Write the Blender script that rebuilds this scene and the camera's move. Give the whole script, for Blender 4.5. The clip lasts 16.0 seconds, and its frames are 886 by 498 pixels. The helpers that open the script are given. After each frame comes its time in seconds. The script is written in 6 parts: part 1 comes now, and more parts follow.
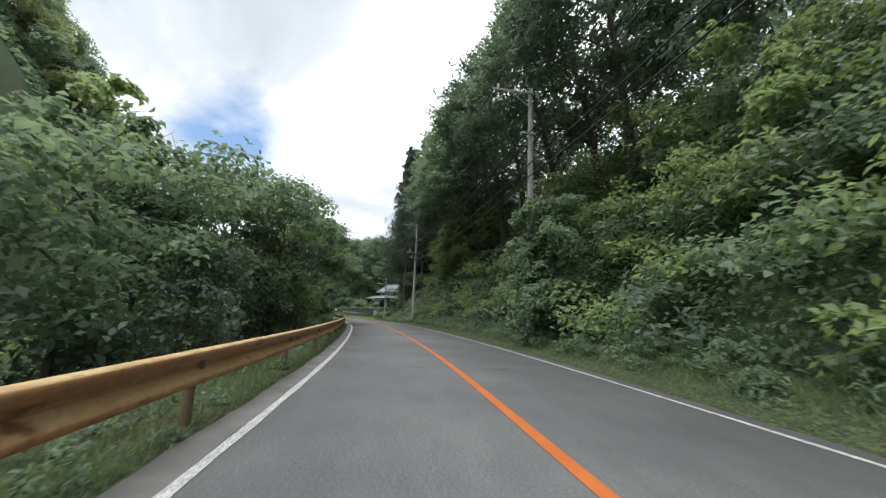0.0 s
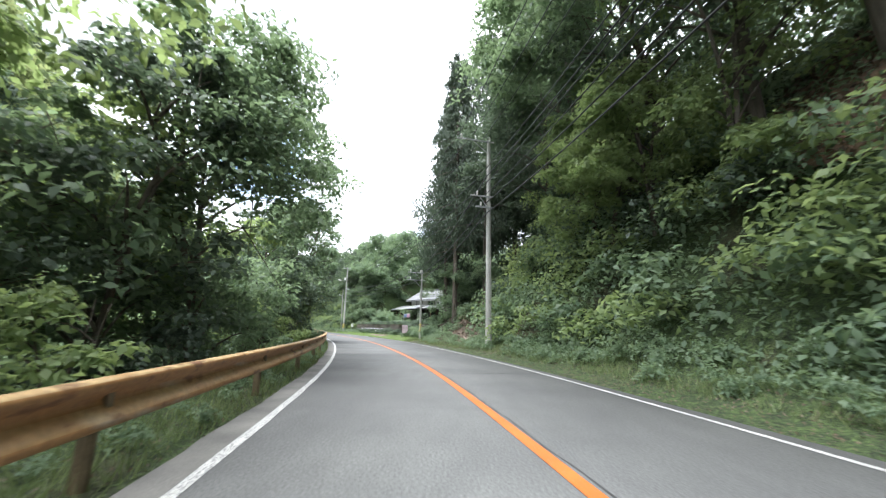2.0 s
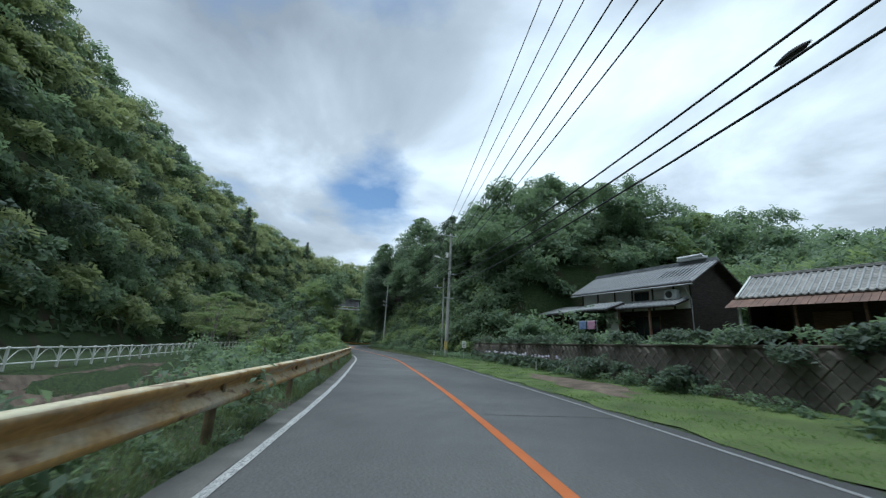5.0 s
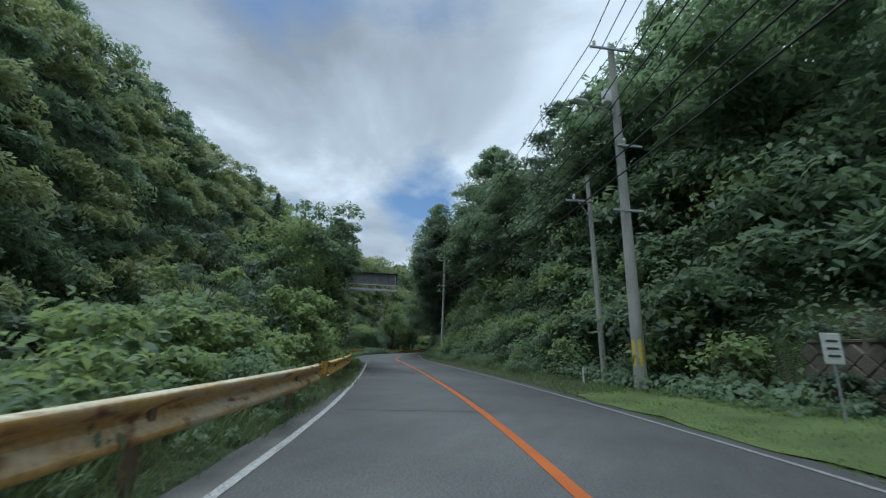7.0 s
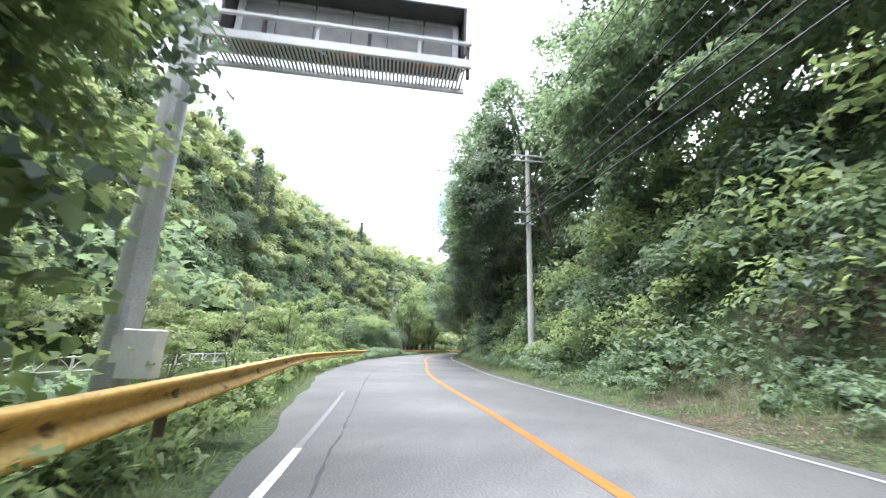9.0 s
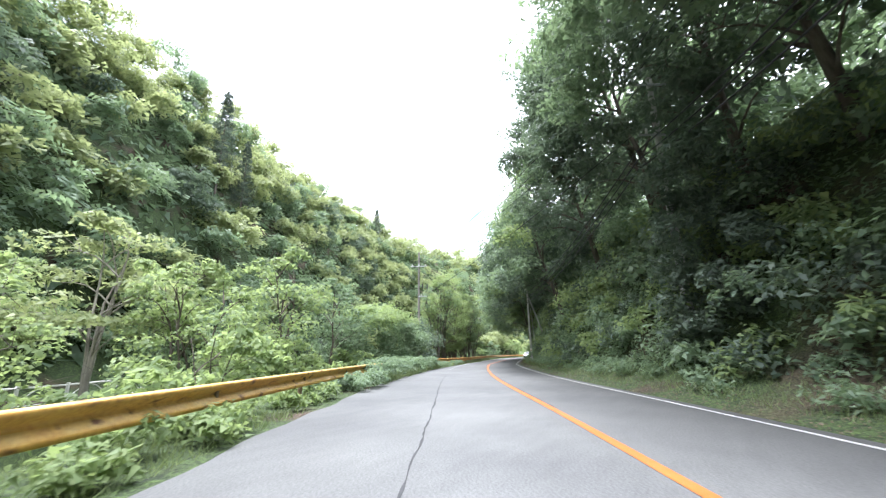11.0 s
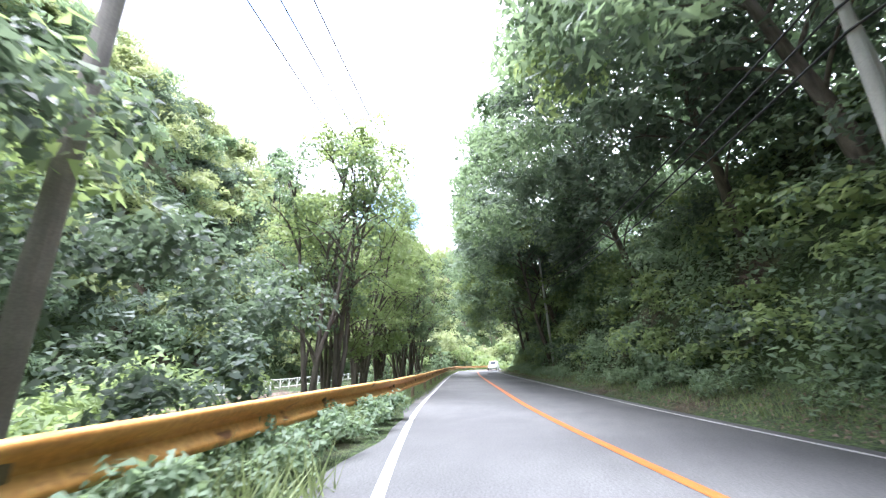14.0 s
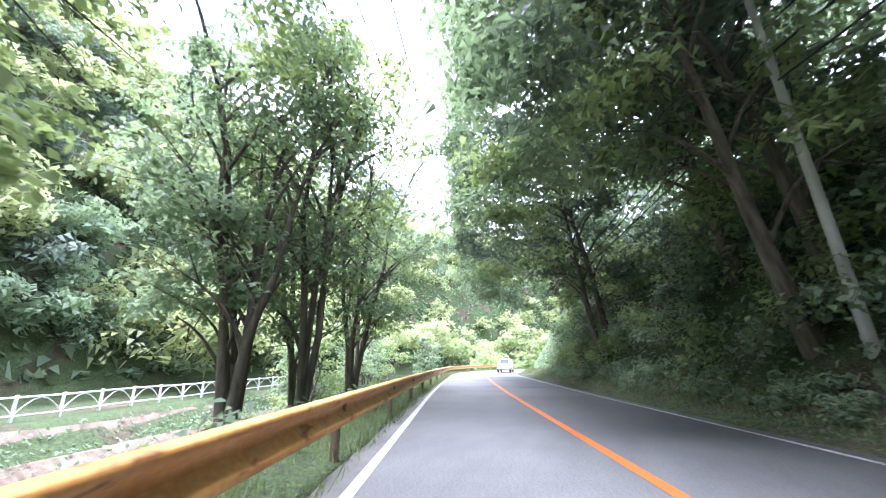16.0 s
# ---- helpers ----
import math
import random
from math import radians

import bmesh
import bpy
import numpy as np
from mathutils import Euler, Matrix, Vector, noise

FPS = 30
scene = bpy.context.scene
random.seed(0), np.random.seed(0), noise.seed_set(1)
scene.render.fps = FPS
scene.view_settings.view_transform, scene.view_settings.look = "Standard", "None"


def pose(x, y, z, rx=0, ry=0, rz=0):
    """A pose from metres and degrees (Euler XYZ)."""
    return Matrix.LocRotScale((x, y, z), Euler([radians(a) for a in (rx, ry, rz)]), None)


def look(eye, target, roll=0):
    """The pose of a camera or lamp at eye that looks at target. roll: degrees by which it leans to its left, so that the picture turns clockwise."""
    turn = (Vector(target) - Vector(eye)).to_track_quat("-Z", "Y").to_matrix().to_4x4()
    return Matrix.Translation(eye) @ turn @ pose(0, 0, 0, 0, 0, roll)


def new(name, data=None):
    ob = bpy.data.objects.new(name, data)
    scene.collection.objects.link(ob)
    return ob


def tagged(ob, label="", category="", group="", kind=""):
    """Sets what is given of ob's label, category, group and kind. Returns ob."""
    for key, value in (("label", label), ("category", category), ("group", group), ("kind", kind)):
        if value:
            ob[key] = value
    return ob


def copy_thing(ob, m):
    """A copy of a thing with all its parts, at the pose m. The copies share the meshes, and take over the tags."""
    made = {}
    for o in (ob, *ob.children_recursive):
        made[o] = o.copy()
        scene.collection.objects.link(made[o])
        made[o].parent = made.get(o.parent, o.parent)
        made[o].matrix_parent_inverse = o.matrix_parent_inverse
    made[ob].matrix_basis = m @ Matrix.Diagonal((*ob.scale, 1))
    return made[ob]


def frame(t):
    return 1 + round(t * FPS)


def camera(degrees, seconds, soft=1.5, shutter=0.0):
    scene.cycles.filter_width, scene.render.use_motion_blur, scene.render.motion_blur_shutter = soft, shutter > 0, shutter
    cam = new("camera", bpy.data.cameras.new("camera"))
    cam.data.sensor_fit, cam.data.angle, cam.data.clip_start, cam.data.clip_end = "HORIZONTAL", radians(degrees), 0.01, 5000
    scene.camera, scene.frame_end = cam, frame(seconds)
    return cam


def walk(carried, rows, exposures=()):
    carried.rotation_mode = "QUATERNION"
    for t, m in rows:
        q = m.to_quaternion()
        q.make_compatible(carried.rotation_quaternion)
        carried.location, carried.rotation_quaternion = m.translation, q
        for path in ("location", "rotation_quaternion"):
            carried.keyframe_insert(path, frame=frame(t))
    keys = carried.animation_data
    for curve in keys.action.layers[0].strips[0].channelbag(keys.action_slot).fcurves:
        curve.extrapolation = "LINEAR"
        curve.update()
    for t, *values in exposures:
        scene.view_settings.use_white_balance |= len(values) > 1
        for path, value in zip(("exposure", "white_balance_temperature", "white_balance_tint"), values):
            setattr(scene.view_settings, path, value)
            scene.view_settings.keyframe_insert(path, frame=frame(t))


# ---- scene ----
# ------------------------------------------------------------------ camera
cam = camera(97.2, 16.0, soft=1.25, shutter=0.1)
PATH = [
    (0, (0.057, 0.058, 1.206), (0.097, 2.030, 1.536), 2.21),
    (0.5, (-0.690, 6.441, 1.223), (-0.714, 8.410, 1.571), 1.55),
    (1, (-1.585, 12.626, 1.202), (-1.655, 14.590, 1.576), 1.22),
    (1.5, (-2.539, 18.749, 1.158), (-2.625, 20.709, 1.548), 1.15),
    (2, (-3.522, 24.931, 1.151), (-3.626, 26.888, 1.551), 1.40),
    (2.5, (-4.631, 31.107, 1.156), (-4.784, 33.056, 1.573), 1.35),
    (3, (-5.878, 37.160, 1.182), (-6.100, 39.100, 1.615), 1.12),
    (3.5, (-7.466, 43.123, 1.203), (-7.786, 45.046, 1.648), 1.16),
    (4, (-9.443, 49.001, 1.191), (-9.855, 50.902, 1.655), 2.02),
    (4.5, (-11.732, 54.814, 1.163), (-12.237, 56.690, 1.637), 2.62),
    (5, (-14.228, 60.583, 1.190), (-14.829, 62.429, 1.670), 2.91),
    (5.5, (-16.803, 66.289, 1.165), (-17.510, 68.097, 1.647), 2.85),
    (6, (-19.397, 71.949, 1.151), (-20.176, 73.724, 1.643), 2.65),
    (6.5, (-22.111, 77.528, 1.149), (-22.933, 79.281, 1.650), 2.31),
    (7, (-25.073, 82.976, 1.145), (-25.924, 84.716, 1.643), 1.77),
    (7.5, (-28.359, 88.255, 1.131), (-29.236, 89.986, 1.614), 1.15),
    (8, (-31.824, 93.364, 1.151), (-32.710, 95.092, 1.631), 0.94),
    (8.5, (-35.335, 98.350, 1.160), (-36.221, 100.077, 1.645), 1.48),
    (9, (-38.844, 103.178, 1.137), (-39.752, 104.890, 1.632), 1.89),
    (9.5, (-42.257, 107.876, 1.134), (-43.190, 109.572, 1.636), 1.77),
    (10, (-45.583, 112.606, 1.135), (-46.545, 114.285, 1.640), 1.07),
    (10.5, (-48.867, 117.418, 1.149), (-49.858, 119.078, 1.661), 0.15),
    (11, (-52.126, 122.337, 1.145), (-53.132, 123.985, 1.666), -0.80),
    (11.5, (-55.366, 127.375, 1.114), (-56.361, 129.028, 1.642), -1.64),
    (12, (-58.586, 132.541, 1.090), (-59.541, 134.216, 1.624), -2.11),
    (12.5, (-61.791, 137.823, 1.158), (-62.701, 139.523, 1.690), -1.59),
    (13, (-64.841, 143.277, 1.141), (-65.700, 145.000, 1.683), -0.30),
    (13.5, (-67.647, 148.852, 1.089), (-68.449, 150.597, 1.648), -0.07),
    (14, (-70.138, 154.473, 1.108), (-70.856, 156.251, 1.674), -0.45),
    (14.5, (-72.457, 160.208, 1.095), (-73.113, 162.008, 1.669), -0.74),
    (15, (-74.646, 166.113, 1.116), (-75.284, 167.924, 1.676), -0.04),
    (15.5, (-76.734, 172.167, 1.136), (-77.387, 173.976, 1.685), 0.13),
    (16, (-78.797, 178.242, 1.127), (-79.491, 180.033, 1.685), -0.07),
]
EXPOSURES = [(0.0, 0.38, 6200, 8), (1.0, 0.95, 6150, 8), (2.0, 1.6, 6100, 9), (2.5, 1.6, 6100, 9), (3.0, 1.35, 6050, 9), (3.5, 1.12, 6000, 7), (4.2, 1.1, 5950, 4), (4.8, 0.15, 5600, 1), (5.2, -0.4, 5350, 0), (7.3, -0.4, 5450, 1), (7.6, 0.4, 5700, 3), (8.0, 1.6, 6000, 7), (9.7, 2.05, 5950, 13), (12.0, 2.1, 5900, 13), (14.0, 2.45, 5750, 18), (15.0, 2.95, 5600, 21), (16.0, 3.05, 5500, 23)]
walk(cam, [(t, look(eye, target, roll)) for t, eye, target, roll in PATH], EXPOSURES)

# ------------------------------------------------------------------ sky and sun
SUN_WAY = Vector((-0.20, -0.12, 1.0)).normalized()
SUN_AZ, SUN_EL = math.atan2(SUN_WAY.x, SUN_WAY.y), math.asin(SUN_WAY.z)
world = bpy.data.worlds.new("sky")
scene.world = world
world.use_nodes = True
wn, wl = world.node_tree.nodes, world.node_tree.links
sky = wn.new("ShaderNodeTexSky")
sky.sky_type, sky.sun_disc = "NISHITA", False
sky.sun_elevation, sky.sun_rotation = SUN_EL, SUN_AZ
blue = wn.new("ShaderNodeVectorMath"); blue.operation = "SCALE"; blue.inputs["Scale"].default_value = 0.15
wl.new(sky.outputs[0], blue.inputs[0])
co = wn.new("ShaderNodeTexCoord")
apart = wn.new("ShaderNodeSeparateXYZ"); wl.new(co.outputs["Generated"], apart.inputs[0])
high = wn.new("ShaderNodeMath"); high.operation = "MAXIMUM"; high.inputs[1].default_value = 0.02; wl.new(apart.outputs["Z"], high.inputs[0])
lift = wn.new("ShaderNodeMath"); lift.operation = "ADD"; lift.inputs[1].default_value = 0.22; wl.new(high.outputs[0], lift.inputs[0])
over = wn.new("ShaderNodeMath"); over.operation = "DIVIDE"; over.inputs[0].default_value = 1.0; wl.new(lift.outputs[0], over.inputs[1])
flat = wn.new("ShaderNodeVectorMath"); flat.operation = "SCALE"
wl.new(co.outputs["Generated"], flat.inputs[0]); wl.new(over.outputs[0], flat.inputs["Scale"])
cl = wn.new("ShaderNodeTexNoise"); cl.inputs["Scale"].default_value = 1.3; cl.inputs["Detail"].default_value = 8; cl.inputs["Roughness"].default_value = 0.55
wl.new(flat.outputs[0], cl.inputs[0])
cover = wn.new("ShaderNodeValToRGB")
cover.color_ramp.elements[0].position, cover.color_ramp.elements[1].position = 0.26, 0.42
gap = wn.new("ShaderNodeVectorMath"); gap.operation = "DISTANCE"; gap.inputs[1].default_value = (-0.415, 0.835, 0.36)
wl.new(co.outputs["Generated"], gap.inputs[0])
thin = wn.new("ShaderNodeMapRange"); thin.inputs["From Min"].default_value, thin.inputs["From Max"].default_value = 0.0, 0.27
thin.inputs["To Min"].default_value, thin.inputs["To Max"].default_value = 0.22, 0.0
wl.new(gap.outputs["Value"], thin.inputs["Value"])
open_sky = wn.new("ShaderNodeMath"); open_sky.operation = "SUBTRACT"
wl.new(cl.outputs["Fac"], open_sky.inputs[0]); wl.new(thin.outputs[0], open_sky.inputs[1])
wl.new(open_sky.outputs[0], cover.inputs[0])
shade = wn.new("ShaderNodeTexNoise"); shade.inputs["Scale"].default_value = 1.15; shade.inputs["Detail"].default_value = 9; shade.inputs["Roughness"].default_value = 0.52; shade.inputs["Distortion"].default_value = 0.35
wl.new(flat.outputs[0], shade.inputs[0])
grey = wn.new("ShaderNodeValToRGB")
grey.color_ramp.elements[0].position, grey.color_ramp.elements[1].position = 0.33, 0.68
grey.color_ramp.elements[0].color, grey.color_ramp.elements[1].color = (0.44, 0.46, 0.50, 1), (1.32, 1.34, 1.37, 1)
middle = grey.color_ramp.elements.new(0.5)
middle.color = (0.72, 0.74, 0.78, 1)
wl.new(shade.outputs["Fac"], grey.inputs[0])
mixs = wn.new("ShaderNodeMix"); mixs.data_type = "RGBA"
wl.new(cover.outputs[0], mixs.inputs["Factor"]); wl.new(blue.outputs[0], mixs.inputs[6]); wl.new(grey.outputs[0], mixs.inputs[7])
wl.new(mixs.outputs[2], wn["Background"].inputs["Color"])
wn["Background"].inputs["Strength"].default_value = 1.0
sun = new("sun", bpy.data.lights.new("sun", "SUN"))
sun.data.energy, sun.data.angle, sun.data.color = 3.3, radians(40), (1.0, 0.97, 0.93)
sun.matrix_world = look(SUN_WAY * 80, (0, 0, 0))

# ------------------------------------------------------------------ materials
def material(name):
    m = bpy.data.materials.new(name)
    m.use_nodes = True
    return m, m.node_tree.nodes, m.node_tree.links, m.node_tree.nodes["Principled BSDF"]


def ramp(n, l, source, stops):
    r = n.new("ShaderNodeValToRGB")
    while len(r.color_ramp.elements) < len(stops):
        r.color_ramp.elements.new(0.5)
    for e, (p, c) in zip(r.color_ramp.elements, stops):
        e.position, e.color = p, (*c, 1)
    l.new(source, r.inputs[0])
    return r.outputs[0]


def noise_tex(n, l, scale, detail=5, coords=None, stretch=None):
    c = n.new("ShaderNodeTexCoord")
    t = n.new("ShaderNodeTexNoise")
    t.inputs["Scale"].default_value, t.inputs["Detail"].default_value = scale, detail
    m = n.new("ShaderNodeMapping")
    m.inputs["Scale"].default_value = stretch or (1, 1, 1)
    l.new(c.outputs[coords or "Object"], m.inputs[0])
    l.new(m.outputs[0], t.inputs[0])
    return t.outputs["Fac"]


def mixed(n, l, fac, a, b, mode="MIX"):
    m = n.new("ShaderNodeMix")
    m.data_type, m.blend_type = "RGBA", mode
    for k, v in ((0, fac), (6, a), (7, b)):
        if isinstance(v, (int, float)):
            m.inputs[k].default_value = v
        elif isinstance(v, tuple):
            m.inputs[k].default_value = (*v, 1)
        else:
            l.new(v, m.inputs[k])
    return m.outputs[2]


def bumped(n, l, b, source, strength, dist=0.01):
    k = n.new("ShaderNodeBump")
    k.inputs["Strength"].default_value, k.inputs["Distance"].default_value = strength, dist
    l.new(source, k.inputs["Height"])
    l.new(k.outputs[0], b.inputs["Normal"])


def two_scale(name, dark, light, big=0.6, fine=40, rough=0.85, bump=0.3, metal=0.0, stretch=None, dist=0.01):
    """A surface with large stains and fine grain."""
    m, n, l, b = material(name)
    c = ramp(n, l, noise_tex(n, l, big, 6, stretch=stretch), [(0.3, dark), (0.7, light)])
    g = noise_tex(n, l, fine, 3)
    l.new(mixed(n, l, 0.5, c, ramp(n, l, g, [(0.3, (0.35, 0.35, 0.35)), (0.7, (0.65, 0.65, 0.65))]), "OVERLAY"), b.inputs["Base Color"])
    b.inputs["Roughness"].default_value, b.inputs["Metallic"].default_value = rough, metal
    bumped(n, l, b, g, bump, dist)
    return m


def leaf_material(name, dark, light, back, rough=0.5, through_light=0.35):
    m, n, l, b = material(name)
    geo = n.new("ShaderNodeNewGeometry")
    c = ramp(n, l, geo.outputs["Random Per Island"], [(0.0, dark), (0.6, tuple((x + y) / 2 for x, y in zip(dark, light))), (1.0, light)])
    c = mixed(n, l, ramp(n, l, noise_tex(n, l, 0.35, 3), [(0.35, (0, 0, 0)), (0.7, (0.6, 0.6, 0.6))]), c, light)
    l.new(c, b.inputs["Base Color"])
    b.inputs["Roughness"].default_value = rough
    b.inputs["Specular IOR Level"].default_value = 0.27
    t = n.new("ShaderNodeBsdfTranslucent")
    l.new(mixed(n, l, 0.6, c, back), t.inputs["Color"])
    mix = n.new("ShaderNodeMixShader")
    mix.inputs[0].default_value = through_light
    l.new(b.outputs[0], mix.inputs[1]); l.new(t.outputs[0], mix.inputs[2])
    l.new(mix.outputs[0], n["Material Output"].inputs["Surface"])
    return m


LEAF_MID = leaf_material("leaf_mid", (0.075, 0.122, 0.082), (0.196, 0.262, 0.166), (0.325, 0.44, 0.205), through_light=0.46)
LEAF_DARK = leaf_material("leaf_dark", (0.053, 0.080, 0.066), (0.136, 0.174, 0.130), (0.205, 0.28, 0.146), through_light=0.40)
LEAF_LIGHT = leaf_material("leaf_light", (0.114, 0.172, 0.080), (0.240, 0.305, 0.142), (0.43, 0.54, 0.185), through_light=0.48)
LEAF_BAMBOO = leaf_material("leaf_bamboo", (0.148, 0.186, 0.094), (0.295, 0.340, 0.168), (0.46, 0.52, 0.21), through_light=0.45)
LEAF_CONIFER = leaf_material("leaf_conifer", (0.042, 0.064, 0.048), (0.100, 0.132, 0.090), (0.12, 0.17, 0.08), through_light=0.25)
LAWN = leaf_material("lawn", (0.088, 0.168, 0.040), (0.20, 0.31, 0.080), (0.27, 0.40, 0.09))
LITTER = leaf_material("leaf_litter", (0.060, 0.044, 0.030), (0.165, 0.125, 0.085), (0.17, 0.12, 0.07), through_light=0.1)
GRASS = leaf_material("grass", (0.090, 0.130, 0.058), (0.215, 0.262, 0.115), (0.26, 0.33, 0.12))
BARK = two_scale("bark", (0.055, 0.045, 0.036), (0.16, 0.135, 0.11), 2.0, 30, 0.95, 0.8, stretch=(3, 3, 0.6))
BARK_PALE = two_scale("bark_pale", (0.16, 0.145, 0.12), (0.36, 0.33, 0.28), 2.0, 30, 0.9, 0.6, stretch=(3, 3, 0.6))
CONCRETE = two_scale("concrete", (0.30, 0.30, 0.28), (0.46, 0.45, 0.42), 0.8, 60, 0.85, 0.25)
STEEL = two_scale("galvanised_steel", (0.34, 0.35, 0.36), (0.52, 0.53, 0.54), 1.5, 50, 0.5, 0.1, 0.6)
DARK_STEEL = two_scale("dark_steel", (0.030, 0.030, 0.032), (0.065, 0.064, 0.062), 2, 50, 0.6, 0.1)
CABLE = two_scale("cable", (0.015, 0.015, 0.016), (0.035, 0.035, 0.036), 2, 50, 0.55, 0.1)


def asphalt():
    m, n, l, b = material("asphalt")
    c = ramp(n, l, noise_tex(n, l, 0.35, 6), [(0.28, (0.076, 0.077, 0.078)), (0.72, (0.121, 0.123, 0.120))])
    c = mixed(n, l, 0.5, c, ramp(n, l, noise_tex(n, l, 3.2, 6, stretch=(1, 0.3, 1)), [(0.3, (0.40, 0.40, 0.40)), (0.7, (0.60, 0.60, 0.60))]), "OVERLAY")
    tracks = noise_tex(n, l, 0.12, 3)
    c = mixed(n, l, ramp(n, l, tracks, [(0.45, (0, 0, 0)), (0.62, (0.5, 0.5, 0.5))]), c, (0.068, 0.069, 0.069))
    grain = noise_tex(n, l, 38, 4)
    c = mixed(n, l, 0.7, c, ramp(n, l, grain, [(0.3, (0.25, 0.25, 0.25)), (0.7, (0.74, 0.74, 0.74))]), "OVERLAY")
    l.new(c, b.inputs["Base Color"])
    b.inputs["Roughness"].default_value = 0.82
    bumped(n, l, b, grain, 0.35, 0.006)
    return m


def ground_material():
    m, n, l, b = material("undergrowth_soil")
    soil = ramp(n, l, noise_tex(n, l, 1.2, 6), [(0.3, (0.040, 0.029, 0.019)), (0.75, (0.125, 0.088, 0.058))])
    green = ramp(n, l, noise_tex(n, l, 6, 5), [(0.3, (0.024, 0.040, 0.014)), (0.7, (0.070, 0.110, 0.030))])
    c = mixed(n, l, ramp(n, l, noise_tex(n, l, 0.33, 5), [(0.32, (0, 0, 0)), (0.46, (1, 1, 1))]), soil, green)
    litter = noise_tex(n, l, 24, 7)
    c = mixed(n, l, 0.85, c, ramp(n, l, litter, [(0.36, (0.12, 0.12, 0.12)), (0.64, (0.8, 0.8, 0.8))]), "OVERLAY")
    l.new(c, b.inputs["Base Color"])
    b.inputs["Roughness"].default_value = 0.95
    bumped(n, l, b, litter, 1.0, 0.12)
    return m


def paint(name, dark, light, worn, amount=0.45):
    m, n, l, b = material(name)
    c = ramp(n, l, noise_tex(n, l, 2.2, 5), [(0.3, dark), (0.7, light)])
    c = mixed(n, l, ramp(n, l, noise_tex(n, l, 48, 9), [(amount + 0.19, (0, 0, 0)), (amount + 0.26, (1, 1, 1))]), c, worn)
    l.new(c, b.inputs["Base Color"])
    b.inputs["Roughness"].default_value = 0.6
    bumped(n, l, b, noise_tex(n, l, 60, 3), 0.3, 0.004)
    return m


ASPHALT, SOIL = asphalt(), ground_material()
WHITE_LINE = paint("white_line_paint", (0.36, 0.36, 0.35), (0.54, 0.54, 0.52), (0.17, 0.17, 0.17), 0.29)
WHITE_FADED = paint("faded_white_line_paint", (0.30, 0.30, 0.29), (0.42, 0.42, 0.41), (0.18, 0.18, 0.18), 0.2)
WHITE_GHOST = paint("ghost_white_line_paint", (0.118, 0.118, 0.117), (0.155, 0.155, 0.152), (0.105, 0.105, 0.105), 0.2)
ORANGE_LINE = paint("orange_line_paint", (0.37, 0.090, 0.012), (0.46, 0.122, 0.020), (0.19, 0.14, 0.10), 0.42)


def rail_paint(name, base, bright, rust_at, pale=(0.60, 0.57, 0.48), patch=0.62):
    """Old paint on steel: upper flanges paler, washed out and with sky light put into the paint, pale zinc showing in
    patches, rust from the edges and bolts.
    """
    m, n, l, b = material(name)
    c = ramp(n, l, noise_tex(n, l, 1.6, 6, stretch=(1, 1, 2.5)), [(0.3, base), (0.72, bright)])
    zinc = noise_tex(n, l, 0.9, 7, stretch=(1, 1, 6))
    c = mixed(n, l, ramp(n, l, zinc, [(patch - 0.1, (0, 0, 0)), (patch + 0.08, (0.8, 0.8, 0.8))]), c, (0.42, 0.42, 0.36))
    # upward faces go paler: sky light put into the colour, broken by wear
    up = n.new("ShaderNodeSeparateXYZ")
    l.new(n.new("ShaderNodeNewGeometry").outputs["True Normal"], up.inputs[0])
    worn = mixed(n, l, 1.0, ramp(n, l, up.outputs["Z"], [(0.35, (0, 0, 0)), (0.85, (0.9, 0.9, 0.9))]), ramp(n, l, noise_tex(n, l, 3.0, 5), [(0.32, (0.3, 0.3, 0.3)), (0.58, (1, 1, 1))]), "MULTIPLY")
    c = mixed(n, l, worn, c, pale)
    rust = noise_tex(n, l, 4.0, 9, stretch=(1, 0.6, 1.8))
    c = mixed(n, l, ramp(n, l, rust, [(rust_at, (0, 0, 0)), (rust_at + 0.1, (1, 1, 1))]), c, (0.15, 0.062, 0.022))
    grime = noise_tex(n, l, 22, 6)
    c = mixed(n, l, 0.55, c, ramp(n, l, grime, [(0.3, (0.3, 0.3, 0.3)), (0.7, (0.66, 0.66, 0.66))]), "OVERLAY")
    l.new(c, b.inputs["Base Color"])
    b.inputs["Roughness"].default_value = 0.6
    bumped(n, l, b, rust, 0.25, 0.004)
    return m


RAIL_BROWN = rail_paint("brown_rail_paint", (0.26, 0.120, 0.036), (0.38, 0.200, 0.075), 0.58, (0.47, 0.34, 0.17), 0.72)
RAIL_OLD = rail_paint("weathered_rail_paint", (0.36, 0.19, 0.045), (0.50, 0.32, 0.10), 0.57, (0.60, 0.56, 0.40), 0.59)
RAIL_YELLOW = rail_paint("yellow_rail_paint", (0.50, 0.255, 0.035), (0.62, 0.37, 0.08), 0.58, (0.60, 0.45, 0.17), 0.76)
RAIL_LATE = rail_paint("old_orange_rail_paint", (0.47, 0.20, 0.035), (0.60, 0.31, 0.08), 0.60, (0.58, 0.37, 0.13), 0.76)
POST_STEEL = two_scale("post_steel", (0.10, 0.075, 0.045), (0.21, 0.155, 0.09), 6, 60, 0.8, 0.3)
RUSTY = two_scale("rusty_steel", (0.10, 0.045, 0.02), (0.26, 0.12, 0.045), 6, 60, 0.8, 0.4)

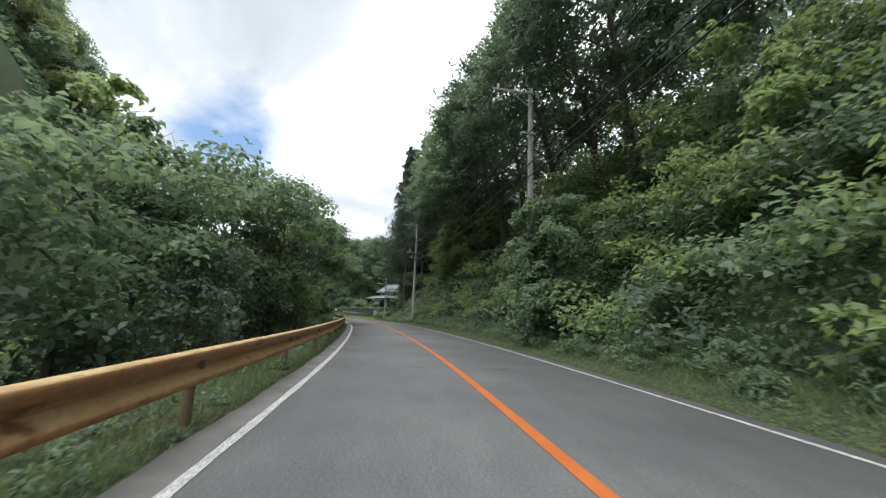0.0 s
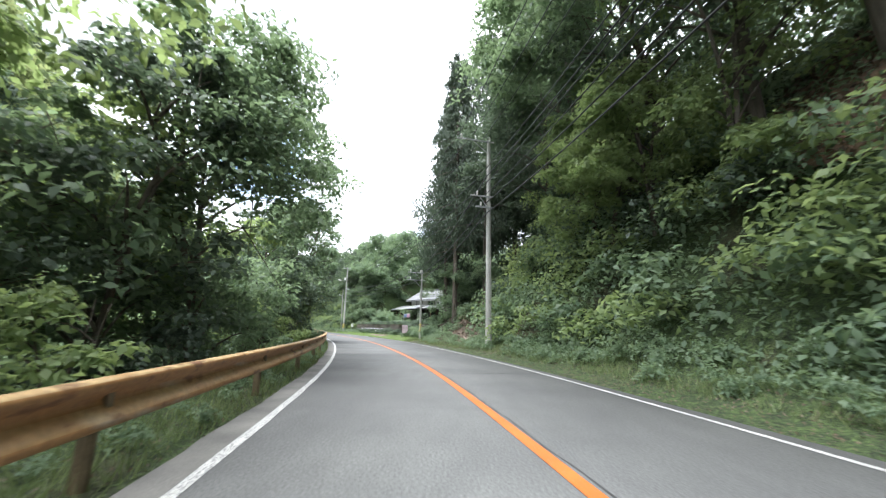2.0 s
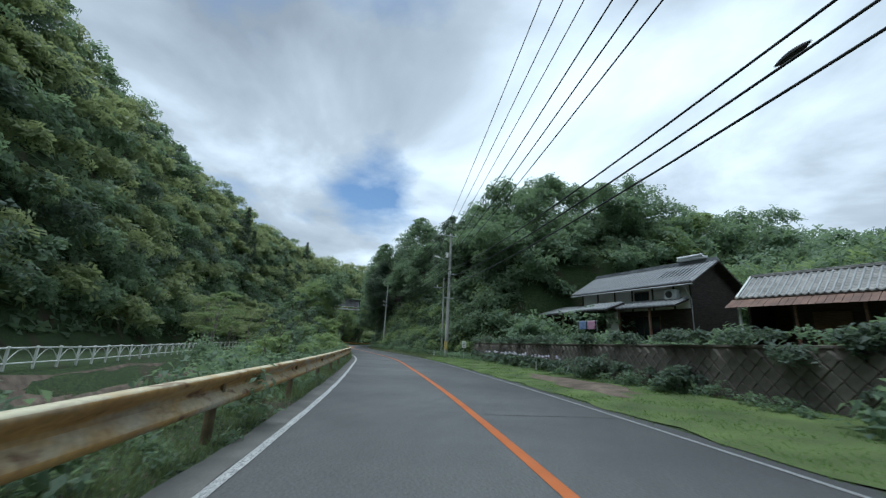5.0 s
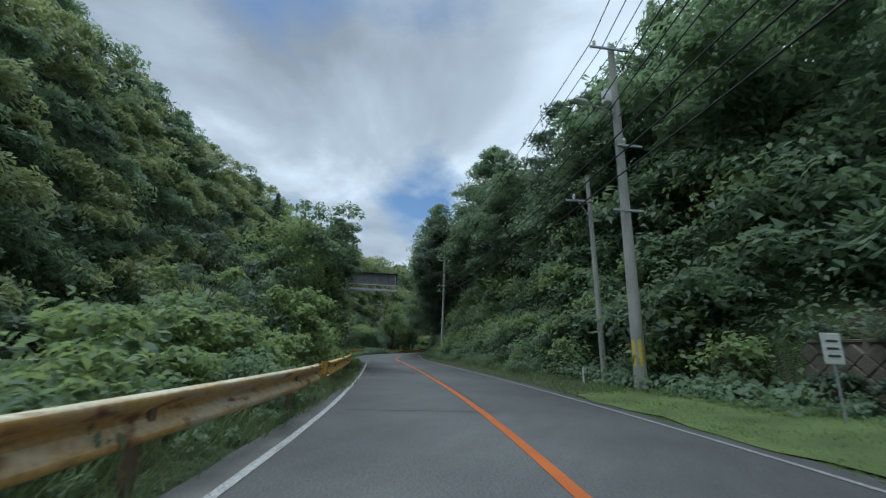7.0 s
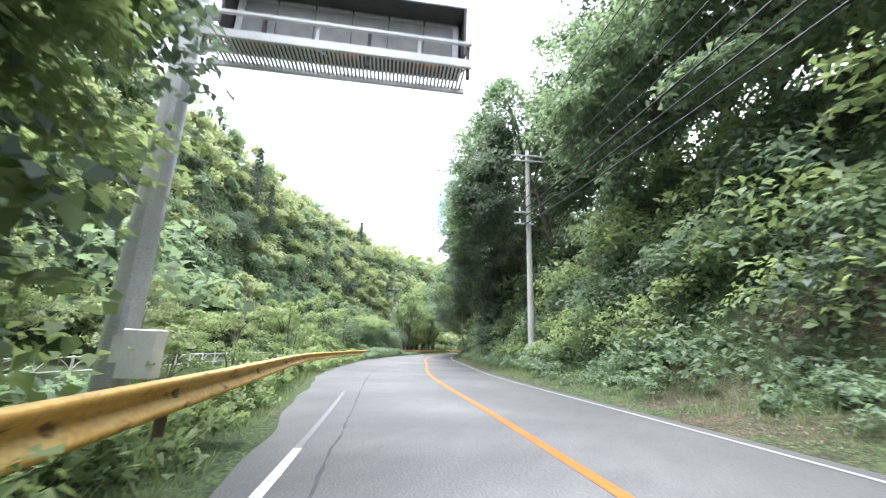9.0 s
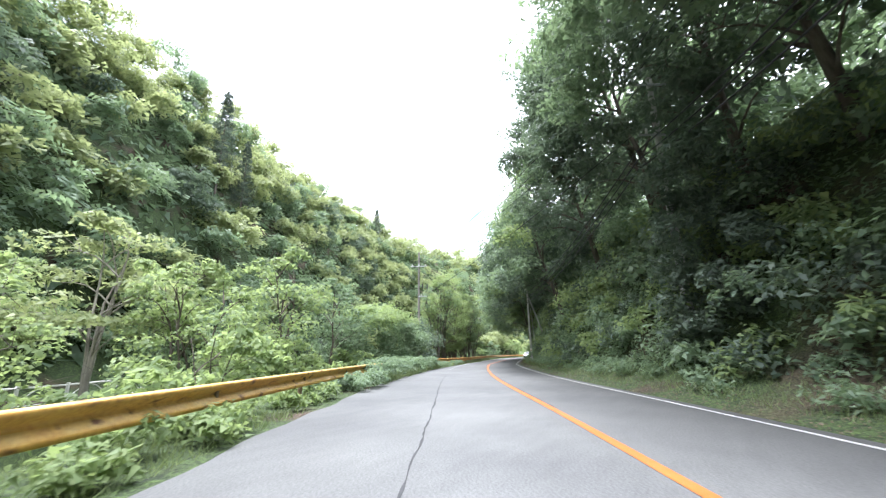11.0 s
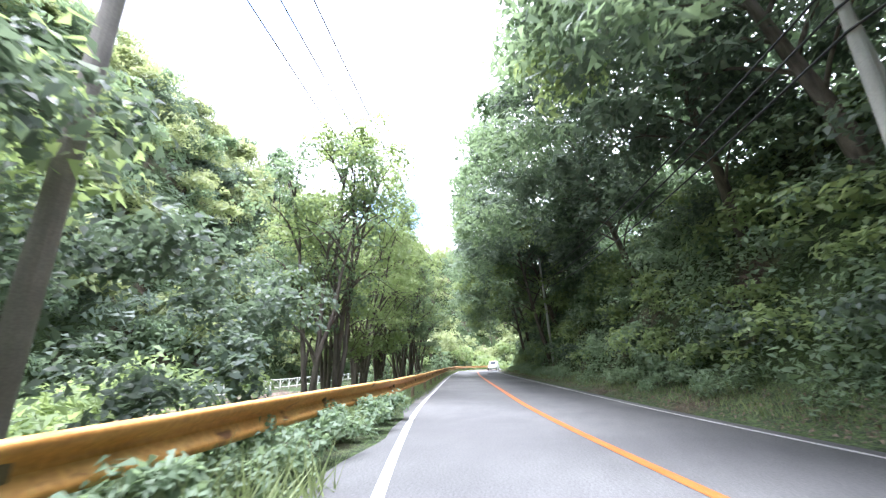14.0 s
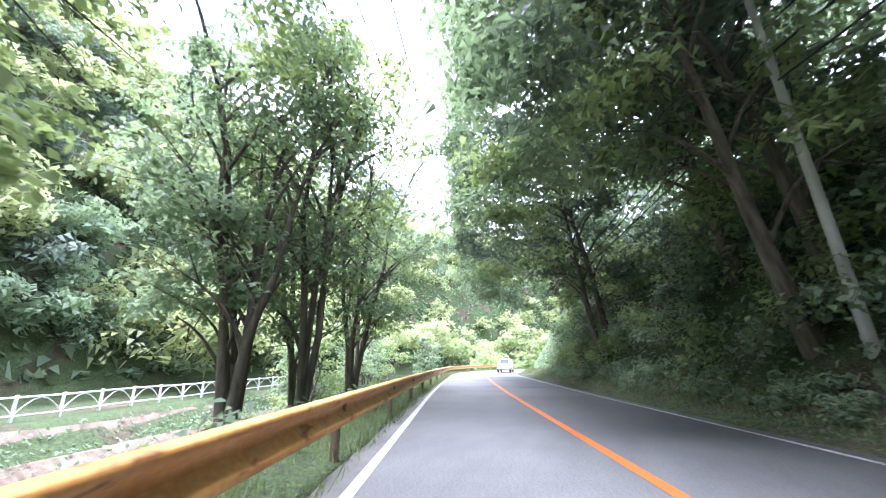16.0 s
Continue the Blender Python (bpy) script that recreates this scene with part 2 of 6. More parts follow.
# ------------------------------------------------------------------ the road's line
ROAD = [
    (5.93, -36.95), (4.55, -25.03), (3.17, -13.11), (1.79, -1.19), (0.39, 10.89),
    (-1.61, 23.10), (-4.19, 35.68), (-7.61, 47.38), (-11.42, 57.90), (-16.06, 68.37),
    (-21.23, 78.59), (-26.79, 88.86), (-33.35, 98.86), (-40.48, 108.96), (-47.81, 119.18),
    (-54.23, 130.11), (-60.51, 140.86), (-66.15, 151.94), (-71.26, 163.19), (-75.09, 173.66),
    (-78.89, 184.40), (-82.86, 195.87), (-86.58, 207.51), (-90.04, 219.21), (-91.17, 231.16),
    (-90.01, 243.10), (-86.59, 254.61), (-81.04, 265.24), (-73.56, 274.63), (-66.08, 284.01),
    (-58.60, 293.39), (-51.12, 302.78), (-43.64, 312.16),
]
S0 = -36.0


def spline(points, per=8):
    p = np.array([2 * np.array(points[0]) - points[1], *points, 2 * np.array(points[-1]) - points[-2]], float)
    out = []
    for i in range(1, len(p) - 2):
        for f in np.arange(per) / per:
            a, b, c, d = p[i - 1 : i + 3]
            out.append(b + f * ((c - a) / 2 + f * ((2 * a - 5 * b + 4 * c - d) / 2 + f * (3 * b - a - 3 * c + d) / 2)))
    return np.array([*out, p[-2]])


LINE = spline(ROAD)
REACH = np.r_[0, np.cumsum(np.linalg.norm(np.diff(LINE, axis=0), axis=1))] + S0
TANGENT = np.gradient(LINE, REACH, axis=0)
TANGENT /= np.linalg.norm(TANGENT, axis=1)[:, None]
S_END = REACH[-1]


def along(s, d):
    """World x, y at s metres along the road's middle and d metres to its right; s and d may be arrays."""
    s, d = np.broadcast_arrays(np.asarray(s, float), np.asarray(d, float))
    x, y = (np.interp(s, REACH, LINE[:, k]) for k in (0, 1))
    tx, ty = (np.interp(s, REACH, TANGENT[:, k]) for k in (0, 1))
    over = np.where(s > S_END, s - S_END, np.where(s < S0, s - S0, 0))
    return x + tx * over + ty * d, y + ty * over - tx * d


def heading(s):
    tx, ty = (float(np.interp(s, REACH, TANGENT[:, k])) for k in (0, 1))
    return math.atan2(-tx, ty)


def place(s, d, z=0.0):
    x, y = along(s, d)
    return Vector((float(x), float(y), z))


def smooth(x, a, b):
    k = np.clip((np.asarray(x, float) - a) / (b - a), 0, 1)
    return k * k * (3 - 2 * k)


def rail_offset(s):
    return np.interp(s, [0, 90, 97, 108, 114, 121, 132, 146, 155, 171, 176, 184, 190, 200, 260], [-3.5, -3.5, -3.35, -3.55, -3.8, -4.4, -5.35, -5.9, -5.85, -5.15, -4.65, -3.5, -3.3, -3.35, -3.2])


def ripple(x, y):
    return 0.5 * np.sin(x * 0.31 + y * 0.17) + 0.35 * np.sin(x * 0.73 - y * 0.51 + 1.3) + 0.25 * np.sin(x * 1.7 + y * 1.31 + 0.4)


def ground_height(s, d):
    """The ground beside the road: verge, stream and the two hillsides."""
    s, d = np.broadcast_arrays(np.asarray(s, float), np.asarray(d, float))
    # left: shoulder, bank down to the stream, far bank with the path, hill
    u = rail_offset(s) - 0.7 - d
    near = np.interp(u, [0, 0.4, 4.6, 6.5], [0, 0, -2.8, -3.8])
    far = np.interp(-d, [0, 16.5, 18.5, 19.3, 26.5, 28, 36, 44, 60, 100, 460], [-3.9, -3.9, -2.1, -1.0, -0.8, 0.7, 19, 30, 37, 40, 42]) * (1 + 0.2 * (d < -27))
    far = far - 0.35 * smooth(s, 172, 196) * smooth(-d, 17, 19.5) * (1 - smooth(-d, 27, 29))
    left = np.maximum(near, far)
    # right: verge and cut slope, open terrace at the house, wooded slope
    op = smooth(s, 55, 63) * (1 - smooth(s, 95, 101))
    v = np.maximum(d - 3.25, 0)
    op = np.maximum(op, smooth(s, 80, 95) * (1 - smooth(s, 104, 109)) * (1 - smooth(v, 3.2, 6.5)))
    cut = np.interp(v, [0, 1.2, 1.9, 5.5, 10, 24, 60, 400], [0, 0.3, 0.6, 6.5, 11.5, 14, 16.5, 19])
    terrace = np.interp(v, [0, 1.2, 3.45, 3.6, 20, 24, 34, 60, 400], [0, 0.12, 0.3, 1.48, 1.9, 2.6, 5.5, 8.5, 10])
    clearing = smooth(s, 46, 52) * (1 - smooth(s, 54, 61))
    cut = cut * (1 - 0.75 * clearing * (1 - smooth(v, 5, 11)))
    right = cut * (1 - op) + terrace * op
    z = np.where(d < 0, left, right)
    rough = smooth(np.abs(d), 4.5, 9) * 0.35 * np.where((d < -18) & (d > -27.5), 0.12, 1)
    x, y = along(s, d)
    return z + ripple(x, y) * rough * np.where(op * (d > 0) > 0.2, 0.15, 1)


# ------------------------------------------------------------------ mesh helpers
def mesh_object(name, verts, faces, mat, parent=None, label="", shade=False):
    me = bpy.data.meshes.new(name)
    verts = np.asarray(verts, np.float32).reshape(-1, 3)
    if isinstance(faces, np.ndarray) and len(faces):
        k = faces.shape[1]
        me.vertices.add(len(verts)); me.loops.add(faces.size); me.polygons.add(len(faces))
        me.vertices.foreach_set("co", verts.ravel())
        me.loops.foreach_set("vertex_index", faces.astype(np.int32).ravel())
        me.polygons.foreach_set("loop_start", np.arange(0, faces.size, k, dtype=np.int32))
        me.polygons.foreach_set("loop_total", np.full(len(faces), k, np.int32))
        me.update(calc_edges=True)
    else:
        me.from_pydata([tuple(map(float, v)) for v in verts], [], [tuple(int(i) for i in f) for f in faces])
    me.materials.append(mat)
    if shade:
        me.polygons.foreach_set("use_smooth", np.ones(len(me.polygons), bool))
    ob = new(name, me)
    if parent:
        ob.parent = parent
    return tagged(ob, label)


def part(name, bm, mat, parent=None, label="", shade=False):
    me = bpy.data.meshes.new(name)
    bm.to_mesh(me)
    bm.free()
    me.materials.append(mat)
    if shade:
        me.polygons.foreach_set("use_smooth", np.ones(len(me.polygons), bool))
    ob = new(name, me)
    if parent:
        ob.parent = parent
    return tagged(ob, label)


def box(bm, cx, cy, cz, sx, sy, sz, turn=None, bevel=0.0):
    """A bevelled box round its centre."""
    m = Matrix.Translation((cx, cy, cz)) @ (turn or Matrix()) @ Matrix.Diagonal((sx, sy, sz, 1))
    r = bmesh.ops.create_cube(bm, size=1, matrix=m)
    if bevel:
        edges = list({e for v in r["verts"] for e in v.link_edges})
        bmesh.ops.bevel(bm, geom=edges, offset=bevel, segments=1, affect="EDGES")
    return bm


def rod(bm, a, b, r0, r1=None, n=8):
    """A tapered round bar from a to b."""
    a, b = Vector(a), Vector(b)
    m = Matrix.Translation((a + b) / 2) @ (b - a).to_track_quat("Z", "Y").to_matrix().to_4x4()
    bmesh.ops.create_cone(bm, cap_ends=True, segments=n, radius1=r0, radius2=r0 if r1 is None else r1, depth=(b - a).length, matrix=m)
    return bm


def empty(name, label, category, group="", at=None, kind=""):
    ob = new(name)
    ob.empty_display_size = 0.2
    if at is not None:
        ob.matrix_basis = at
    return tagged(ob, label, category, group, kind)


def tube(points, radii, n=7):
    """Verts and faces of a tapered tube along points."""
    p = np.asarray(points, float)
    t = np.gradient(p, axis=0)
    t /= np.linalg.norm(t, axis=1)[:, None] + 1e-9
    ref = np.array([1.0, 0, 0]) if abs(t[:, 2]).mean() > 0.6 else np.array([0, 0, 1.0])
    u = np.cross(t, ref); u /= np.linalg.norm(u, axis=1)[:, None]
    w = np.cross(t, u)
    a = np.linspace(0, 2 * np.pi, n, endpoint=False)
    v = p[:, None] + np.asarray(radii, float)[:, None, None] * (np.cos(a)[None, :, None] * u[:, None] + np.sin(a)[None, :, None] * w[:, None])
    k = len(p)
    f = np.array([(i * n + j, i * n + (j + 1) % n, (i + 1) * n + (j + 1) % n, (i + 1) * n + j) for i in range(k - 1) for j in range(n)])
    return v.reshape(-1, 3), f


def joined(pieces):
    vs, fs, k = [], [], 0
    for v, f in pieces:
        vs.append(v); fs.append(f + k); k += len(v)
    return np.concatenate(vs), np.concatenate(fs)


# ------------------------------------------------------------------ foliage
def unit(v):
    return v / (np.linalg.norm(v, axis=1)[:, None] + 1e-9)


def leaf_cards(pos, normal, size, rng, narrow=0.55, droop=0.25, tri=False):
    """One pointed, folded leaf at each place."""
    n = len(pos)
    normal = unit(normal)
    t = unit(np.cross(normal, unit(rng.normal(size=(n, 3)))))
    t = unit(t + np.array([0, 0, -droop]))
    b = unit(np.cross(normal, t))
    size = (size * rng.uniform(0.6, 1.35, n))[:, None]
    w = size * narrow * 0.5
    a, tip = pos - t * size * 0.5, pos + t * size * 0.5 - normal * size * 0.12
    l, r = pos - b * w + normal * size * 0.1, pos + b * w + normal * size * 0.1
    if tri:
        v = np.stack([a - b * w * 0.9, a + b * w * 0.9, tip + b * w * rng.uniform(-0.5, 0.5, n)[:, None]], 1)
        return v.reshape(-1, 3), np.arange(3 * n).reshape(-1, 3)
    return np.stack([a, r, tip, l], 1).reshape(-1, 3), np.arange(4 * n).reshape(-1, 4)


def clumps(centres, radii, count, size, rng, lumps=9, lump=0.45, up=0.5, tri=False, narrow=0.55, droop=0.25, full=-0.35):
    """Leaves on lumpy crowns. centres (N,3), radii (N,3); count leaves on each."""
    centres, radii = np.asarray(centres, float), np.asarray(radii, float)
    n = len(centres)
    u = unit(rng.normal(size=(n * lumps, 3)))
    u[:, 2] = np.where(u[:, 2] < full, -u[:, 2], u[:, 2])
    sub_c = np.repeat(centres, lumps, 0) + u * np.repeat(radii, lumps, 0) * rng.uniform(0.45, 0.8, (n * lumps, 1))
    sub_r = np.repeat(radii, lumps, 0) * lump * rng.uniform(0.7, 1.25, (n * lumps, 1))
    k = max(1, count // lumps)
    w = unit(rng.normal(size=(n * lumps * k, 3)))
    w[:, 2] = np.where(w[:, 2] < -0.3, -w[:, 2], w[:, 2])
    pos = np.repeat(sub_c, k, 0) + w * np.repeat(sub_r, k, 0) * rng.uniform(0.6, 1.08, (len(w), 1))
    return leaf_cards(pos, w + np.array([0, 0, up]) + rng.normal(size=w.shape) * 0.45, np.full(len(w), size), rng, narrow, droop, tri)


def thinned(verts, faces, share):
    """An even share of the leaves, each a little larger, so that the cover stays as close."""
    k = faces.shape[1]
    leaves = verts.reshape(-1, k, 3)
    leaves = leaves[(np.arange(len(leaves)) * 0.618034) % 1.0 < share]
    mid = leaves.mean(1, keepdims=True)
    leaves = mid + (leaves - mid) * share ** -0.42
    return leaves.reshape(-1, 3), np.arange(len(leaves) * k).reshape(-1, k)


def split(verts, faces):
    """Three small leaves on the corners of each large one."""
    k = faces.shape[1]
    leaves = verts.reshape(-1, k, 3)
    mid = leaves.mean(1, keepdims=True)
    small = np.concatenate([mid + (leaves[:, j:j + 1] - mid) * 0.72 + (np.roll(leaves, j, 1) - mid) * 0.6 for j in range(3)])
    return small.reshape(-1, 3), np.arange(len(small) * k).reshape(-1, k)


def stuff(name, verts, faces, mat, label, category):
    return tagged(mesh_object(name, verts, faces, mat, None, label), label, category, "", "stuff")


def tree(name, seed, height, clear, spread, leaf, count, mat, label, bark=None, blobs=10, lean=0.0, trunk=0.14, category="tree", flat=0.75, forks=1, hang=0.25, narrow=0.55, tri=False):
    """A tree at the origin: trunk, limbs to every bough, and a crown of leaves in uneven boughs."""
    rng = np.random.default_rng(seed)
    root = empty(name, label, category)
    pieces, boughs, sizes = [], [], []
    for k in range(forks):
        a0 = rng.uniform(0, 6.28)
        out = (0.12 * height if forks > 1 else 0.0) + lean * height
        h = np.linspace(0, 1, 8)
        sway = np.cumsum(rng.normal(size=(8, 2)) * 0.018 * height, 0) * h[:, None]
        px = np.cos(a0) * out * h**1.3 + sway[:, 0]
        py = np.sin(a0) * out * h**1.3 + sway[:, 1]
        stem = np.stack([px, py, h * height * 0.86 - 0.3 * (h == 0)], 1)
        r = trunk * (1 - 0.85 * h) * (1.35 - 0.35 * np.minimum(1, h * 6)) / (1 if forks == 1 else 1.35)
        pieces.append(tube(stem, np.maximum(r, 0.012)))
        m = max(3, blobs // forks)
        for j in range(m):
            f = clear / height + (1 - clear / height) * (j + rng.uniform(0.1, 0.9)) / m * 0.98
            base = np.array([np.interp(max(0.05, f - 0.16) , h * 0.86, stem[:, q]) for q in range(3)])
            a = rng.uniform(0, 6.28) + j * 2.4
            wide = spread * (0.35 + 0.65 * math.sin(math.pi * min(1, 0.18 + 0.8 * (f - clear / height) / (1 - clear / height)))) 
            c = np.array([base[0] + math.cos(a) * wide * 0.62, base[1] + math.sin(a) * wide * 0.62, f * height - 0.05 * height])
            boughs.append(c)
            rr = wide * rng.uniform(0.42, 0.62)
            sizes.append((rr, rr, rr * flat))
            g = np.linspace(0, 1, 5)[:, None]
            limb = base + (c - base) * g + np.array([0, 0, 0.12 * wide]) * np.sin(g * 3.14)
            pieces.append(tube(limb, trunk * 0.36 * (1 - 0.8 * g[:, 0]), 4))
            for q in range(2):
                e = c + rng.normal(size=3) * rr * 0.6
                pieces.append(tube(np.linspace(limb[3], e, 3), trunk * np.array([0.13, 0.08, 0.03]), 3))
    v, f = joined(pieces)
    mesh_object("trunk", v, f, bark or BARK, root, shade=True)
    v, f = clumps(boughs, sizes, count // len(boughs), leaf, rng, lumps=8, droop=hang, narrow=narrow, full=-0.7, tri=tri, up=0.7)
    mesh_object("crown", v, f, mat, root)
    return root


def conifer(name, seed, height, clear, spread, count, label):
    """A cedar: one straight trunk, short whorls, hanging sprays."""
    rng = np.random.default_rng(seed)
    root = empty(name, label, "tree")
    h = np.linspace(0, 1, 8)
    pieces = [tube(np.stack([0.02 * height * h * rng.normal(), 0.02 * height * h, h * height - 0.3 * (h == 0)], 1), np.maximum(0.24 * (1 - 0.9 * h), 0.02))]
    c, r = [], []
    for j in range(76):
        f = clear + (height - clear) * (j / 75.0)
        a = j * 2.4 + rng.uniform(-0.4, 0.4)
        w = spread * (1 - 0.8 * ((f - clear) / (height - clear)) ** 1.7) * rng.uniform(0.55, 1.1)
        e = np.array([math.cos(a) * w, math.sin(a) * w, f - 0.25 * w])
        pieces.append(tube(np.linspace((0, 0, f), e, 3), (0.045, 0.03, 0.01), 3))
        c.append(e * (0.75, 0.75, 1)); r.append((max(0.5, w * 0.42), max(0.5, w * 0.42), max(0.5, w * 0.34)))
    v, f = joined(pieces)
    mesh_object("trunk", v, f, BARK, root, shade=True)
    v, f = clumps(c, r, count // len(c), 0.31, rng, lumps=5, lump=0.8, narrow=0.4, droop=1.4, full=-0.9, tri=True)
    mesh_object("crown", v, f, LEAF_CONIFER, root)
    return root


def plant(model, s, d, turn, scale=1.0, z=None, tall=1.0, tilt=0.0):
    """A copy of a model set on the ground."""
    zz = float(ground_height(s, d)) - 0.1 if z is None else z
    p = place(s, d, zz)
    return copy_thing(model, Matrix.Translation(p) @ Matrix.Rotation(heading(s) + turn, 4, "Z") @ Matrix.Rotation(tilt, 4, "Y") @ Matrix.Diagonal((scale, scale, scale * tall, 1)))


# ------------------------------------------------------------------ ground and road
def build_ground():
    ss = np.r_[np.arange(-36, 262, 1.6), np.arange(262, S_END, 4)]
    dd = np.r_[-460, -200, -110, np.arange(-76, -30, 4), np.arange(-30, -5, 1.0), np.arange(-5, -3, 0.4), -2.6, 0, 2.6, np.arange(3.2, 7.4, 0.35), np.arange(7.6, 20, 1.0), np.arange(20, 60, 3.5), 90, 200, 460]
    s, d = np.meshgrid(ss, dd, indexing="ij")
    # inside the far bend the sheet stops short of the bend's middle
    d = np.where((s > 236) & (d > 48), 48 + (d - 48) * 0.01, d)
    x, y = along(s, d)
    z = ground_height(s, d) - np.where(np.abs(d) < 2.9, 0.05, 0.012)
    v = np.stack([x, y, z], -1).reshape(-1, 3)
    i, j = np.meshgrid(np.arange(len(ss) - 1), np.arange(len(dd) - 1), indexing="ij")
    a = (i * len(dd) + j).ravel()
    f = np.stack([a, a + len(dd), a + len(dd) + 1, a + 1], 1)
    # the sheet runs on to the horizon under the hills
    k = len(v)
    v = np.concatenate([v, [(-4000, -4000, -9), (4000, -4000, -9), (4000, 4000, -9), (-4000, 4000, -9)]])
    f = np.concatenate([f[:, ::-1], [[k, k + 1, k + 2, k + 3]]])
    g = mesh_object("ground", v, f, SOIL, shade=True)
    return tagged(g, "leaf-littered soil and undergrowth on the valley sides", "ground", "", "structure")


def strip(name, lo, hi, z, mat, ss, label, category, kind="structure", parent=None):
    """A band along the road between the offsets lo(s) and hi(s)."""
    ss = np.asarray(ss, float)
    a, b = (np.array([f(s) if callable(f) else f for s in ss], float) for f in (lo, hi))
    xa, ya = along(ss, a)
    xb, yb = along(ss, b)
    n = len(ss)
    v = np.concatenate([np.stack([xa, ya, np.full(n, z)], 1), np.stack([xb, yb, np.full(n, z)], 1), np.stack([xa, ya, np.full(n, z - 0.12)], 1), np.stack([xb, yb, np.full(n, z - 0.12)], 1)])
    i = np.arange(n - 1)
    f = np.concatenate([np.stack([i, i + n, i + n + 1, i + 1], 1)[:, ::-1], np.stack([i, i + 1, i + 1 + 2 * n, i + 2 * n], 1)[:, ::-1], np.stack([i + n, i + 3 * n, i + 3 * n + 1, i + n + 1], 1)[:, ::-1]]) if z < 0.003 else np.stack([i + n, i, i + 1, i + n + 1], 1)
    if z < 0.003:
        f = np.concatenate([np.stack([i + n, i, i + 1, i + n + 1], 1), f[n - 1 :]])
    ob = mesh_object(name, v, f, mat, parent)
    return tagged(ob, label, category, "", kind)


def soil_patch(name, s, d, a, b, mat, label):
    """A bare patch with a ragged rim, laid on the ground."""
    r = np.random.default_rng(int(s))
    n, k = 40, 7
    ang = np.linspace(0, 2 * np.pi, n, endpoint=False)
    rim = 1 + 0.14 * np.sin(3 * ang + s) + 0.09 * np.sin(7 * ang + 1) + r.normal(size=n) * 0.04
    ss = s + np.outer(np.linspace(0.02, 1, k), np.cos(ang) * a * rim)
    dd = d + np.outer(np.linspace(0.02, 1, k), np.sin(ang) * b * rim)
    x, y = along(ss, dd)
    z = ground_height(ss, dd) + np.linspace(0.09, 0.015, k)[:, None]
    f = np.array([(i * n + j, (i + 1) * n + j, (i + 1) * n + (j + 1) % n, i * n + (j + 1) % n) for i in range(k - 1) for j in range(n)])
    tagged(mesh_object(name, np.stack([x, y, z], -1).reshape(-1, 3), f, mat, shade=True), label, "bare soil", "", "structure")


DIRT = two_scale("bare_dirt", (0.075, 0.055, 0.040), (0.19, 0.145, 0.11), 1.6, 14, 0.95, 0.8, dist=0.05)
RED_DIRT = two_scale("dry_red_earth", (0.12, 0.070, 0.045), (0.29, 0.19, 0.13), 1.4, 12, 0.95, 0.9, dist=0.08)
build_ground()


def turf(s0, s1, d0, d1):
    """A mown sod laid on the verge, with a ragged rim."""
    ss, dd = np.arange(s0, s1, 0.5), np.linspace(0, 1, 9)
    q, f = np.meshgrid(ss, dd, indexing="ij")
    e = d0 + 0.10 * np.sin(q * 1.7) + 0.05 * np.sin(q * 4.1) + (d1 - d0) * f
    x, y = along(q, e)
    z = ground_height(q, e) + 0.012 + 0.012 * np.sin(q * 2.1 + e * 3) * (f > 0) * (f < 1)
    i, j = np.meshgrid(np.arange(len(ss) - 1), np.arange(8), indexing="ij")
    a = (i * 9 + j).ravel()
    g = mesh_object("lawn_turf", np.stack([x, y, z], -1).reshape(-1, 3), np.stack([a, a + 1, a + 10, a + 9], 1)[:, ::-1], SOD, shade=True)
    tagged(g, "short mown green turf between the road and the wall", "lawn", "", "structure")


SOD = two_scale("green_sod", (0.050, 0.074, 0.022), (0.118, 0.160, 0.046), 0.9, 26, 0.95, 0.9, dist=0.03)
turf(62, 101, 3.30, 6.45)
soil_patch("bare_soil", 52.8, 6.6, 3.7, 2.0, DIRT, "trodden dirt clearing under the cedars")
soil_patch("bare_soil", 31.0, 9.2, 4.2, 1.7, RED_DIRT, "bare reddish earth scar on the cut slope")
soil_patch("bare_soil", 84.0, -17.9, 27.0, 1.5, DIRT, "brown bare bank below the white fence")
soil_patch("bare_soil", 208.0, -17.9, 30.0, 1.5, DIRT, "brown bare bank below the white fence")
soil_patch("bare_soil", 77.5, 4.9, 3.6, 0.7, DIRT, "dry bare strip in the verge grass")
SS = np.arange(-36, S_END - 1, 1.0)
rag = lambda s, k: 0.06 * math.sin(s * 0.9 + k) + 0.04 * math.sin(s * 2.3 + 2 * k)
strip("road", lambda s: min(-3.2, float(rail_offset(s)) + 0.8) + rag(s, 1), lambda s: 3.35 + rag(s, 4), 0.0, ASPHALT, np.arange(-36, S_END - 1, 0.5), "worn grey asphalt of a two-lane valley road", "road")
strip("road_marking_centre", lambda s: -0.075, lambda s: 0.075, 0.006, ORANGE_LINE, SS, "orange painted centre line on the asphalt", "road marking")
strip("road_marking_left", lambda s: -2.985 + 0.1 * rag(3 * s, 2), lambda s: -2.88 + 0.1 * rag(4 * s, 5), 0.006, WHITE_LINE, np.arange(-36, 120, 1.0), "white edge line, worn at its rim", "road marking")
strip("road_marking_left", lambda s: -2.98, lambda s: -2.90, 0.006, WHITE_GHOST, np.arange(119.02, 126, 1.0), "almost worn-away white edge line", "road marking")
for a in (168.2, 170.3, 172.2, 174.0, 175.6):
    strip("road_marking_left", lambda s: -2.97, lambda s: -2.88, 0.006, WHITE_FADED, np.arange(a, a + 1.25, 0.4), "worn remnant of the white edge line", "road marking")
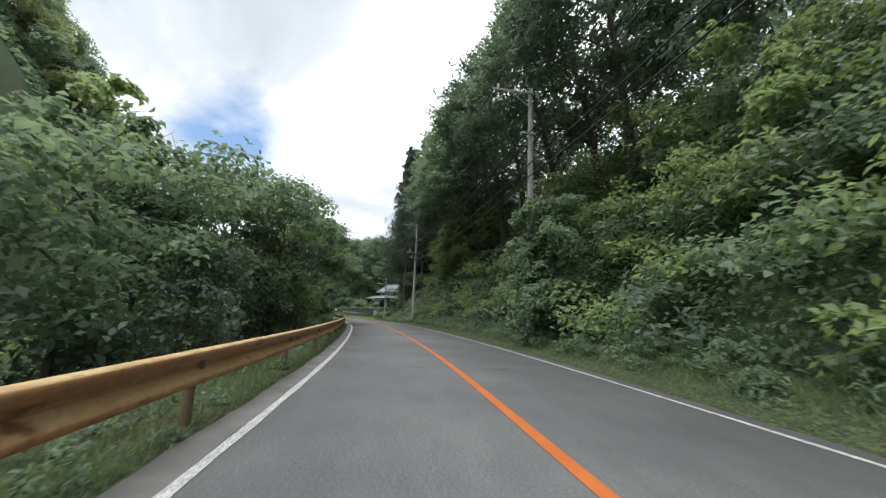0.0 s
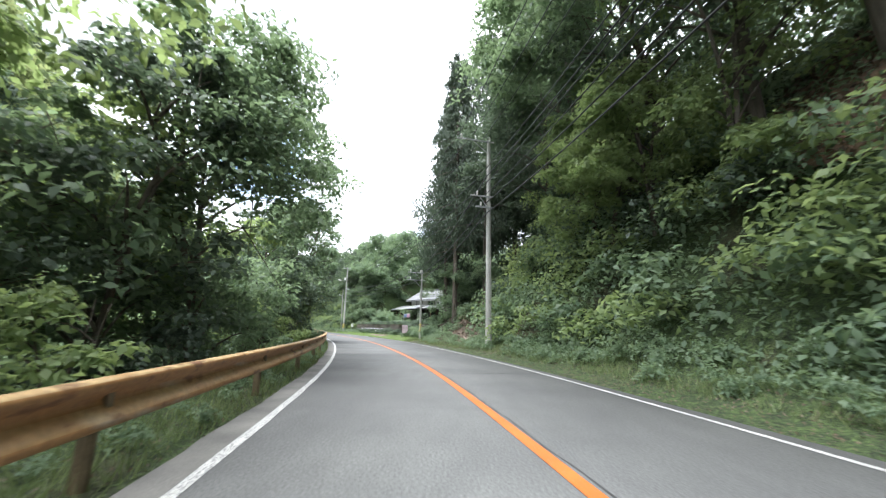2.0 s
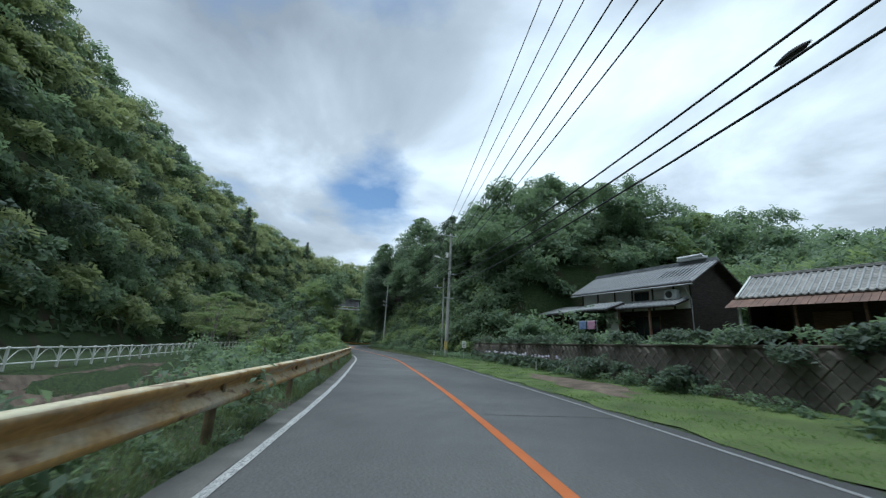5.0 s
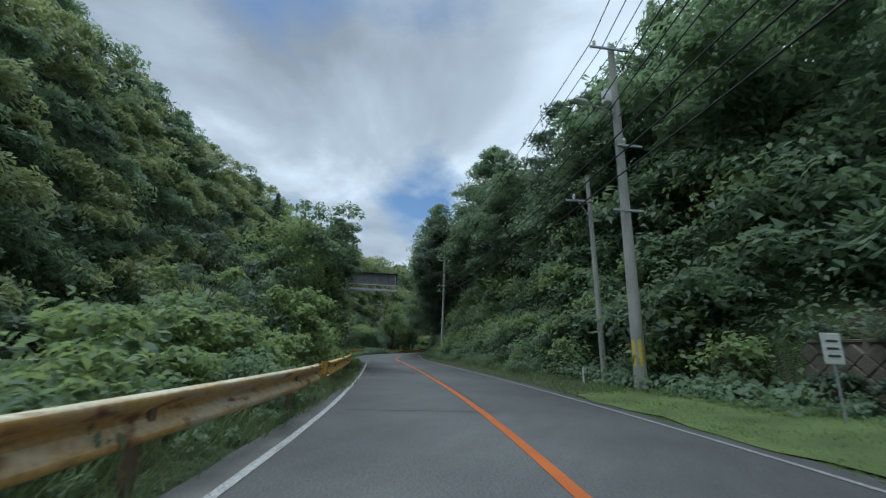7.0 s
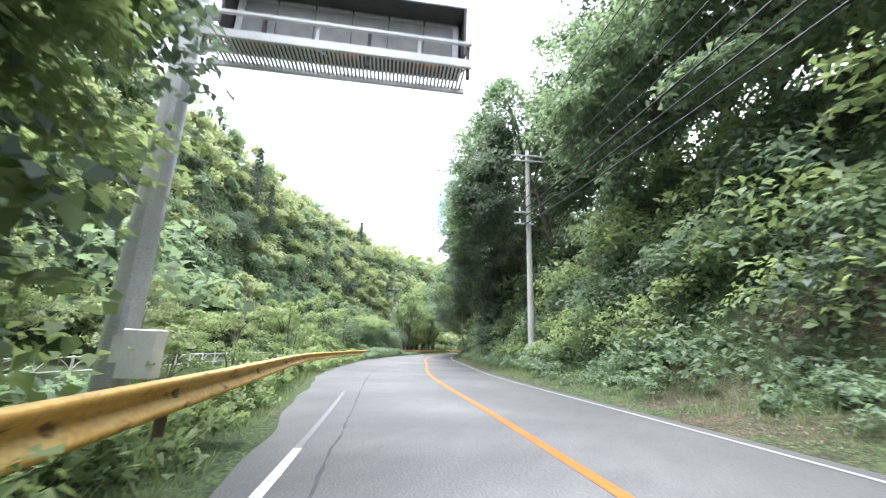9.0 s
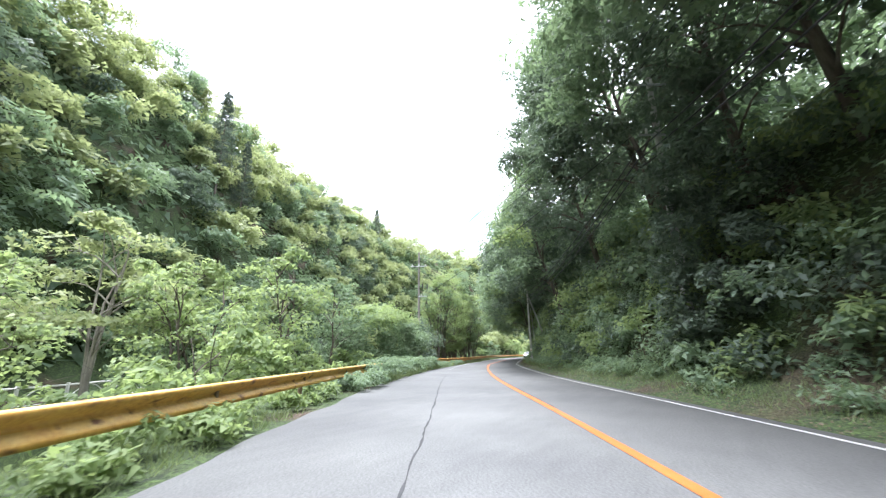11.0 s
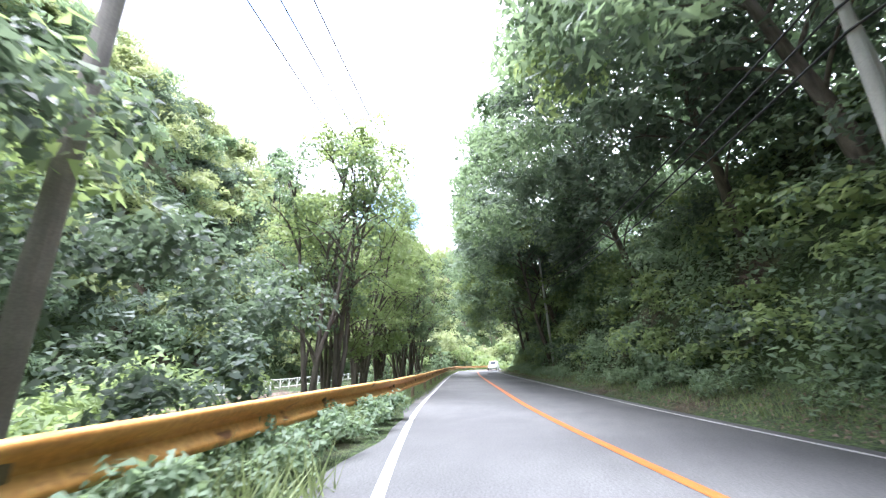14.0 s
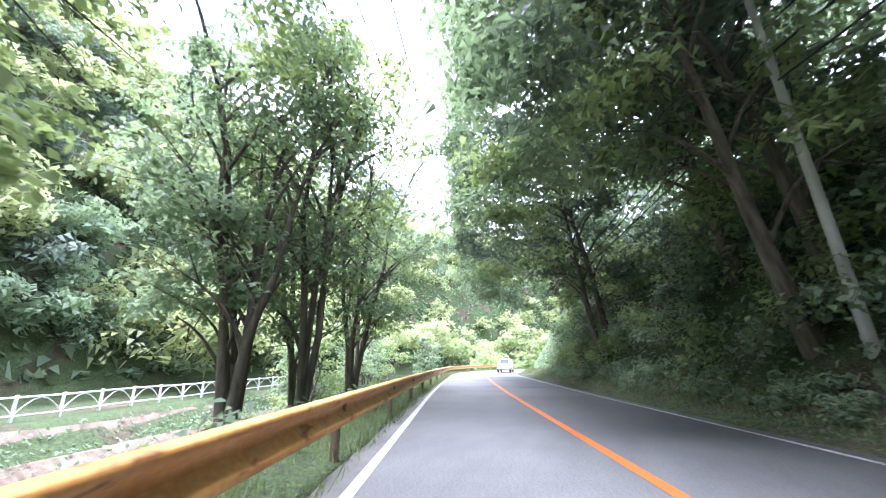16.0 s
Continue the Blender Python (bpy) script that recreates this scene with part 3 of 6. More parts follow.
strip("road_marking_left", lambda s: -2.98, lambda s: -2.86, 0.006, WHITE_LINE, np.arange(177, S_END - 1, 1.0), "white edge line, worn at its rim", "road marking")
strip("road_marking_right", lambda s: 2.88, lambda s: 2.975, 0.006, WHITE_LINE, np.arange(-36, 55, 1.0), "thin white edge line beside the verge", "road marking")
strip("road_marking_right", lambda s: 2.88, lambda s: 2.975, 0.006, WHITE_FADED, np.arange(54, 140, 1.0), "almost worn-away white edge line", "road marking")
strip("road_marking_right", lambda s: 2.88, lambda s: 2.975, 0.006, WHITE_LINE, np.arange(139, S_END - 1, 1.0), "thin white edge line beside the verge", "road marking")


SHOULDER = two_scale("shoulder_concrete", (0.072, 0.071, 0.067), (0.150, 0.145, 0.134), 1.3, 40, 0.9, 0.4)
edge = lambda s, k: 0.018 * math.sin(s * 1.9 + k) + 0.012 * math.sin(s * 5.3 + 2 * k)
strip("road_shoulder", lambda s: -3.32 + edge(s, 1), lambda s: -2.992 + 0.1 * rag(3 * s, 2), 0.004, SHOULDER, np.arange(-36, 99, 0.4), "stained concrete strip along the edge of the asphalt", "road shoulder")
strip("road_shoulder", lambda s: -3.26 + edge(s, 1), lambda s: -2.985, 0.004, SHOULDER, np.arange(186, 262, 0.4), "stained concrete strip along the edge of the asphalt", "road shoulder")


# ------------------------------------------------------------------ guardrails
def rail_beam(root, a, b, mat):
    prof = [(-0.035, 0.742), (-0.02, 0.757), (0.050, 0.753), (0.072, 0.738), (0.073, 0.700), (0.052, 0.672), (-0.020, 0.618), (-0.028, 0.594), (-0.014, 0.565), (0.055, 0.492), (0.072, 0.470), (0.071, 0.432), (0.05, 0.411), (0.0, 0.402), (-0.03, 0.415)]
    ss = np.linspace(a, b, 5)
    v = []
    for s in ss:
        for o, z in prof:
            x, y = along(s, float(rail_offset(s)) + o)
            v.append((x, y, z))
    for s in ss:
        for o, z in prof:
            x, y = along(s, float(rail_offset(s)) + o - 0.006)
            v.append((x, y, z))
    n, k = len(prof), len(ss) * len(prof)
    f = [(i * n + j, i * n + j + 1, (i + 1) * n + j + 1, (i + 1) * n + j) for i in range(4) for j in range(n - 1)]
    f += [tuple(q + k for q in g[::-1]) for g in f]
    mesh_object("beam", v, np.array(f), mat, root)


def rail_post(root, s):
    bm = bmesh.new()
    p = place(s, float(rail_offset(s)) - 0.10)
    rod(bm, (p.x, p.y, -0.6), (p.x, p.y, 0.70), 0.057, n=10)
    q = place(s, float(rail_offset(s)) - 0.04)
    box(bm, q.x, q.y, 0.585, 0.10, 0.07, 0.12, Matrix.Rotation(heading(s), 4, "Z"))
    part("post", bm, POST_STEEL, root, "weathered brown steel post")


def rail_end(root, s, way, mat):
    bm = bmesh.new()
    for k in range(4):
        p = place(s + way * 0.09 * k, float(rail_offset(s)) - 0.012 * k * k)
        box(bm, p.x, p.y, 0.585, 0.02, 0.1, 0.36, Matrix.Rotation(heading(s) + way * 0.16 * k, 4, "Z"))
    part("end_plate", bm, mat, root, "flared end plate")


def guardrail(a, b, mat, label, ends=()):
    root = empty("guardrail", label, "guardrail", "guardrails on the stream side")
    n = max(1, round((b - a) / 4))
    for i in range(n):
        rail_beam(root, a + (b - a) * i / n, a + (b - a) * (i + 1) / n + 0.02, mat)
        rail_post(root, a + (b - a) * (i + 0.5) / n)
    for s, way in ends:
        rail_end(root, s, way, mat)


guardrail(-20, 52.0, RAIL_BROWN, "brown-orange corrugated guardrail, its top edge paled by wear and painted sky light")
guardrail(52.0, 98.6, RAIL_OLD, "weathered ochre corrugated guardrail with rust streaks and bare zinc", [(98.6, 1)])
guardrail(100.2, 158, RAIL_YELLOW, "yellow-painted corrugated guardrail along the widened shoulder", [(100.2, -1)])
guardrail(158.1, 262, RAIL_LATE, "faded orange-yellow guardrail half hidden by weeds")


# ------------------------------------------------------------------ poles and wires
def pole(s, d, height, label, arms=(), r0=0.17, r1=0.10, band=False, z=None, lean=0.0, mat=None):
    base = float(ground_height(s, d)) - 0.3 if z is None else z
    p = place(s, d, base)
    root = empty("utility_pole", label, "utility pole", "utility poles along the road", Matrix.Translation(p) @ Matrix.Rotation(heading(s), 4, "Z") @ Matrix.Rotation(lean, 4, "Y"))
    h = height - base
    bm = bmesh.new()
    rod(bm, (0, 0, 0), (0, 0, h), r0, r1, 14)
    part("shaft", bm, mat or CONCRETE, root, shade=False)
    for zz, x0, x1, pins in arms:
        bm = bmesh.new()
        zc = zz - base
        box(bm, (x0 + x1) / 2, -0.16, zc, abs(x1 - x0), 0.075, 0.075, bevel=0.008)
        if abs(x0) > 1 and abs(x1) < 0.6:
            rod(bm, (x0 * 0.55, -0.16, zc), (0, -0.12, zc - 0.75), 0.022, n=6)
        part("crossarm", bm, STEEL, root, "galvanised crossarm")
        for k in range(pins):
            x = x0 + (x1 - x0) * (k + 0.3) / max(1, pins - 0.4)
            bm = bmesh.new()
            for q, r in ((0.05, 0.03), (0.10, 0.055), (0.15, 0.03), (0.20, 0.055), (0.25, 0.025)):
                rod(bm, (x, -0.16, zc + q - 0.025), (x, -0.16, zc + q + 0.025), r, n=8)
            part("insulator", bm, PORCELAIN, root, "white porcelain insulator")
    if band:
        for k in range(6):
            bm = bmesh.new()
            rod(bm, (0, 0, 0.95), (0, 0, 1.7), r0 * 0.985, r0 * 0.965, 24)
            cut = [f for f in bm.faces if not (k * math.pi / 3 <= (math.atan2(f.calc_center_median().y, f.calc_center_median().x) % (2 * math.pi)) < k * math.pi / 3 + math.pi / 6.2) or abs(f.normal.z) > 0.5]
            bmesh.ops.delete(bm, geom=cut, context="FACES")
            part("warning_stripe", bm, STRIPE_YELLOW if band is True else band, root, "reflective stripe")
    return root, p


PORCELAIN = two_scale("porcelain", (0.66, 0.66, 0.64), (0.82, 0.82, 0.80), 3, 30, 0.25, 0.02)
OLD_POLE = two_scale("old_pole", (0.15, 0.135, 0.12), (0.27, 0.25, 0.225), 1.2, 40, 0.9, 0.3)
RED_INK = two_scale("red_ink", (0.36, 0.06, 0.05), (0.50, 0.11, 0.08), 3, 30, 0.5, 0.02)
STRIPE_YELLOW = two_scale("stripe_yellow", (0.60, 0.44, 0.04), (0.75, 0.56, 0.07), 3, 30, 0.4, 0.05)


def wire(points, sag, radius, label, group="overhead wires"):
    """A cable that hangs from point to point."""
    pts = []
    for a, b in zip(points[:-1], points[1:]):
        a, b = np.array(a), np.array(b)
        for f in np.linspace(0, 1, 14)[: -1 if b is not points[-1] else None]:
            pts.append(a + (b - a) * f - np.array([0, 0, sag * 4 * f * (1 - f)]))
    pts.append(np.array(points[-1]))
    v, f = tube(pts, np.full(len(pts), radius), 5)
    return tagged(mesh_object("overhead_wire", v, f, CABLE, None, label), label, "overhead wire", group)


def at(s, d, z):
    return np.array(place(s, d, z))


pole(-14, 4.7, 11.8, "concrete utility pole with a one-sided crossarm", [(11.6, -1.9, 0.25, 3)])
pole(17.6, 4.75, 11.8, "concrete utility pole with a one-sided crossarm against the slope", [(11.6, -1.9, 0.25, 3), (9.6, -0.5, 0.2, 0)])
pole(46.0, 4.55, 11.6, "concrete utility pole with a one-sided crossarm beside the verge", [(11.4, -1.9, 0.25, 3), (8.2, -1.1, 0.2, 1), (7.6, -0.8, 0.2, 1)])
pole(62.9, 5.2, 6.6, "concrete pole with two crossarms and yellow warning stripes", [(6.3, -1.45, 0.1, 2), (5.6, -1.5, 0.3, 2)], 0.105, 0.08, True)
pole(100.5, 5.4, 11.9, "tall concrete pole with a lamp, crossarm and box", [(11.7, -0.9, 0.6, 3), (7.9, -0.2, 0.7, 1), (5.6, -0.5, 0.5, 0)], 0.19, 0.11, True)
pole(103.0, 5.75, 8.0, "slim concrete pole standing beside the taller one", [(6.9, -1.05, 0.05, 1)], 0.11, 0.075, lean=-0.02)
pole(132.5, 4.8, 11.6, "concrete utility pole with double crossarms in the shrubs", [(11.2, -0.9, 0.9, 3), (10.9, -0.8, 0.8, 0), (8.0, -0.8, 0.2, 1), (7.4, -0.8, 0.2, 1)])
wire([at(150.5, 5.1, 9.2), at(178.4, -6.2, 7.5)], 0.35, 0.02, "black service cable crossing the road")
root, p = pole(178.4, -7.15, 12.1, "brownish utility pole rising out of the bushes by the stream", [(10.5, -0.95, 0.95, 3), (7.2, 0.0, 0.9, 1)], mat=OLD_POLE)
for x in (0.42, 0.95):
    bm = bmesh.new()
    zc = 8.0 - p.z
    rod(bm, (x, -0.16, zc), (x, -0.16, zc + 0.5), 0.06, n=10)
    rod(bm, (x, -0.16, zc + 0.5), (x, -0.16, zc + 0.62), 0.02, n=6)
    rod(bm, (x, -0.16, zc + 0.1), (0.05, -0.1, zc + 0.3), 0.012, n=5)
    part("cutout_fuse", bm, DARK_STEEL, root, "dark cylindrical fuse")
pole(150.5, 5.9, 11.6, "concrete utility pole where the wires cross the road", [(11.2, -0.9, 0.9, 3), (9.0, -0.8, 0.2, 1)])
root, p = pole(178.6, 4.35, 7.6, "slim concrete pole with a slanting brace and striped band", [], 0.12, 0.085)
bm = bmesh.new()
rod(bm, (1.9, 0.75, 1.5), (0.07, 0.05, 6.9 - p.z), 0.085, 0.07, 12)
part("brace", bm, CONCRETE, root, "slanting concrete brace")
bm = bmesh.new()
rod(bm, (0, 0, 0.45), (0, 0, 0.95), 0.127, 0.125, 20)
part("band", bm, DARK_STEEL, root, "black band")
for k in range(6):
    a = k * math.pi / 3
    bm = bmesh.new()
    box(bm, 0.127 * math.cos(a), 0.127 * math.sin(a), 0.70, 0.008, 0.06, 0.48, Matrix.Rotation(a, 4, "Z"))
    part("warning_stripe", bm, PORCELAIN, root, "white stripe")
for zc, w, h in ((1.45, 0.17, 0.34), (3.1, 0.08, 0.20)):
    bm = bmesh.new()
    box(bm, 0, -0.124, zc, w, 0.012, h, bevel=0.004)
    plate = part("notice_plate", bm, PORCELAIN, root, "white notice plate")
    if w > 0.1:
        for q in (0.09, 0.03, -0.05):
            bm = bmesh.new()
            box(bm, 0, -0.132, zc + q, w * 0.7, 0.004, 0.026)
            part("writing_bar", bm, RED_INK, plate, "faded red bar of writing")
pole(206.4, 5.6, 10.0, "slim pale pole under the trees", [], 0.11, 0.08, lean=-0.06)

for k, dx in enumerate((-1.75, -1.0, -0.3)):
    wire([at(-14, 4.7 + dx, 11.85), at(17.6, 4.75 + dx, 11.85), at(46, 4.55 + dx, 11.65), at(100.5, 4.6 + 0.5 * k, 11.95), at(132.5, 4.1 + 0.7 * k, 11.5), at(150.5, 4.5 + 0.7 * k, 11.5), at(178.4, -8.0 + 0.9 * k, 10.75), at(230, -4 + 0.9 * k, 11)], 0.7, 0.017, "thin black high-voltage wire between the poles")
for k, z in enumerate((9.6, 8.1, 7.5)):
    wire([at(-14, 4.6, z), at(17.6, 4.6, z), at(46, 4.4, z - 0.2), at(62.9, 4.6, 6.3 - 0.4 * k), at(100.5, 5.2, 8.2 - 0.7 * k), at(132.5, 4.4, 8.1 - 0.4 * k), at(150.5, 5.0, 8.4 - 0.35 * k), at(178.6, 4.25, 7.2 - 0.5 * k), at(206.4, 5.2, 8.5 - 0.7 * k), at(250, 5.2, 8)], 0.6, 0.026, "black service cable slung along the slope")


for k, z in enumerate((9.0, 8.6, 8.3)):
    wire([at(17.6, 4.3 + 0.15 * k, z + 1.0), at(46, 3.7 + 0.3 * k, z), at(100.5, 4.9 + 0.25 * k, z + 0.7), at(132.5, 4.3 + 0.3 * k, z + 0.2)], 0.8, 0.02, "black wire strung from pole to pole")


def cable_closure(s, z, size):
    """A spindle-shaped splice case in line with the cable."""
    q, w = Vector(at(s, 4.7, z)), (Vector(at(s + 0.3, 4.7, z)) - Vector(at(s - 0.3, 4.7, z)))
    bm = bmesh.new()
    for i in range(7):
        f0, f1 = i / 7 - 0.5, (i + 1) / 7 - 0.5
        rod(bm, q + w * f0, q + w * f1, size * (1 - 3 * f0 * f0), size * (1 - 3 * f1 * f1), 10)
    tagged(part("cable_closure", bm, CABLE), "black splice closure hung on the cable", "cable closure", "splice closures")


cable_closure(66.9, 6.25, 0.10)
cable_closure(69.2, 6.24, 0.075)

# ------------------------------------------------------------------ foliage: hillside woods as stuff
rng = np.random.default_rng(11)


def scatter(s0, s1, d0, d1, n, rng):
    """About n places, evenly spread with jitter; d counts more on the slopes."""
    k = max(1, round(math.sqrt(n * 1.5 * (d1 - d0) / (s1 - s0))))
    m = -(-n // k)
    i, j = np.meshgrid(np.arange(m), np.arange(k), indexing="ij")
    f, g = (i + rng.uniform(0.05, 0.95, i.shape)) / m, (j + rng.uniform(0.05, 0.95, i.shape)) / k
    o = rng.permutation(m * k)[:n]
    return (s0 + (s1 - s0) * f).ravel()[o], (d0 + (d1 - d0) * g).ravel()[o]


def mixed_woods(area, radius, lift, count, leaf, kinds, fine=False):
    """One even cover of crowns, shared out between several kinds of leaf."""
    s, d = scatter(*area, rng)
    pick = rng.choice(len(kinds), len(s), p=[k[0] for k in kinds])
    for q, (_, name, mat, label) in enumerate(kinds):
        w = pick == q
        woods(name, s[w], d[w], radius, rng.uniform(*lift, int(w.sum())), count, leaf, mat, label, fine=fine)


def woods(name, s, d, radius, lift, count, leaf, mat, label, tri=True, flat=0.85, category="woodland", fine=False):
    """Tree crowns massed on the slope."""
    x, y = along(s, d)
    z = ground_height(s, d) + lift
    r = radius * rng.uniform(0.7, 1.3, len(s))
    v, f = clumps(np.stack([x, y, z], 1), np.stack([r, r, r * flat], 1), count, leaf, rng, lumps=12, tri=tri, lump=0.42, up=0.8)
    v, f = split(*thinned(v, f, 0.5)) if fine else thinned(v, f, 0.64 if tri else 0.49)
    return stuff(name, v, f, mat, label, category)


def ground_cover(name, s0, s1, d0, d1, n, size, tall, mat, label, litter=False, tri=True):
    """Loose low leaves that hide the soil of a slope."""
    s, d = rng.uniform(s0, s1, n), rng.uniform(d0, d1, n)
    bare = (not litter) & (s > 48.8) & (s < 56.8) & (d > 4) & (d < 8.2)
    s, d = s[~bare], d[~bare]
    n = len(s)
    x, y = along(s, d)
    p = np.stack([x, y, ground_height(s, d) + rng.uniform(0.02, tall, n)], 1)
    side = np.stack([-(along(s, d + 0.5)[k] - (x, y)[k]) * np.sign(d) for k in (0, 1)] + [np.full(n, 0.8)], 1)
    v, f = leaf_cards(p, side + rng.normal(size=(n, 3)) * 0.4, np.full(n, size), rng, 0.8 if tri else 0.6, 0.3, tri)
    v, f = thinned(v, f, 0.7 if tri else 0.43)
    return stuff(name, v, f, mat, label, "undergrowth")


ground_cover("undergrowth", 52, 340, -47, -27.5, 40000, 0.8, 0.7, LEAF_MID, "undergrowth over the far hillside")
ground_cover("leaf_litter", 48.5, 57.5, 4.6, 9.0, 5200, 0.13, 0.10, LITTER, "brown fallen leaves over the clearing", True)
ground_cover("leaf_litter", 26.5, 35.5, 7.4, 11.0, 5200, 0.16, 0.14, LITTER, "brown fallen leaves and roots on the earth scar", True)
ground_cover("leaf_litter", -4, 62, 3.2, 4.5, 14000, 0.03, 0.03, LITTER, "brown fallen leaves and grit along the verge", True)
ground_cover("leaf_litter", 100, 178, 3.2, 4.4, 14000, 0.032, 0.03, LITTER, "brown fallen leaves and grit along the verge", True)
ground_cover("leaf_litter", -4, 98, -4.3, -3.3, 9000, 0.028, 0.03, LITTER, "brown fallen leaves under the guardrail", True)
ground_cover("leaf_litter", 176, 240, 3.3, 5.0, 12000, 0.05, 0.05, LITTER, "brown fallen leaves on the verge under the trees", True)
ground_cover("undergrowth", 48, 116, 24, 64, 26000, 0.8, 0.8, LEAF_MID, "undergrowth on the ridge behind the houses")
ground_cover("undergrowth", -4, 60, 4.8, 13, 72000, 0.125, 0.45, LEAF_MID, "undergrowth over the cut slope", tri=False)
ground_cover("undergrowth", 96, 175, 5.0, 12, 72000, 0.13, 0.45, LEAF_MID, "undergrowth over the slope under the wood", tri=False)
ground_cover("undergrowth", 175, 262, 5.0, 12, 60000, 0.14, 0.45, LEAF_MID, "undergrowth over the slope under the wood", tri=False)
ground_cover("undergrowth", 176, 262, -19, -4.8, 36000, 0.17, 0.4, LEAF_MID, "weeds over the stream bank")
# left hill across the stream
mixed_woods((58, 255, -46, -27, 580), 2.7, (0.8, 6.5), 340, 0.70, ((0.34, "woodland", LEAF_MID, "dense broadleaf wood on the far hillside"), (0.54, "bamboo_grove", LEAF_BAMBOO, "yellow-green bamboo and trees on the far hillside"), (0.12, "woodland", LEAF_DARK, "dark evergreen trees on the far hillside")), fine=True)
s, d = scatter(58, 250, -31, -26.8, 130, rng)
woods("woodland", s, d, 2.0, rng.uniform(0.5, 4.0, 130), 520, 0.42, LEAF_MID, "trees along the foot of the far hillside", fine=True)
s, d = scatter(58, 112, -13, -4.6, 130, rng)
woods("bank_thicket", s, d, 0.85, rng.uniform(-0.1, 0.5, 130), 420, 0.13, LEAF_MID, "low thicket down to the stream", True, category="thicket")
s, d = scatter(228, 340, -45, -19, 170, rng)
woods("woodland", s, d, 3.8, rng.uniform(2.0, 8.0, 170), 270, 0.92, LEAF_BAMBOO, "sunlit wood far along the hillside", fine=True)
s, d = scatter(185, 345, -78, -44, 130, rng)
woods("woodland", s, d, 4.2, rng.uniform(-0.5, 2.5, 130), 240, 1.0, LEAF_BAMBOO, "wood along the far ridge")
ground_cover("undergrowth", 185, 350, -80, -44, 17000, 1.2, 0.9, LEAF_MID, "undergrowth on the far ridge")
# thicket on the near bank
s, d = scatter(0, 58, -15, -6.5, 90, rng)
woods("bank_thicket", s[s < 24], d[s < 24], 1.9, rng.uniform(0.8, 5.0, int((s < 24).sum())), 1200, 0.16, LEAF_DARK, "dark thicket on the stream bank", False, category="thicket")
woods("bank_thicket", s[s >= 24], d[s >= 24], 1.9, rng.uniform(0.8, 5.0, int((s >= 24).sum())), 1200, 0.16, LEAF_MID, "leafy thicket on the stream bank", False, category="thicket")
s, d = scatter(7, 60, -8.6, -5.6, 60, rng)
lift = rng.uniform(5.2, 7.8, 60) - 2.6 * smooth(s, 30, 42) - 2.4 * (1 - smooth(s, 9, 17))
# from 26 to 44 the lighter leaf paints the crowns as lit
for far, mat in ((s < 26, LEAF_MID), ((s >= 26) & (s < 44), LEAF_LIGHT), (s >= 44, LEAF_MID)):
    woods("bank_trees", s[far], d[far], 1.7, lift[far], 1000, 0.16, mat, "dense overhanging crowns along the stream bank", False, flat=0.55, category="thicket")
s, d = scatter(108, 119, -8.0, -5.7, 32, rng)
woods("bank_thicket", s, d, 1.4, rng.uniform(0.8, 6.6, 32) - ground_height(s, d), 1000, 0.15, LEAF_LIGHT, "tall leafy thicket beside the message sign", False, category="thicket")
s, d = scatter(94, 123, -14, -6, 45, rng)
woods("bank_thicket", s, d, 1.7, rng.uniform(0.8, 3.4, 45), 1000, 0.18, LEAF_MID, "leafy thicket on the stream bank", False, category="thicket")
s, d = scatter(124, 152, -15, -8, 60, rng)
woods("bank_thicket", s, d, 0.9, rng.uniform(0.2, 1.2, 60), 300, 0.22, LEAF_LIGHT, "low light green thicket on the stream bank", category="thicket")
s, d = scatter(167, 186, -9.4, -6.3, 44, rng)
lift = rng.uniform(0.0, 3.6, 44) - ground_height(s, d)
# past 176 the darker leaf paints in the low shade
for far, mat in ((s < 176, LEAF_MID), (s >= 176, LEAF_DARK)):
    woods("bank_thicket", s[far], d[far], 1.4, lift[far], 760, 0.15, mat, "tall green bushes behind the guardrail", False, category="thicket")
s, d = scatter(169, 177, -7.2, -6.2, 14, rng)
woods("bank_thicket", s, d, 1.1, rng.uniform(0.4, 3.0, 14) - ground_height(s, d), 640, 0.14, LEAF_MID, "tall green bushes behind the guardrail", False, category="thicket")
# lighter leaf on the tops, as painted sunlight
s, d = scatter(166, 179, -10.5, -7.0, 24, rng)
woods("bank_thicket", s, d, 1.3, rng.uniform(3.2, 4.4, 24) - ground_height(s, d), 620, 0.19, LEAF_LIGHT, "tops of the bushes by the stream, sunlight put into their leaf colour", category="thicket")
s, d = scatter(152, 190, -17, -9.5, 46, rng)
woods("bank_thicket", s, d, 1.7, rng.uniform(0.6, 3.4, 46), 640, 0.28, LEAF_LIGHT, "light green thicket on the stream bank", category="thicket")
# right cut slope
for mat, n, lab in ((LEAF_MID, 130, "shrubs and vines over the cut slope"), (LEAF_LIGHT, 150, "bright kudzu and saplings on the cut slope"), (LEAF_DARK, 36, "dark shrubs on the cut slope")):
    s, d = scatter(-4, 50, 5.0, 12.5, n, rng)
    ok = ~((s > 27) & (s < 35) & (d > 8.0) & (d < 11.0))
    s, d = s[ok], d[ok]
    woods("hillside_shrubs", s, d, 1.4, rng.uniform(-0.2, 1.0, len(s)), 620, 0.16, mat, lab, False, category="shrubs")
# vines in the lighter leaf, so that they look lit
s, d = scatter(8, 46, 6.2, 8.4, 46, rng)
ok = (s < 24.5) | (s > 33)
s, d = s[ok], d[ok]
woods("hillside_shrubs", s, d, 1.15, rng.uniform(1.2, 5.0, len(s)), 700, 0.14, LEAF_LIGHT, "vines climbing the trees of the cut slope, lit look put into their leaf colour", False, category="shrubs")
s, d = scatter(-8, 58, 11, 27, 100, rng)
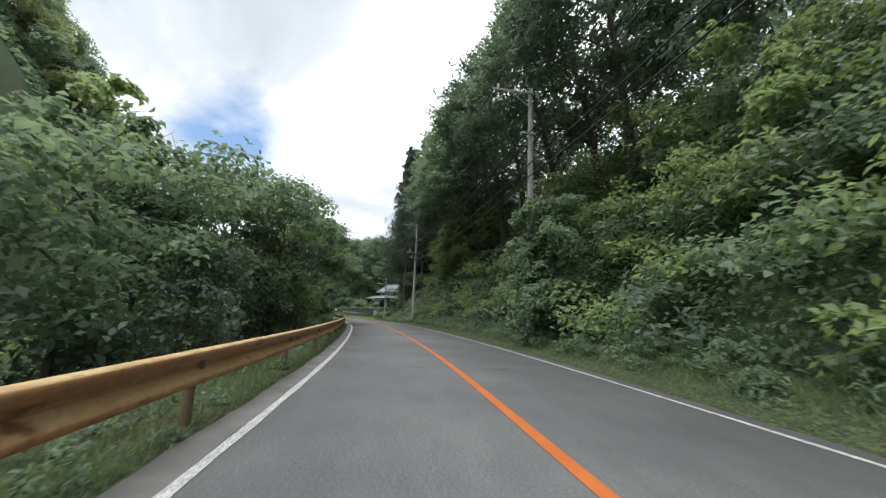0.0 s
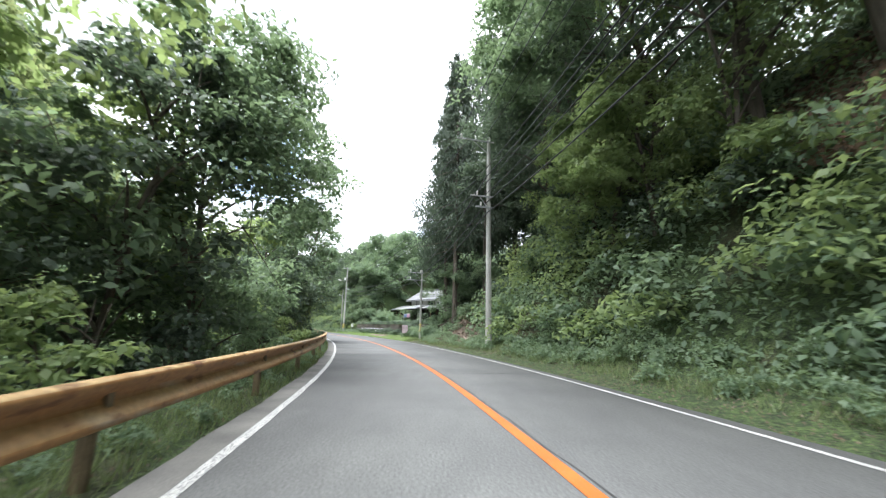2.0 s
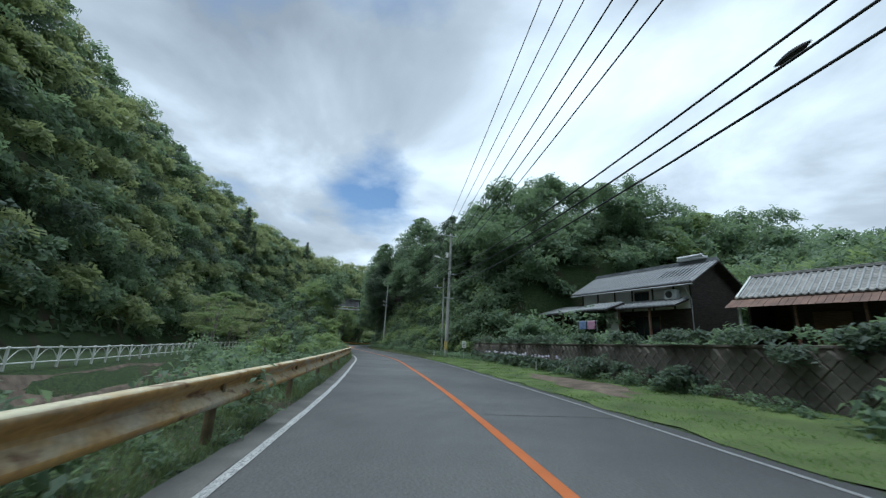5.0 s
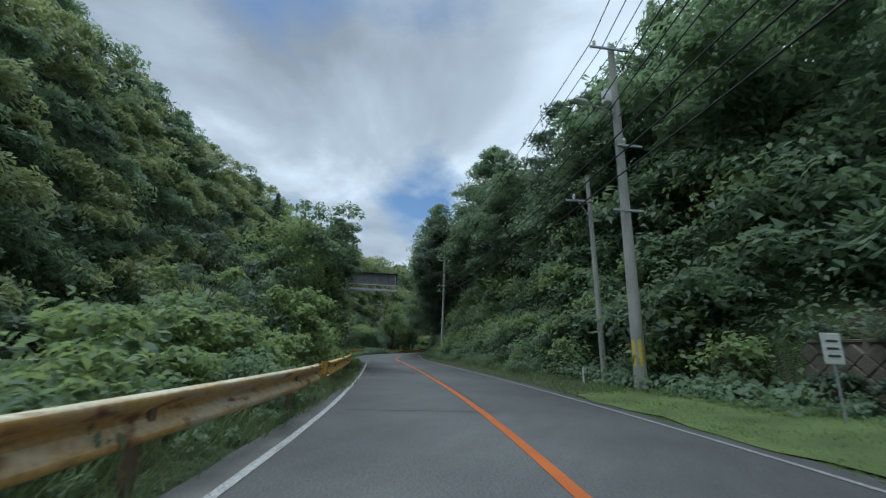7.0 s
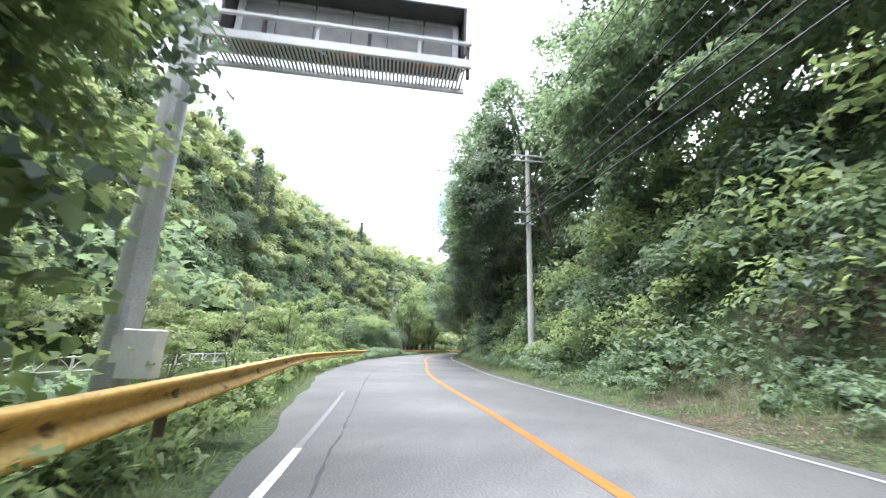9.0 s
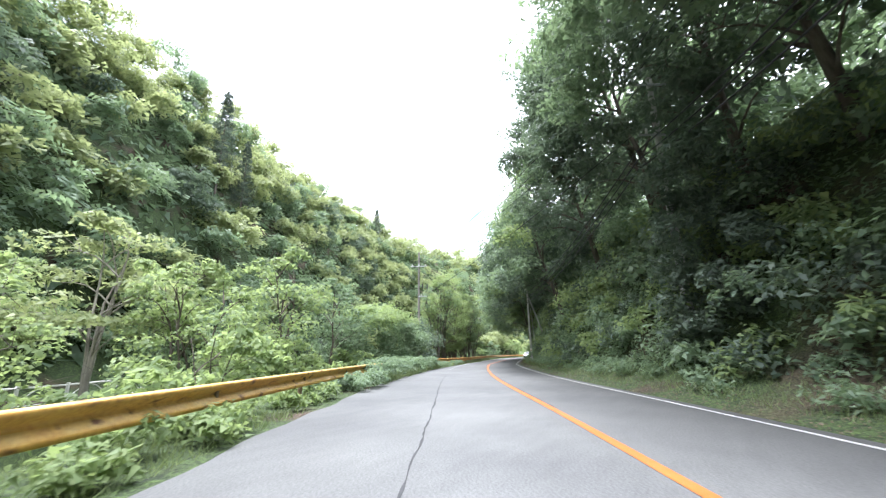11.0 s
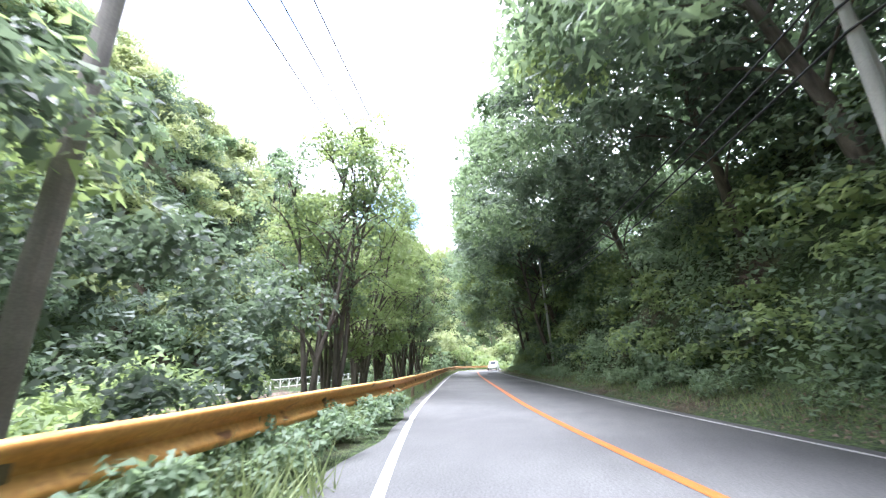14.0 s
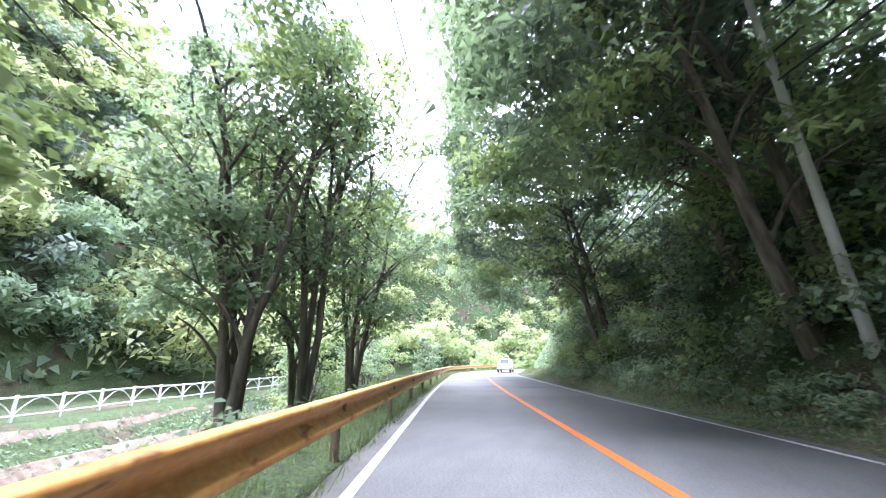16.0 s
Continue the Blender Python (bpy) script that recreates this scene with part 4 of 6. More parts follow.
woods("woodland", s, d, 3.0, rng.uniform(2, 8, 100), 420, 0.5, LEAF_DARK, "dark evergreen trees over the cut slope")
for mat, n in ((LEAF_MID, 45), (LEAF_DARK, 40)):
    s, d = scatter(46, 63, 7.5, 17, n, rng)
    ok = (s < 48.5) | (s > 57) | (d > 9.4)
    s, d = s[ok], d[ok]
    woods("hillside_shrubs", s, d, 1.4, rng.uniform(0.0, 1.6, len(s)), 560, 0.24, mat, "shrubs round the dirt clearing under the cedars", category="shrubs")
s, d = rng.uniform(14.5, 17.5, 30), rng.uniform(4.1, 5.2, 30)
woods("pole_vines", s, d, 0.8, np.linspace(0.2, 5.4, 30), 640, 0.15, LEAF_MID, "vines and saplings grown up round the pole", False, category="shrubs")
s, d = scatter(61.5, 67.5, 9.4, 13.5, 34, rng)
woods("woodland", s, d, 1.5, np.linspace(0.5, 8.5, 34)[rng.permutation(34)], 560, 0.3, LEAF_DARK, "dense dark evergreens beside the shed")
# canopy that leans out over the road, edge by edge
def overhang(s0, s1, edge0, edge1, z0, z1, n, mat, label, r=1.6, count=620, leaf=0.21, back=0.12, side=1):
    """Leafy boughs from the height z0 to z1 whose outer rim keeps to the offset edge along the road."""
    f, g = rng.uniform(0, 1, n), (np.arange(n) + rng.uniform(0, 1, n)) / n
    q, z = s0 + (s1 - s0) * f, z0 + (z1 - z0) * g
    e = edge0 + (edge1 - edge0) * f + side * (r + np.abs(z - (z0 * 0.6 + z1 * 0.4)) * back + rng.uniform(-0.2, 0.9, n))
    return woods("canopy", q, e, r, z - ground_height(q, e), count, leaf, mat, label, side > 0, flat=0.7, category="woodland")


EVERGREEN = "evergreen boughs reaching out over the road"
overhang(13, 31, 2.8, 2.4, 12.5, 18, 34, LEAF_DARK, EVERGREEN)
overhang(31, 45, 1.1, 2.2, 11.5, 18.5, 34, LEAF_MID, EVERGREEN)
overhang(45, 55, 3.6, 4.4, 11, 17, 18, LEAF_DARK, EVERGREEN)
overhang(49, 61, 8.0, 8.6, 9, 18, 34, LEAF_DARK, EVERGREEN)
overhang(104, 119, 6.8, 5.2, 7, 12, 34, LEAF_MID, EVERGREEN, back=0.5)
overhang(117, 128.5, 4.4, 3.2, 8, 14.5, 36, LEAF_MID, EVERGREEN, back=0.4)
overhang(134.8, 141, 1.5, 0.7, 8.5, 15, 26, LEAF_DARK, EVERGREEN, back=0.35)
overhang(138, 150, 0.3, 0.4, 9, 16, 42, LEAF_MID, EVERGREEN, back=0.22)
overhang(150, 161, 1.0, 0.6, 8.5, 18, 30, LEAF_DARK, EVERGREEN, back=0.22)


def curtain(s0, s1, z0, z1, n, mat, label, r=1.5, count=640, leaf=0.20, inset=0.0):
    """Boughs that drape down over the road's edge like a wall, leaning out further along the bend."""
    q, z = scatter(s0, s1, z0, z1, n, rng)
    n = len(q)
    edge = np.interp(q, (158, 165, 172, 185, 195, 205, 215, 232), (0.3, -0.7, -1.2, -1.6, -2.5, -2.9, -3.1, -3.5))
    bend = np.interp(q, (160, 172, 190, 200, 215), (8.5, 9.5, 10.5, 14.5, 18.0))
    foot = np.interp(q, (160, 200, 230), (5.0, 5.6, 8.0))
    size = r * rng.uniform(0.8, 1.15, n)
    d = edge + 0.5 * np.maximum(0, z - bend) + 0.7 * np.maximum(0, foot - z) + size + rng.uniform(-0.1, 0.7, n) + inset
    return woods("canopy", q, d, r, z - ground_height(q, d), count, leaf, mat, label, True, flat=0.8, category="woodland")


DRAPED = "dense boughs hanging like a curtain beside the road"
curtain(160, 232, 4.6, 20, 150, LEAF_MID, DRAPED)
# a few boughs in the lighter leaf, painting the lit rim
curtain(160, 232, 4.6, 20, 26, LEAF_LIGHT, "boughs hanging like a curtain beside the road, sunlight put into their leaf colour")
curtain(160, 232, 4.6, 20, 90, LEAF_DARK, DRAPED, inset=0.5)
# rear wall in the darker leaf: the shaded backing is painted
curtain(163, 232, 7.5, 20, 110, LEAF_DARK, "wall of evergreens behind the hanging boughs, shade put into its leaf colour", r=2.0, count=520, leaf=0.32, inset=6.2)
overhang(14, 33, -3.7, -3.9, 4.4, 7.2, 24, LEAF_MID, "boughs leaning over the guardrail", r=1.1, count=520, leaf=0.15, side=-1)
overhang(34, 41, -3.1, -3.1, 3.8, 8.6, 34, LEAF_MID, "leafy boughs leaning over the guardrail", r=1.0, count=560, leaf=0.125, side=-1)
overhang(54.5, 60.5, -3.9, -3.9, 4.5, 9.2, 13, LEAF_MID, "leafy boughs leaning over the guardrail", r=1.1, count=560, leaf=0.14, side=-1)
overhang(108, 117, -3.9, -4.3, 4.8, 7.4, 14, LEAF_MID, "leafy boughs leaning over the guardrail", r=1.1, leaf=0.15, side=-1)
overhang(188, 226, -4.4, -4.2, 7.0, 12.5, 40, LEAF_LIGHT, "thin-leaved boughs above the guardrail", r=1.2, count=360, leaf=0.14, side=-1)
s, d = rng.uniform(146.8, 150.0, 30), rng.uniform(4.7, 6.4, 30)
woods("pole_vines", s, d, 0.85, np.linspace(0.6, 9.5, 30) - ground_height(s, d), 560, 0.17, LEAF_DARK, "vines and saplings grown up round the pole", category="shrubs")
s, d = rng.uniform(114.6, 117.6, 16), rng.uniform(-6.0, -4.7, 16)
woods("bank_thicket", s, d, 0.85, rng.uniform(1.6, 5.6, 16) - ground_height(s, d), 620, 0.13, LEAF_LIGHT, "light green saplings in front of the sign column", category="thicket")
s, d = scatter(54, 66, 6.6, 9.4, 26, rng)
woods("hillside_shrubs", s, d, 1.2, rng.uniform(2.2, 6.4, 26) - ground_height(s, d), 620, 0.17, LEAF_MID, "leafy understorey hiding the cedar trunks", category="shrubs")
# behind the houses
s, d = scatter(50, 110, 40, 84, 110, rng)
woods("woodland", s, d, 4.0, rng.uniform(0.0, 2.5, 110), 280, 0.85, LEAF_MID, "broadleaf wood over the ridge behind the houses", fine=True)
s, d = scatter(50, 112, 26, 52, 130, rng)
woods("woodland", s, d, 3.0, rng.uniform(0.3, 3.5, 130), 520, 0.55, LEAF_MID, "broadleaf wood behind the houses", fine=True)
s, d = scatter(60, 104, 27, 42, 45, rng)
woods("woodland", s, d, 2.7, rng.uniform(1.0, 3.5, 45), 640, 0.5, LEAF_LIGHT, "fresh green trees behind the houses", fine=True)
# right slope past the houses
for mat, n, lab in ((LEAF_MID, 210, "shrubs and vines at the foot of the wood"), (LEAF_LIGHT, 180, "bright saplings at the foot of the wood"), (LEAF_DARK, 56, "dark shrubs at the foot of the wood")):
    s, d = scatter(98, 235, 6.6, 10, n // 2, rng)
    woods("hillside_shrubs", s, d, 1.7, rng.uniform(-0.2, 1.1, n // 2), 760, 0.19, mat, lab, False, category="shrubs")
    s, d = scatter(98, 230, 4.9, 6.8, n // 2, rng)
    d = np.where(s < 105, d + 1.1, d)
    woods("hillside_shrubs", s, d, 1.15, rng.uniform(-0.2, 0.9, n // 2), 640, 0.14, mat, lab, False, category="shrubs")
mixed_woods((117, 250, 9, 26, 260), 2.9, (1.5, 8), 320, 0.58, ((0.7, "woodland", LEAF_MID, "broadleaf wood on the slope"), (0.3, "woodland", LEAF_DARK, "dark evergreen wood on the slope")))
s, d = scatter(97, 112, 6.6, 10.5, 34, rng)
woods("hillside_shrubs", s, d, 1.35, rng.uniform(0.0, 1.2, 34), 480, 0.21, LEAF_MID, "rounded shrubs on the spur beside the houses", False, category="shrubs")
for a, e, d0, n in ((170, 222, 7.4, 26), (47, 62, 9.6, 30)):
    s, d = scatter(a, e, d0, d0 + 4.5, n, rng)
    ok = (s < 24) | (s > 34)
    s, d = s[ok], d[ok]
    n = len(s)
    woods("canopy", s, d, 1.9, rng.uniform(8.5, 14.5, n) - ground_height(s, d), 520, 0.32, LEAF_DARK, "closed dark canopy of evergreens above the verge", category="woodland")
s, d = scatter(96, 116, 8, 30, 76, rng)
woods("woodland", s, d, 2.6, rng.uniform(1.6, 7.6, 76), 600, 0.46, LEAF_MID, "dark evergreen wood on the spur beside the houses", fine=True)
# far end of the valley
s, d = scatter(268, 335, -22, 60, 150, rng)
s2 = np.where(np.abs(d) < 7, s + 60, s)
woods("woodland", s2, d, 3.8, rng.uniform(1.5, 6, 150), 300, 0.85, LEAF_LIGHT, "sunlit wood at the far bend")


# ------------------------------------------------------------------ grass and weeds as stuff
def blades(name, s0, s1, d0, d1, per, lo, hi, mat, label, wide=0.02):
    r = np.random.default_rng(int(s0 * 7 + s1 + 100 * abs(hi)) % 9973)
    width = (d1(s1) if callable(d1) else d1) - (d0(s1) if callable(d0) else d0)
    n = int((s1 - s0) * abs(width) * per)
    s = r.uniform(s0, s1, n)
    f = r.uniform(0, 1, n)
    a = d0(s) if callable(d0) else d0
    b = d1(s) if callable(d1) else d1
    d = a + (b - a) * f
    # tufts
    keep = np.sin(s * 2.3 + np.sin(d * 3.1) * 2) + np.sin(s * 0.9 - d * 2.7) + r.normal(size=n) * 0.6 > -0.9
    s, d = s[keep], d[keep]
    n = len(s)
    x, y = along(s, d)
    p = np.stack([x, y, ground_height(s, d) - 0.03], 1)
    h = r.uniform(lo, hi, n)[:, None]
    t = unit(np.c_[r.normal(size=(n, 2)) * 0.42, np.ones(n)])
    b = unit(np.cross(t, r.normal(size=(n, 3)))) * wide * r.uniform(0.6, 1.5, n)[:, None]
    v = np.stack([p - b, p + b, p + t * h + unit(r.normal(size=(n, 3)) * (1, 1, 0)) * h * 0.25], 1).reshape(-1, 3)
    return stuff(name, v, np.arange(3 * n).reshape(-1, 3), mat, label, "grass")


blades("verge_grass", -4, 62, 3.75, 5.4, 240, 0.06, 0.36, GRASS, "rough green verge grass and weeds", 0.008)
blades("lawn_grass", 60, 102, 3.45, 6.7, 420, 0.03, 0.10, LAWN, "short bright grass before the stone wall", 0.014)
blades("lawn_grass", 61, 101, 3.14, 3.62, 420, 0.03, 0.09, LAWN, "ragged grass along the edge of the asphalt", 0.012)
blades("verge_grass", 100, 262, 3.7, 5.2, 110, 0.06, 0.36, GRASS, "weeds along the foot of the wood", 0.009)
blades("verge_grass", -2, 100, lambda s: rail_offset(s) - 0.9, lambda s: rail_offset(s) + 0.15, 300, 0.05, 0.28, GRASS, "weeds under the guardrail", 0.007)
blades("verge_grass", 100, 146, lambda s: rail_offset(s) - 0.8, lambda s: rail_offset(s) + 0.6, 200, 0.06, 0.3, GRASS, "weeds under the guardrail", 0.008)
blades("tall_weeds", 154, 178, lambda s: rail_offset(s) - 1.2, lambda s: rail_offset(s) + 1.1, 150, 0.2, 0.7, GRASS, "tall weeds growing over the guardrail", 0.010)
blades("verge_grass", 180, 262, lambda s: rail_offset(s) - 1.2, lambda s: rail_offset(s) + 0.25, 230, 0.05, 0.28, GRASS, "weeds under the guardrail", 0.008)
blades("bank_grass", 56, 100, -12, -4.3, 45, 0.2, 0.8, GRASS, "long grass and weeds on the stream bank", 0.035)
blades("bank_grass", 180, 240, -16, -4.5, 30, 0.2, 0.7, GRASS, "sunlit long grass on the stream bank", 0.035)

blades("tall_grass", 92, 103, lambda s: rail_offset(s) - 3.2, lambda s: rail_offset(s) - 0.35, 150, 0.4, 0.9, GRASS, "long drooping bright grass behind the guardrail", 0.008)
s, d = rng.uniform(150.5, 176, 330), rng.uniform(-0.9, 1.0, 330)
d = d + rail_offset(s)
woods("tall_weeds", s, d, 0.42, rng.uniform(-0.05, 0.65, 330) * (1 - smooth(s, 168, 176)) * (0.25 + 0.75 * smooth(s, 151, 157)) + 0.05, 300, 0.09, LEAF_MID, "broad-leaved weeds grown over the guardrail", True, category="weeds")
s, d = rng.uniform(174, 183, 46), rng.uniform(-0.2, 0.5, 46)
woods("tall_weeds", s, d + rail_offset(s), 0.32, rng.uniform(0.0, 0.3, 46), 260, 0.085, LEAF_MID, "leafy weeds grown up before the yellow guardrail", True, category="weeds")
s, d = rng.uniform(58, 99, 130), rng.uniform(-3.4, -0.3, 130)
d = d + rail_offset(s)
woods("bank_weeds", s, d, 0.6, rng.uniform(0.0, 0.5, 130), 420, 0.085, LEAF_MID, "broad-leaved weeds behind the guardrail", False, category="weeds")
s, d = rng.uniform(49, 57, 30), rng.uniform(5.0, 8.8, 30)
woods("clearing_weeds", s, d, 0.34, rng.uniform(0.0, 0.2, 30), 150, 0.12, LEAF_MID, "weeds scattered over the dirt clearing", category="weeds")
s, d = rng.uniform(2, 58, 230), rng.uniform(4.0, 5.6, 230)
woods("verge_weeds", s, d, 0.42, rng.uniform(-0.1, 0.3, 230) * smooth(d, 3.8, 5), 210, 0.085, LEAF_MID, "low weeds at the foot of the slope", True, category="weeds")
s, d = rng.uniform(-2, 98, 260), rng.uniform(-0.75, 0.1, 260)
woods("verge_weeds", s, d + rail_offset(s), 0.2, rng.uniform(-0.05, 0.08, 260), 120, 0.055, LEAF_MID, "small leafy weeds under the guardrail", True, category="weeds")
s, d = rng.uniform(112, 150, 110), rng.uniform(-0.6, 0.5, 110)
d = d + rail_offset(s)
woods("verge_weeds", s, d, 0.32, rng.uniform(0.0, 0.2, 110), 150, 0.11, LEAF_LIGHT, "broad-leaved weeds under the guardrail", category="weeds")
s, d = rng.uniform(106, 230, 340), rng.uniform(4.0, 5.3, 340)
woods("verge_weeds", s, d, 0.45, rng.uniform(-0.05, 0.3, 340), 190, 0.095, LEAF_MID, "low weeds at the foot of the wood", True, category="weeds")

s, d = rng.uniform(103.5, 113, 60), rng.uniform(-2.6, -0.9, 60)
woods("bank_weeds", s, d + rail_offset(s), 0.7, rng.uniform(0.2, 2.8, 60) - ground_height(s, d + rail_offset(s)), 420, 0.14, LEAF_LIGHT, "broad-leaved kudzu heaped behind the guardrail", False, category="weeds")
s, d = rng.uniform(93, 103, 50), rng.uniform(-3.0, -0.9, 50)
woods("bank_weeds", s, d + rail_offset(s), 0.6, rng.uniform(0.0, 1.3, 50) - ground_height(s, d + rail_offset(s)), 420, 0.11, LEAF_LIGHT, "bright leafy weeds behind the guardrail", False, category="weeds")
s, d = rng.uniform(97, 116, 90), rng.uniform(-3.0, -0.35, 90)
d = d + rail_offset(s)
d = np.where(s < 103, np.minimum(d, rail_offset(s) - 1.25), d)
woods("bank_weeds", s, d, 0.6, rng.uniform(0.0, 0.9, 90), 340, 0.11, LEAF_LIGHT, "lush weeds behind the guardrail", False, category="weeds")
# lighter leaf here stands in for sun on the clearing
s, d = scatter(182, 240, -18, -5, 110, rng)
woods("bank_thicket", s, d, 0.8, rng.uniform(0.0, 0.6, 110), 170, 0.2, LEAF_LIGHT, "low growth on the stream bank, sunlight put into its leaf colour", category="thicket")
s, d = scatter(186, 245, -17, -4.6, 120, rng)
woods("bank_thicket", s, d, 0.7, rng.uniform(0.0, 0.4, 120), 190, 0.17, LEAF_MID, "weedy low growth on the stream bank", category="thicket")

# more boughs, where the wood closes over the road
overhang(120, 162, 6.8, 6.4, 7, 17, 54, LEAF_MID, EVERGREEN, r=1.9, count=480, leaf=0.3, back=0.0)
overhang(133, 142, 5.0, 6.4, 12, 20, 28, LEAF_MID, EVERGREEN, back=0.0)
# inner layer takes the darker leaf to stand in for shade
curtain(170, 232, 8.0, 22, 96, LEAF_DARK, "boughs inside the hanging wood, shade put into their leaf colour", r=1.7, count=520, leaf=0.28, inset=2.6)
overhang(49.5, 52.5, -4.9, -4.9, 5.0, 7.4, 10, LEAF_MID, "leafy boughs leaning over the guardrail", r=1.0, leaf=0.14, side=-1)
overhang(202, 210, -4.8, -4.9, 10, 15.5, 24, LEAF_MID, "thin-leaved boughs above the guardrail", r=1.2, count=420, leaf=0.14, side=-1)
# sunlit cluster painted with the lighter leaf
overhang(55.5, 58.5, -5.0, -5.0, 3.0, 7.6, 16, LEAF_LIGHT, "leafy boughs behind the guardrail, sunlight put into their leaf colour", r=1.1, leaf=0.14, side=-1)
overhang(57, 63.5, 9.6, 10.2, 8, 18, 26, LEAF_DARK, EVERGREEN, r=1.8, count=480, leaf=0.28, back=0.0)
overhang(198, 217, 5.0, 6.0, 8.5, 16, 44, LEAF_DARK, EVERGREEN, r=1.9, count=480, leaf=0.3, back=0.0)
overhang(7, 15, 6.2, 6.2, 9.6, 15, 22, LEAF_DARK, EVERGREEN, back=0.0)
# lighter leaf paints these boughs as lit, under the closed canopy
overhang(37, 41.5, 4.0, 4.4, 5.4, 9.2, 18, LEAF_LIGHT, "boughs over the cut slope, lit look put into their leaf colour", r=1.0, leaf=0.16)
overhang(39, 44, -2.6, -2.9, 4.9, 8.0, 16, LEAF_MID, "leafy boughs leaning over the guardrail", r=0.9, count=560, leaf=0.125, side=-1)
overhang(110, 116, -3.1, -3.6, 5.0, 8.0, 14, LEAF_MID, "leafy boughs leaning over the guardrail", r=0.9, leaf=0.14, side=-1)

s, d = scatter(92, 114, 8.5, 30, 110, rng)
woods("woodland", s, d, 2.1, rng.uniform(-0.3, 1.4, 110), 420, 0.46, LEAF_MID, "low broadleaf growth over the spur beside the houses", fine=True)

# ------------------------------------------------------------------ trees as single things
BROAD = [tree("broadleaf_tree", 21 + k, 10.5, 3.0, 3.0, 0.225, 3100, (LEAF_MID, LEAF_DARK, LEAF_LIGHT, LEAF_MID)[k], "slender broadleaf tree with a full green crown", blobs=14, narrow=0.62, forks=(1, 2, 2, 1)[k]) for k in range(4)]
OVER = [tree("evergreen_tree", 41 + k, 18.0, 5.0, 5.4, 0.34, 7600, (LEAF_DARK, LEAF_MID, LEAF_LIGHT)[k], ("tall dark evergreen tree leaning over the road", "tall dark evergreen tree leaning over the road", "tall light green tree hanging over the road")[k], blobs=18, trunk=0.26, tri=True) for k in range(3)]
PALE = [tree("pale_stemmed_tree", 71 + k, 7.5, 2.2, 3.1, 0.24, 3200, (LEAF_LIGHT, LEAF_BAMBOO)[k], "spreading tree with pale bare stems and flat leafy boughs", BARK_PALE, blobs=12, forks=4, trunk=0.11, flat=0.4, tri=True) for k in range(2)]
STEMS = [tree("many_stemmed_tree", 91 + k, 13.0, 4.6, 2.8, 0.165, 6800, (LEAF_LIGHT, LEAF_MID)[k], "tall tree with several dark stems and thin leaves", blobs=24, forks=3, trunk=0.17, narrow=0.62) for k in range(2)]
BUSH = [tree("bush", 61 + k, 3.2, 0.3, 1.7, 0.17, 1900, (LEAF_MID, LEAF_LIGHT, LEAF_DARK)[k], "rounded leafy green bush on the bank", blobs=8, trunk=0.05, category="bush", forks=3, narrow=0.62) for k in range(3)]
CEDAR = [conifer("cedar_tree", 81 + k, 25, 6.0, 3.3, 13500, "tall dark cedar with a bare lower trunk") for k in range(2)]
FULL = [tree("broadleaf_tree", 131 + k, 12.5, 2.6, 3.3, 0.225, 8000, (LEAF_DARK, LEAF_MID)[k], "tall full-crowned broadleaf tree behind the guardrail", blobs=24, narrow=0.66, trunk=0.17, forks=2) for k in range(2)]
MODELS = FULL + BROAD + OVER + PALE + STEMS + BUSH + CEDAR
tr = np.random.default_rng(5)


def row(models, s0, s1, d0, d1, n, lo=0.8, hi=1.2, group="", tall=1.0, tilt=0.0):
    for i in range(n):
        s = s0 + (s1 - s0) * (i + tr.uniform(0.15, 0.85)) / n
        m = models[int(tr.integers(len(models)))]
        o = plant(m, s, tr.uniform(d0, d1), tr.uniform(-0.5, 0.5) if tilt else tr.uniform(0, 6.28), tr.uniform(lo, hi), tall=tall, tilt=tilt)
        if group:
            o["group"] = group


row(BROAD, 6, 34, -7.8, -6.6, 7, 0.68, 0.8, "trees on the stream bank")
row(BROAD, 36, 53, -7.8, -6.6, 4, 0.6, 0.72, "trees on the stream bank")
row(BROAD, 12, 38, -12, -9, 4, 0.85, 1.0, "trees on the stream bank")
row(BROAD, 40, 56, -12, -9, 3, 0.65, 0.75, "trees on the stream bank")
for k, (a, e, q) in enumerate(((20.5, -6.6, 0.62), (27.0, -6.8, 0.68), (34.6, -6.6, 0.70), (38.0, -6.2, 0.80), (60.0, -6.4, 1.02), (57.2, -6.6, 0.98), (113.5, -6.7, 0.80), (116.3, -6.8, 0.80), (110.5, -7.8, 0.66))):
    plant(FULL[(k + 1) % 2 if a > 100 else k % 2], a, e, 1.1 * k, q)
row(BROAD, 55, 61, -9.0, -7.6, 3, 0.85, 1.0, "trees on the stream bank")
row(BROAD[1:2], 51, 58, -7.6, -6.4, 3, 0.8, 1.0, "trees on the stream bank")
row(BUSH, 2, 60, -5.6, -4.9, 9, 0.5, 0.8, "bushes behind the guardrail")
row(BUSH, 60, 96, -8.5, -5.5, 8, 0.35, 0.55, "bushes behind the guardrail")
row(BROAD[:3], 94, 110, -8.5, -6.8, 4, 0.5, 0.65, "trees on the stream bank")
row((BROAD[0], BROAD[2]), 106, 118, -7.6, -6.2, 6, 0.62, 0.75, "trees on the stream bank")
row(BUSH[1:2], 91, 92, -8.8, -8.4, 1, 1.4, 1.5, "bushes behind the guardrail")
row(BUSH, 109, 118.5, -7.0, -6.3, 4, 1.1, 1.4, "bushes behind the guardrail")
row(BUSH, 103, 118, -6.2, -5.4, 5, 0.45, 0.6, "bushes behind the guardrail")
row(PALE, 126, 158, -24, -16.5, 11, 0.95, 1.35, "pale-stemmed trees by the stream")
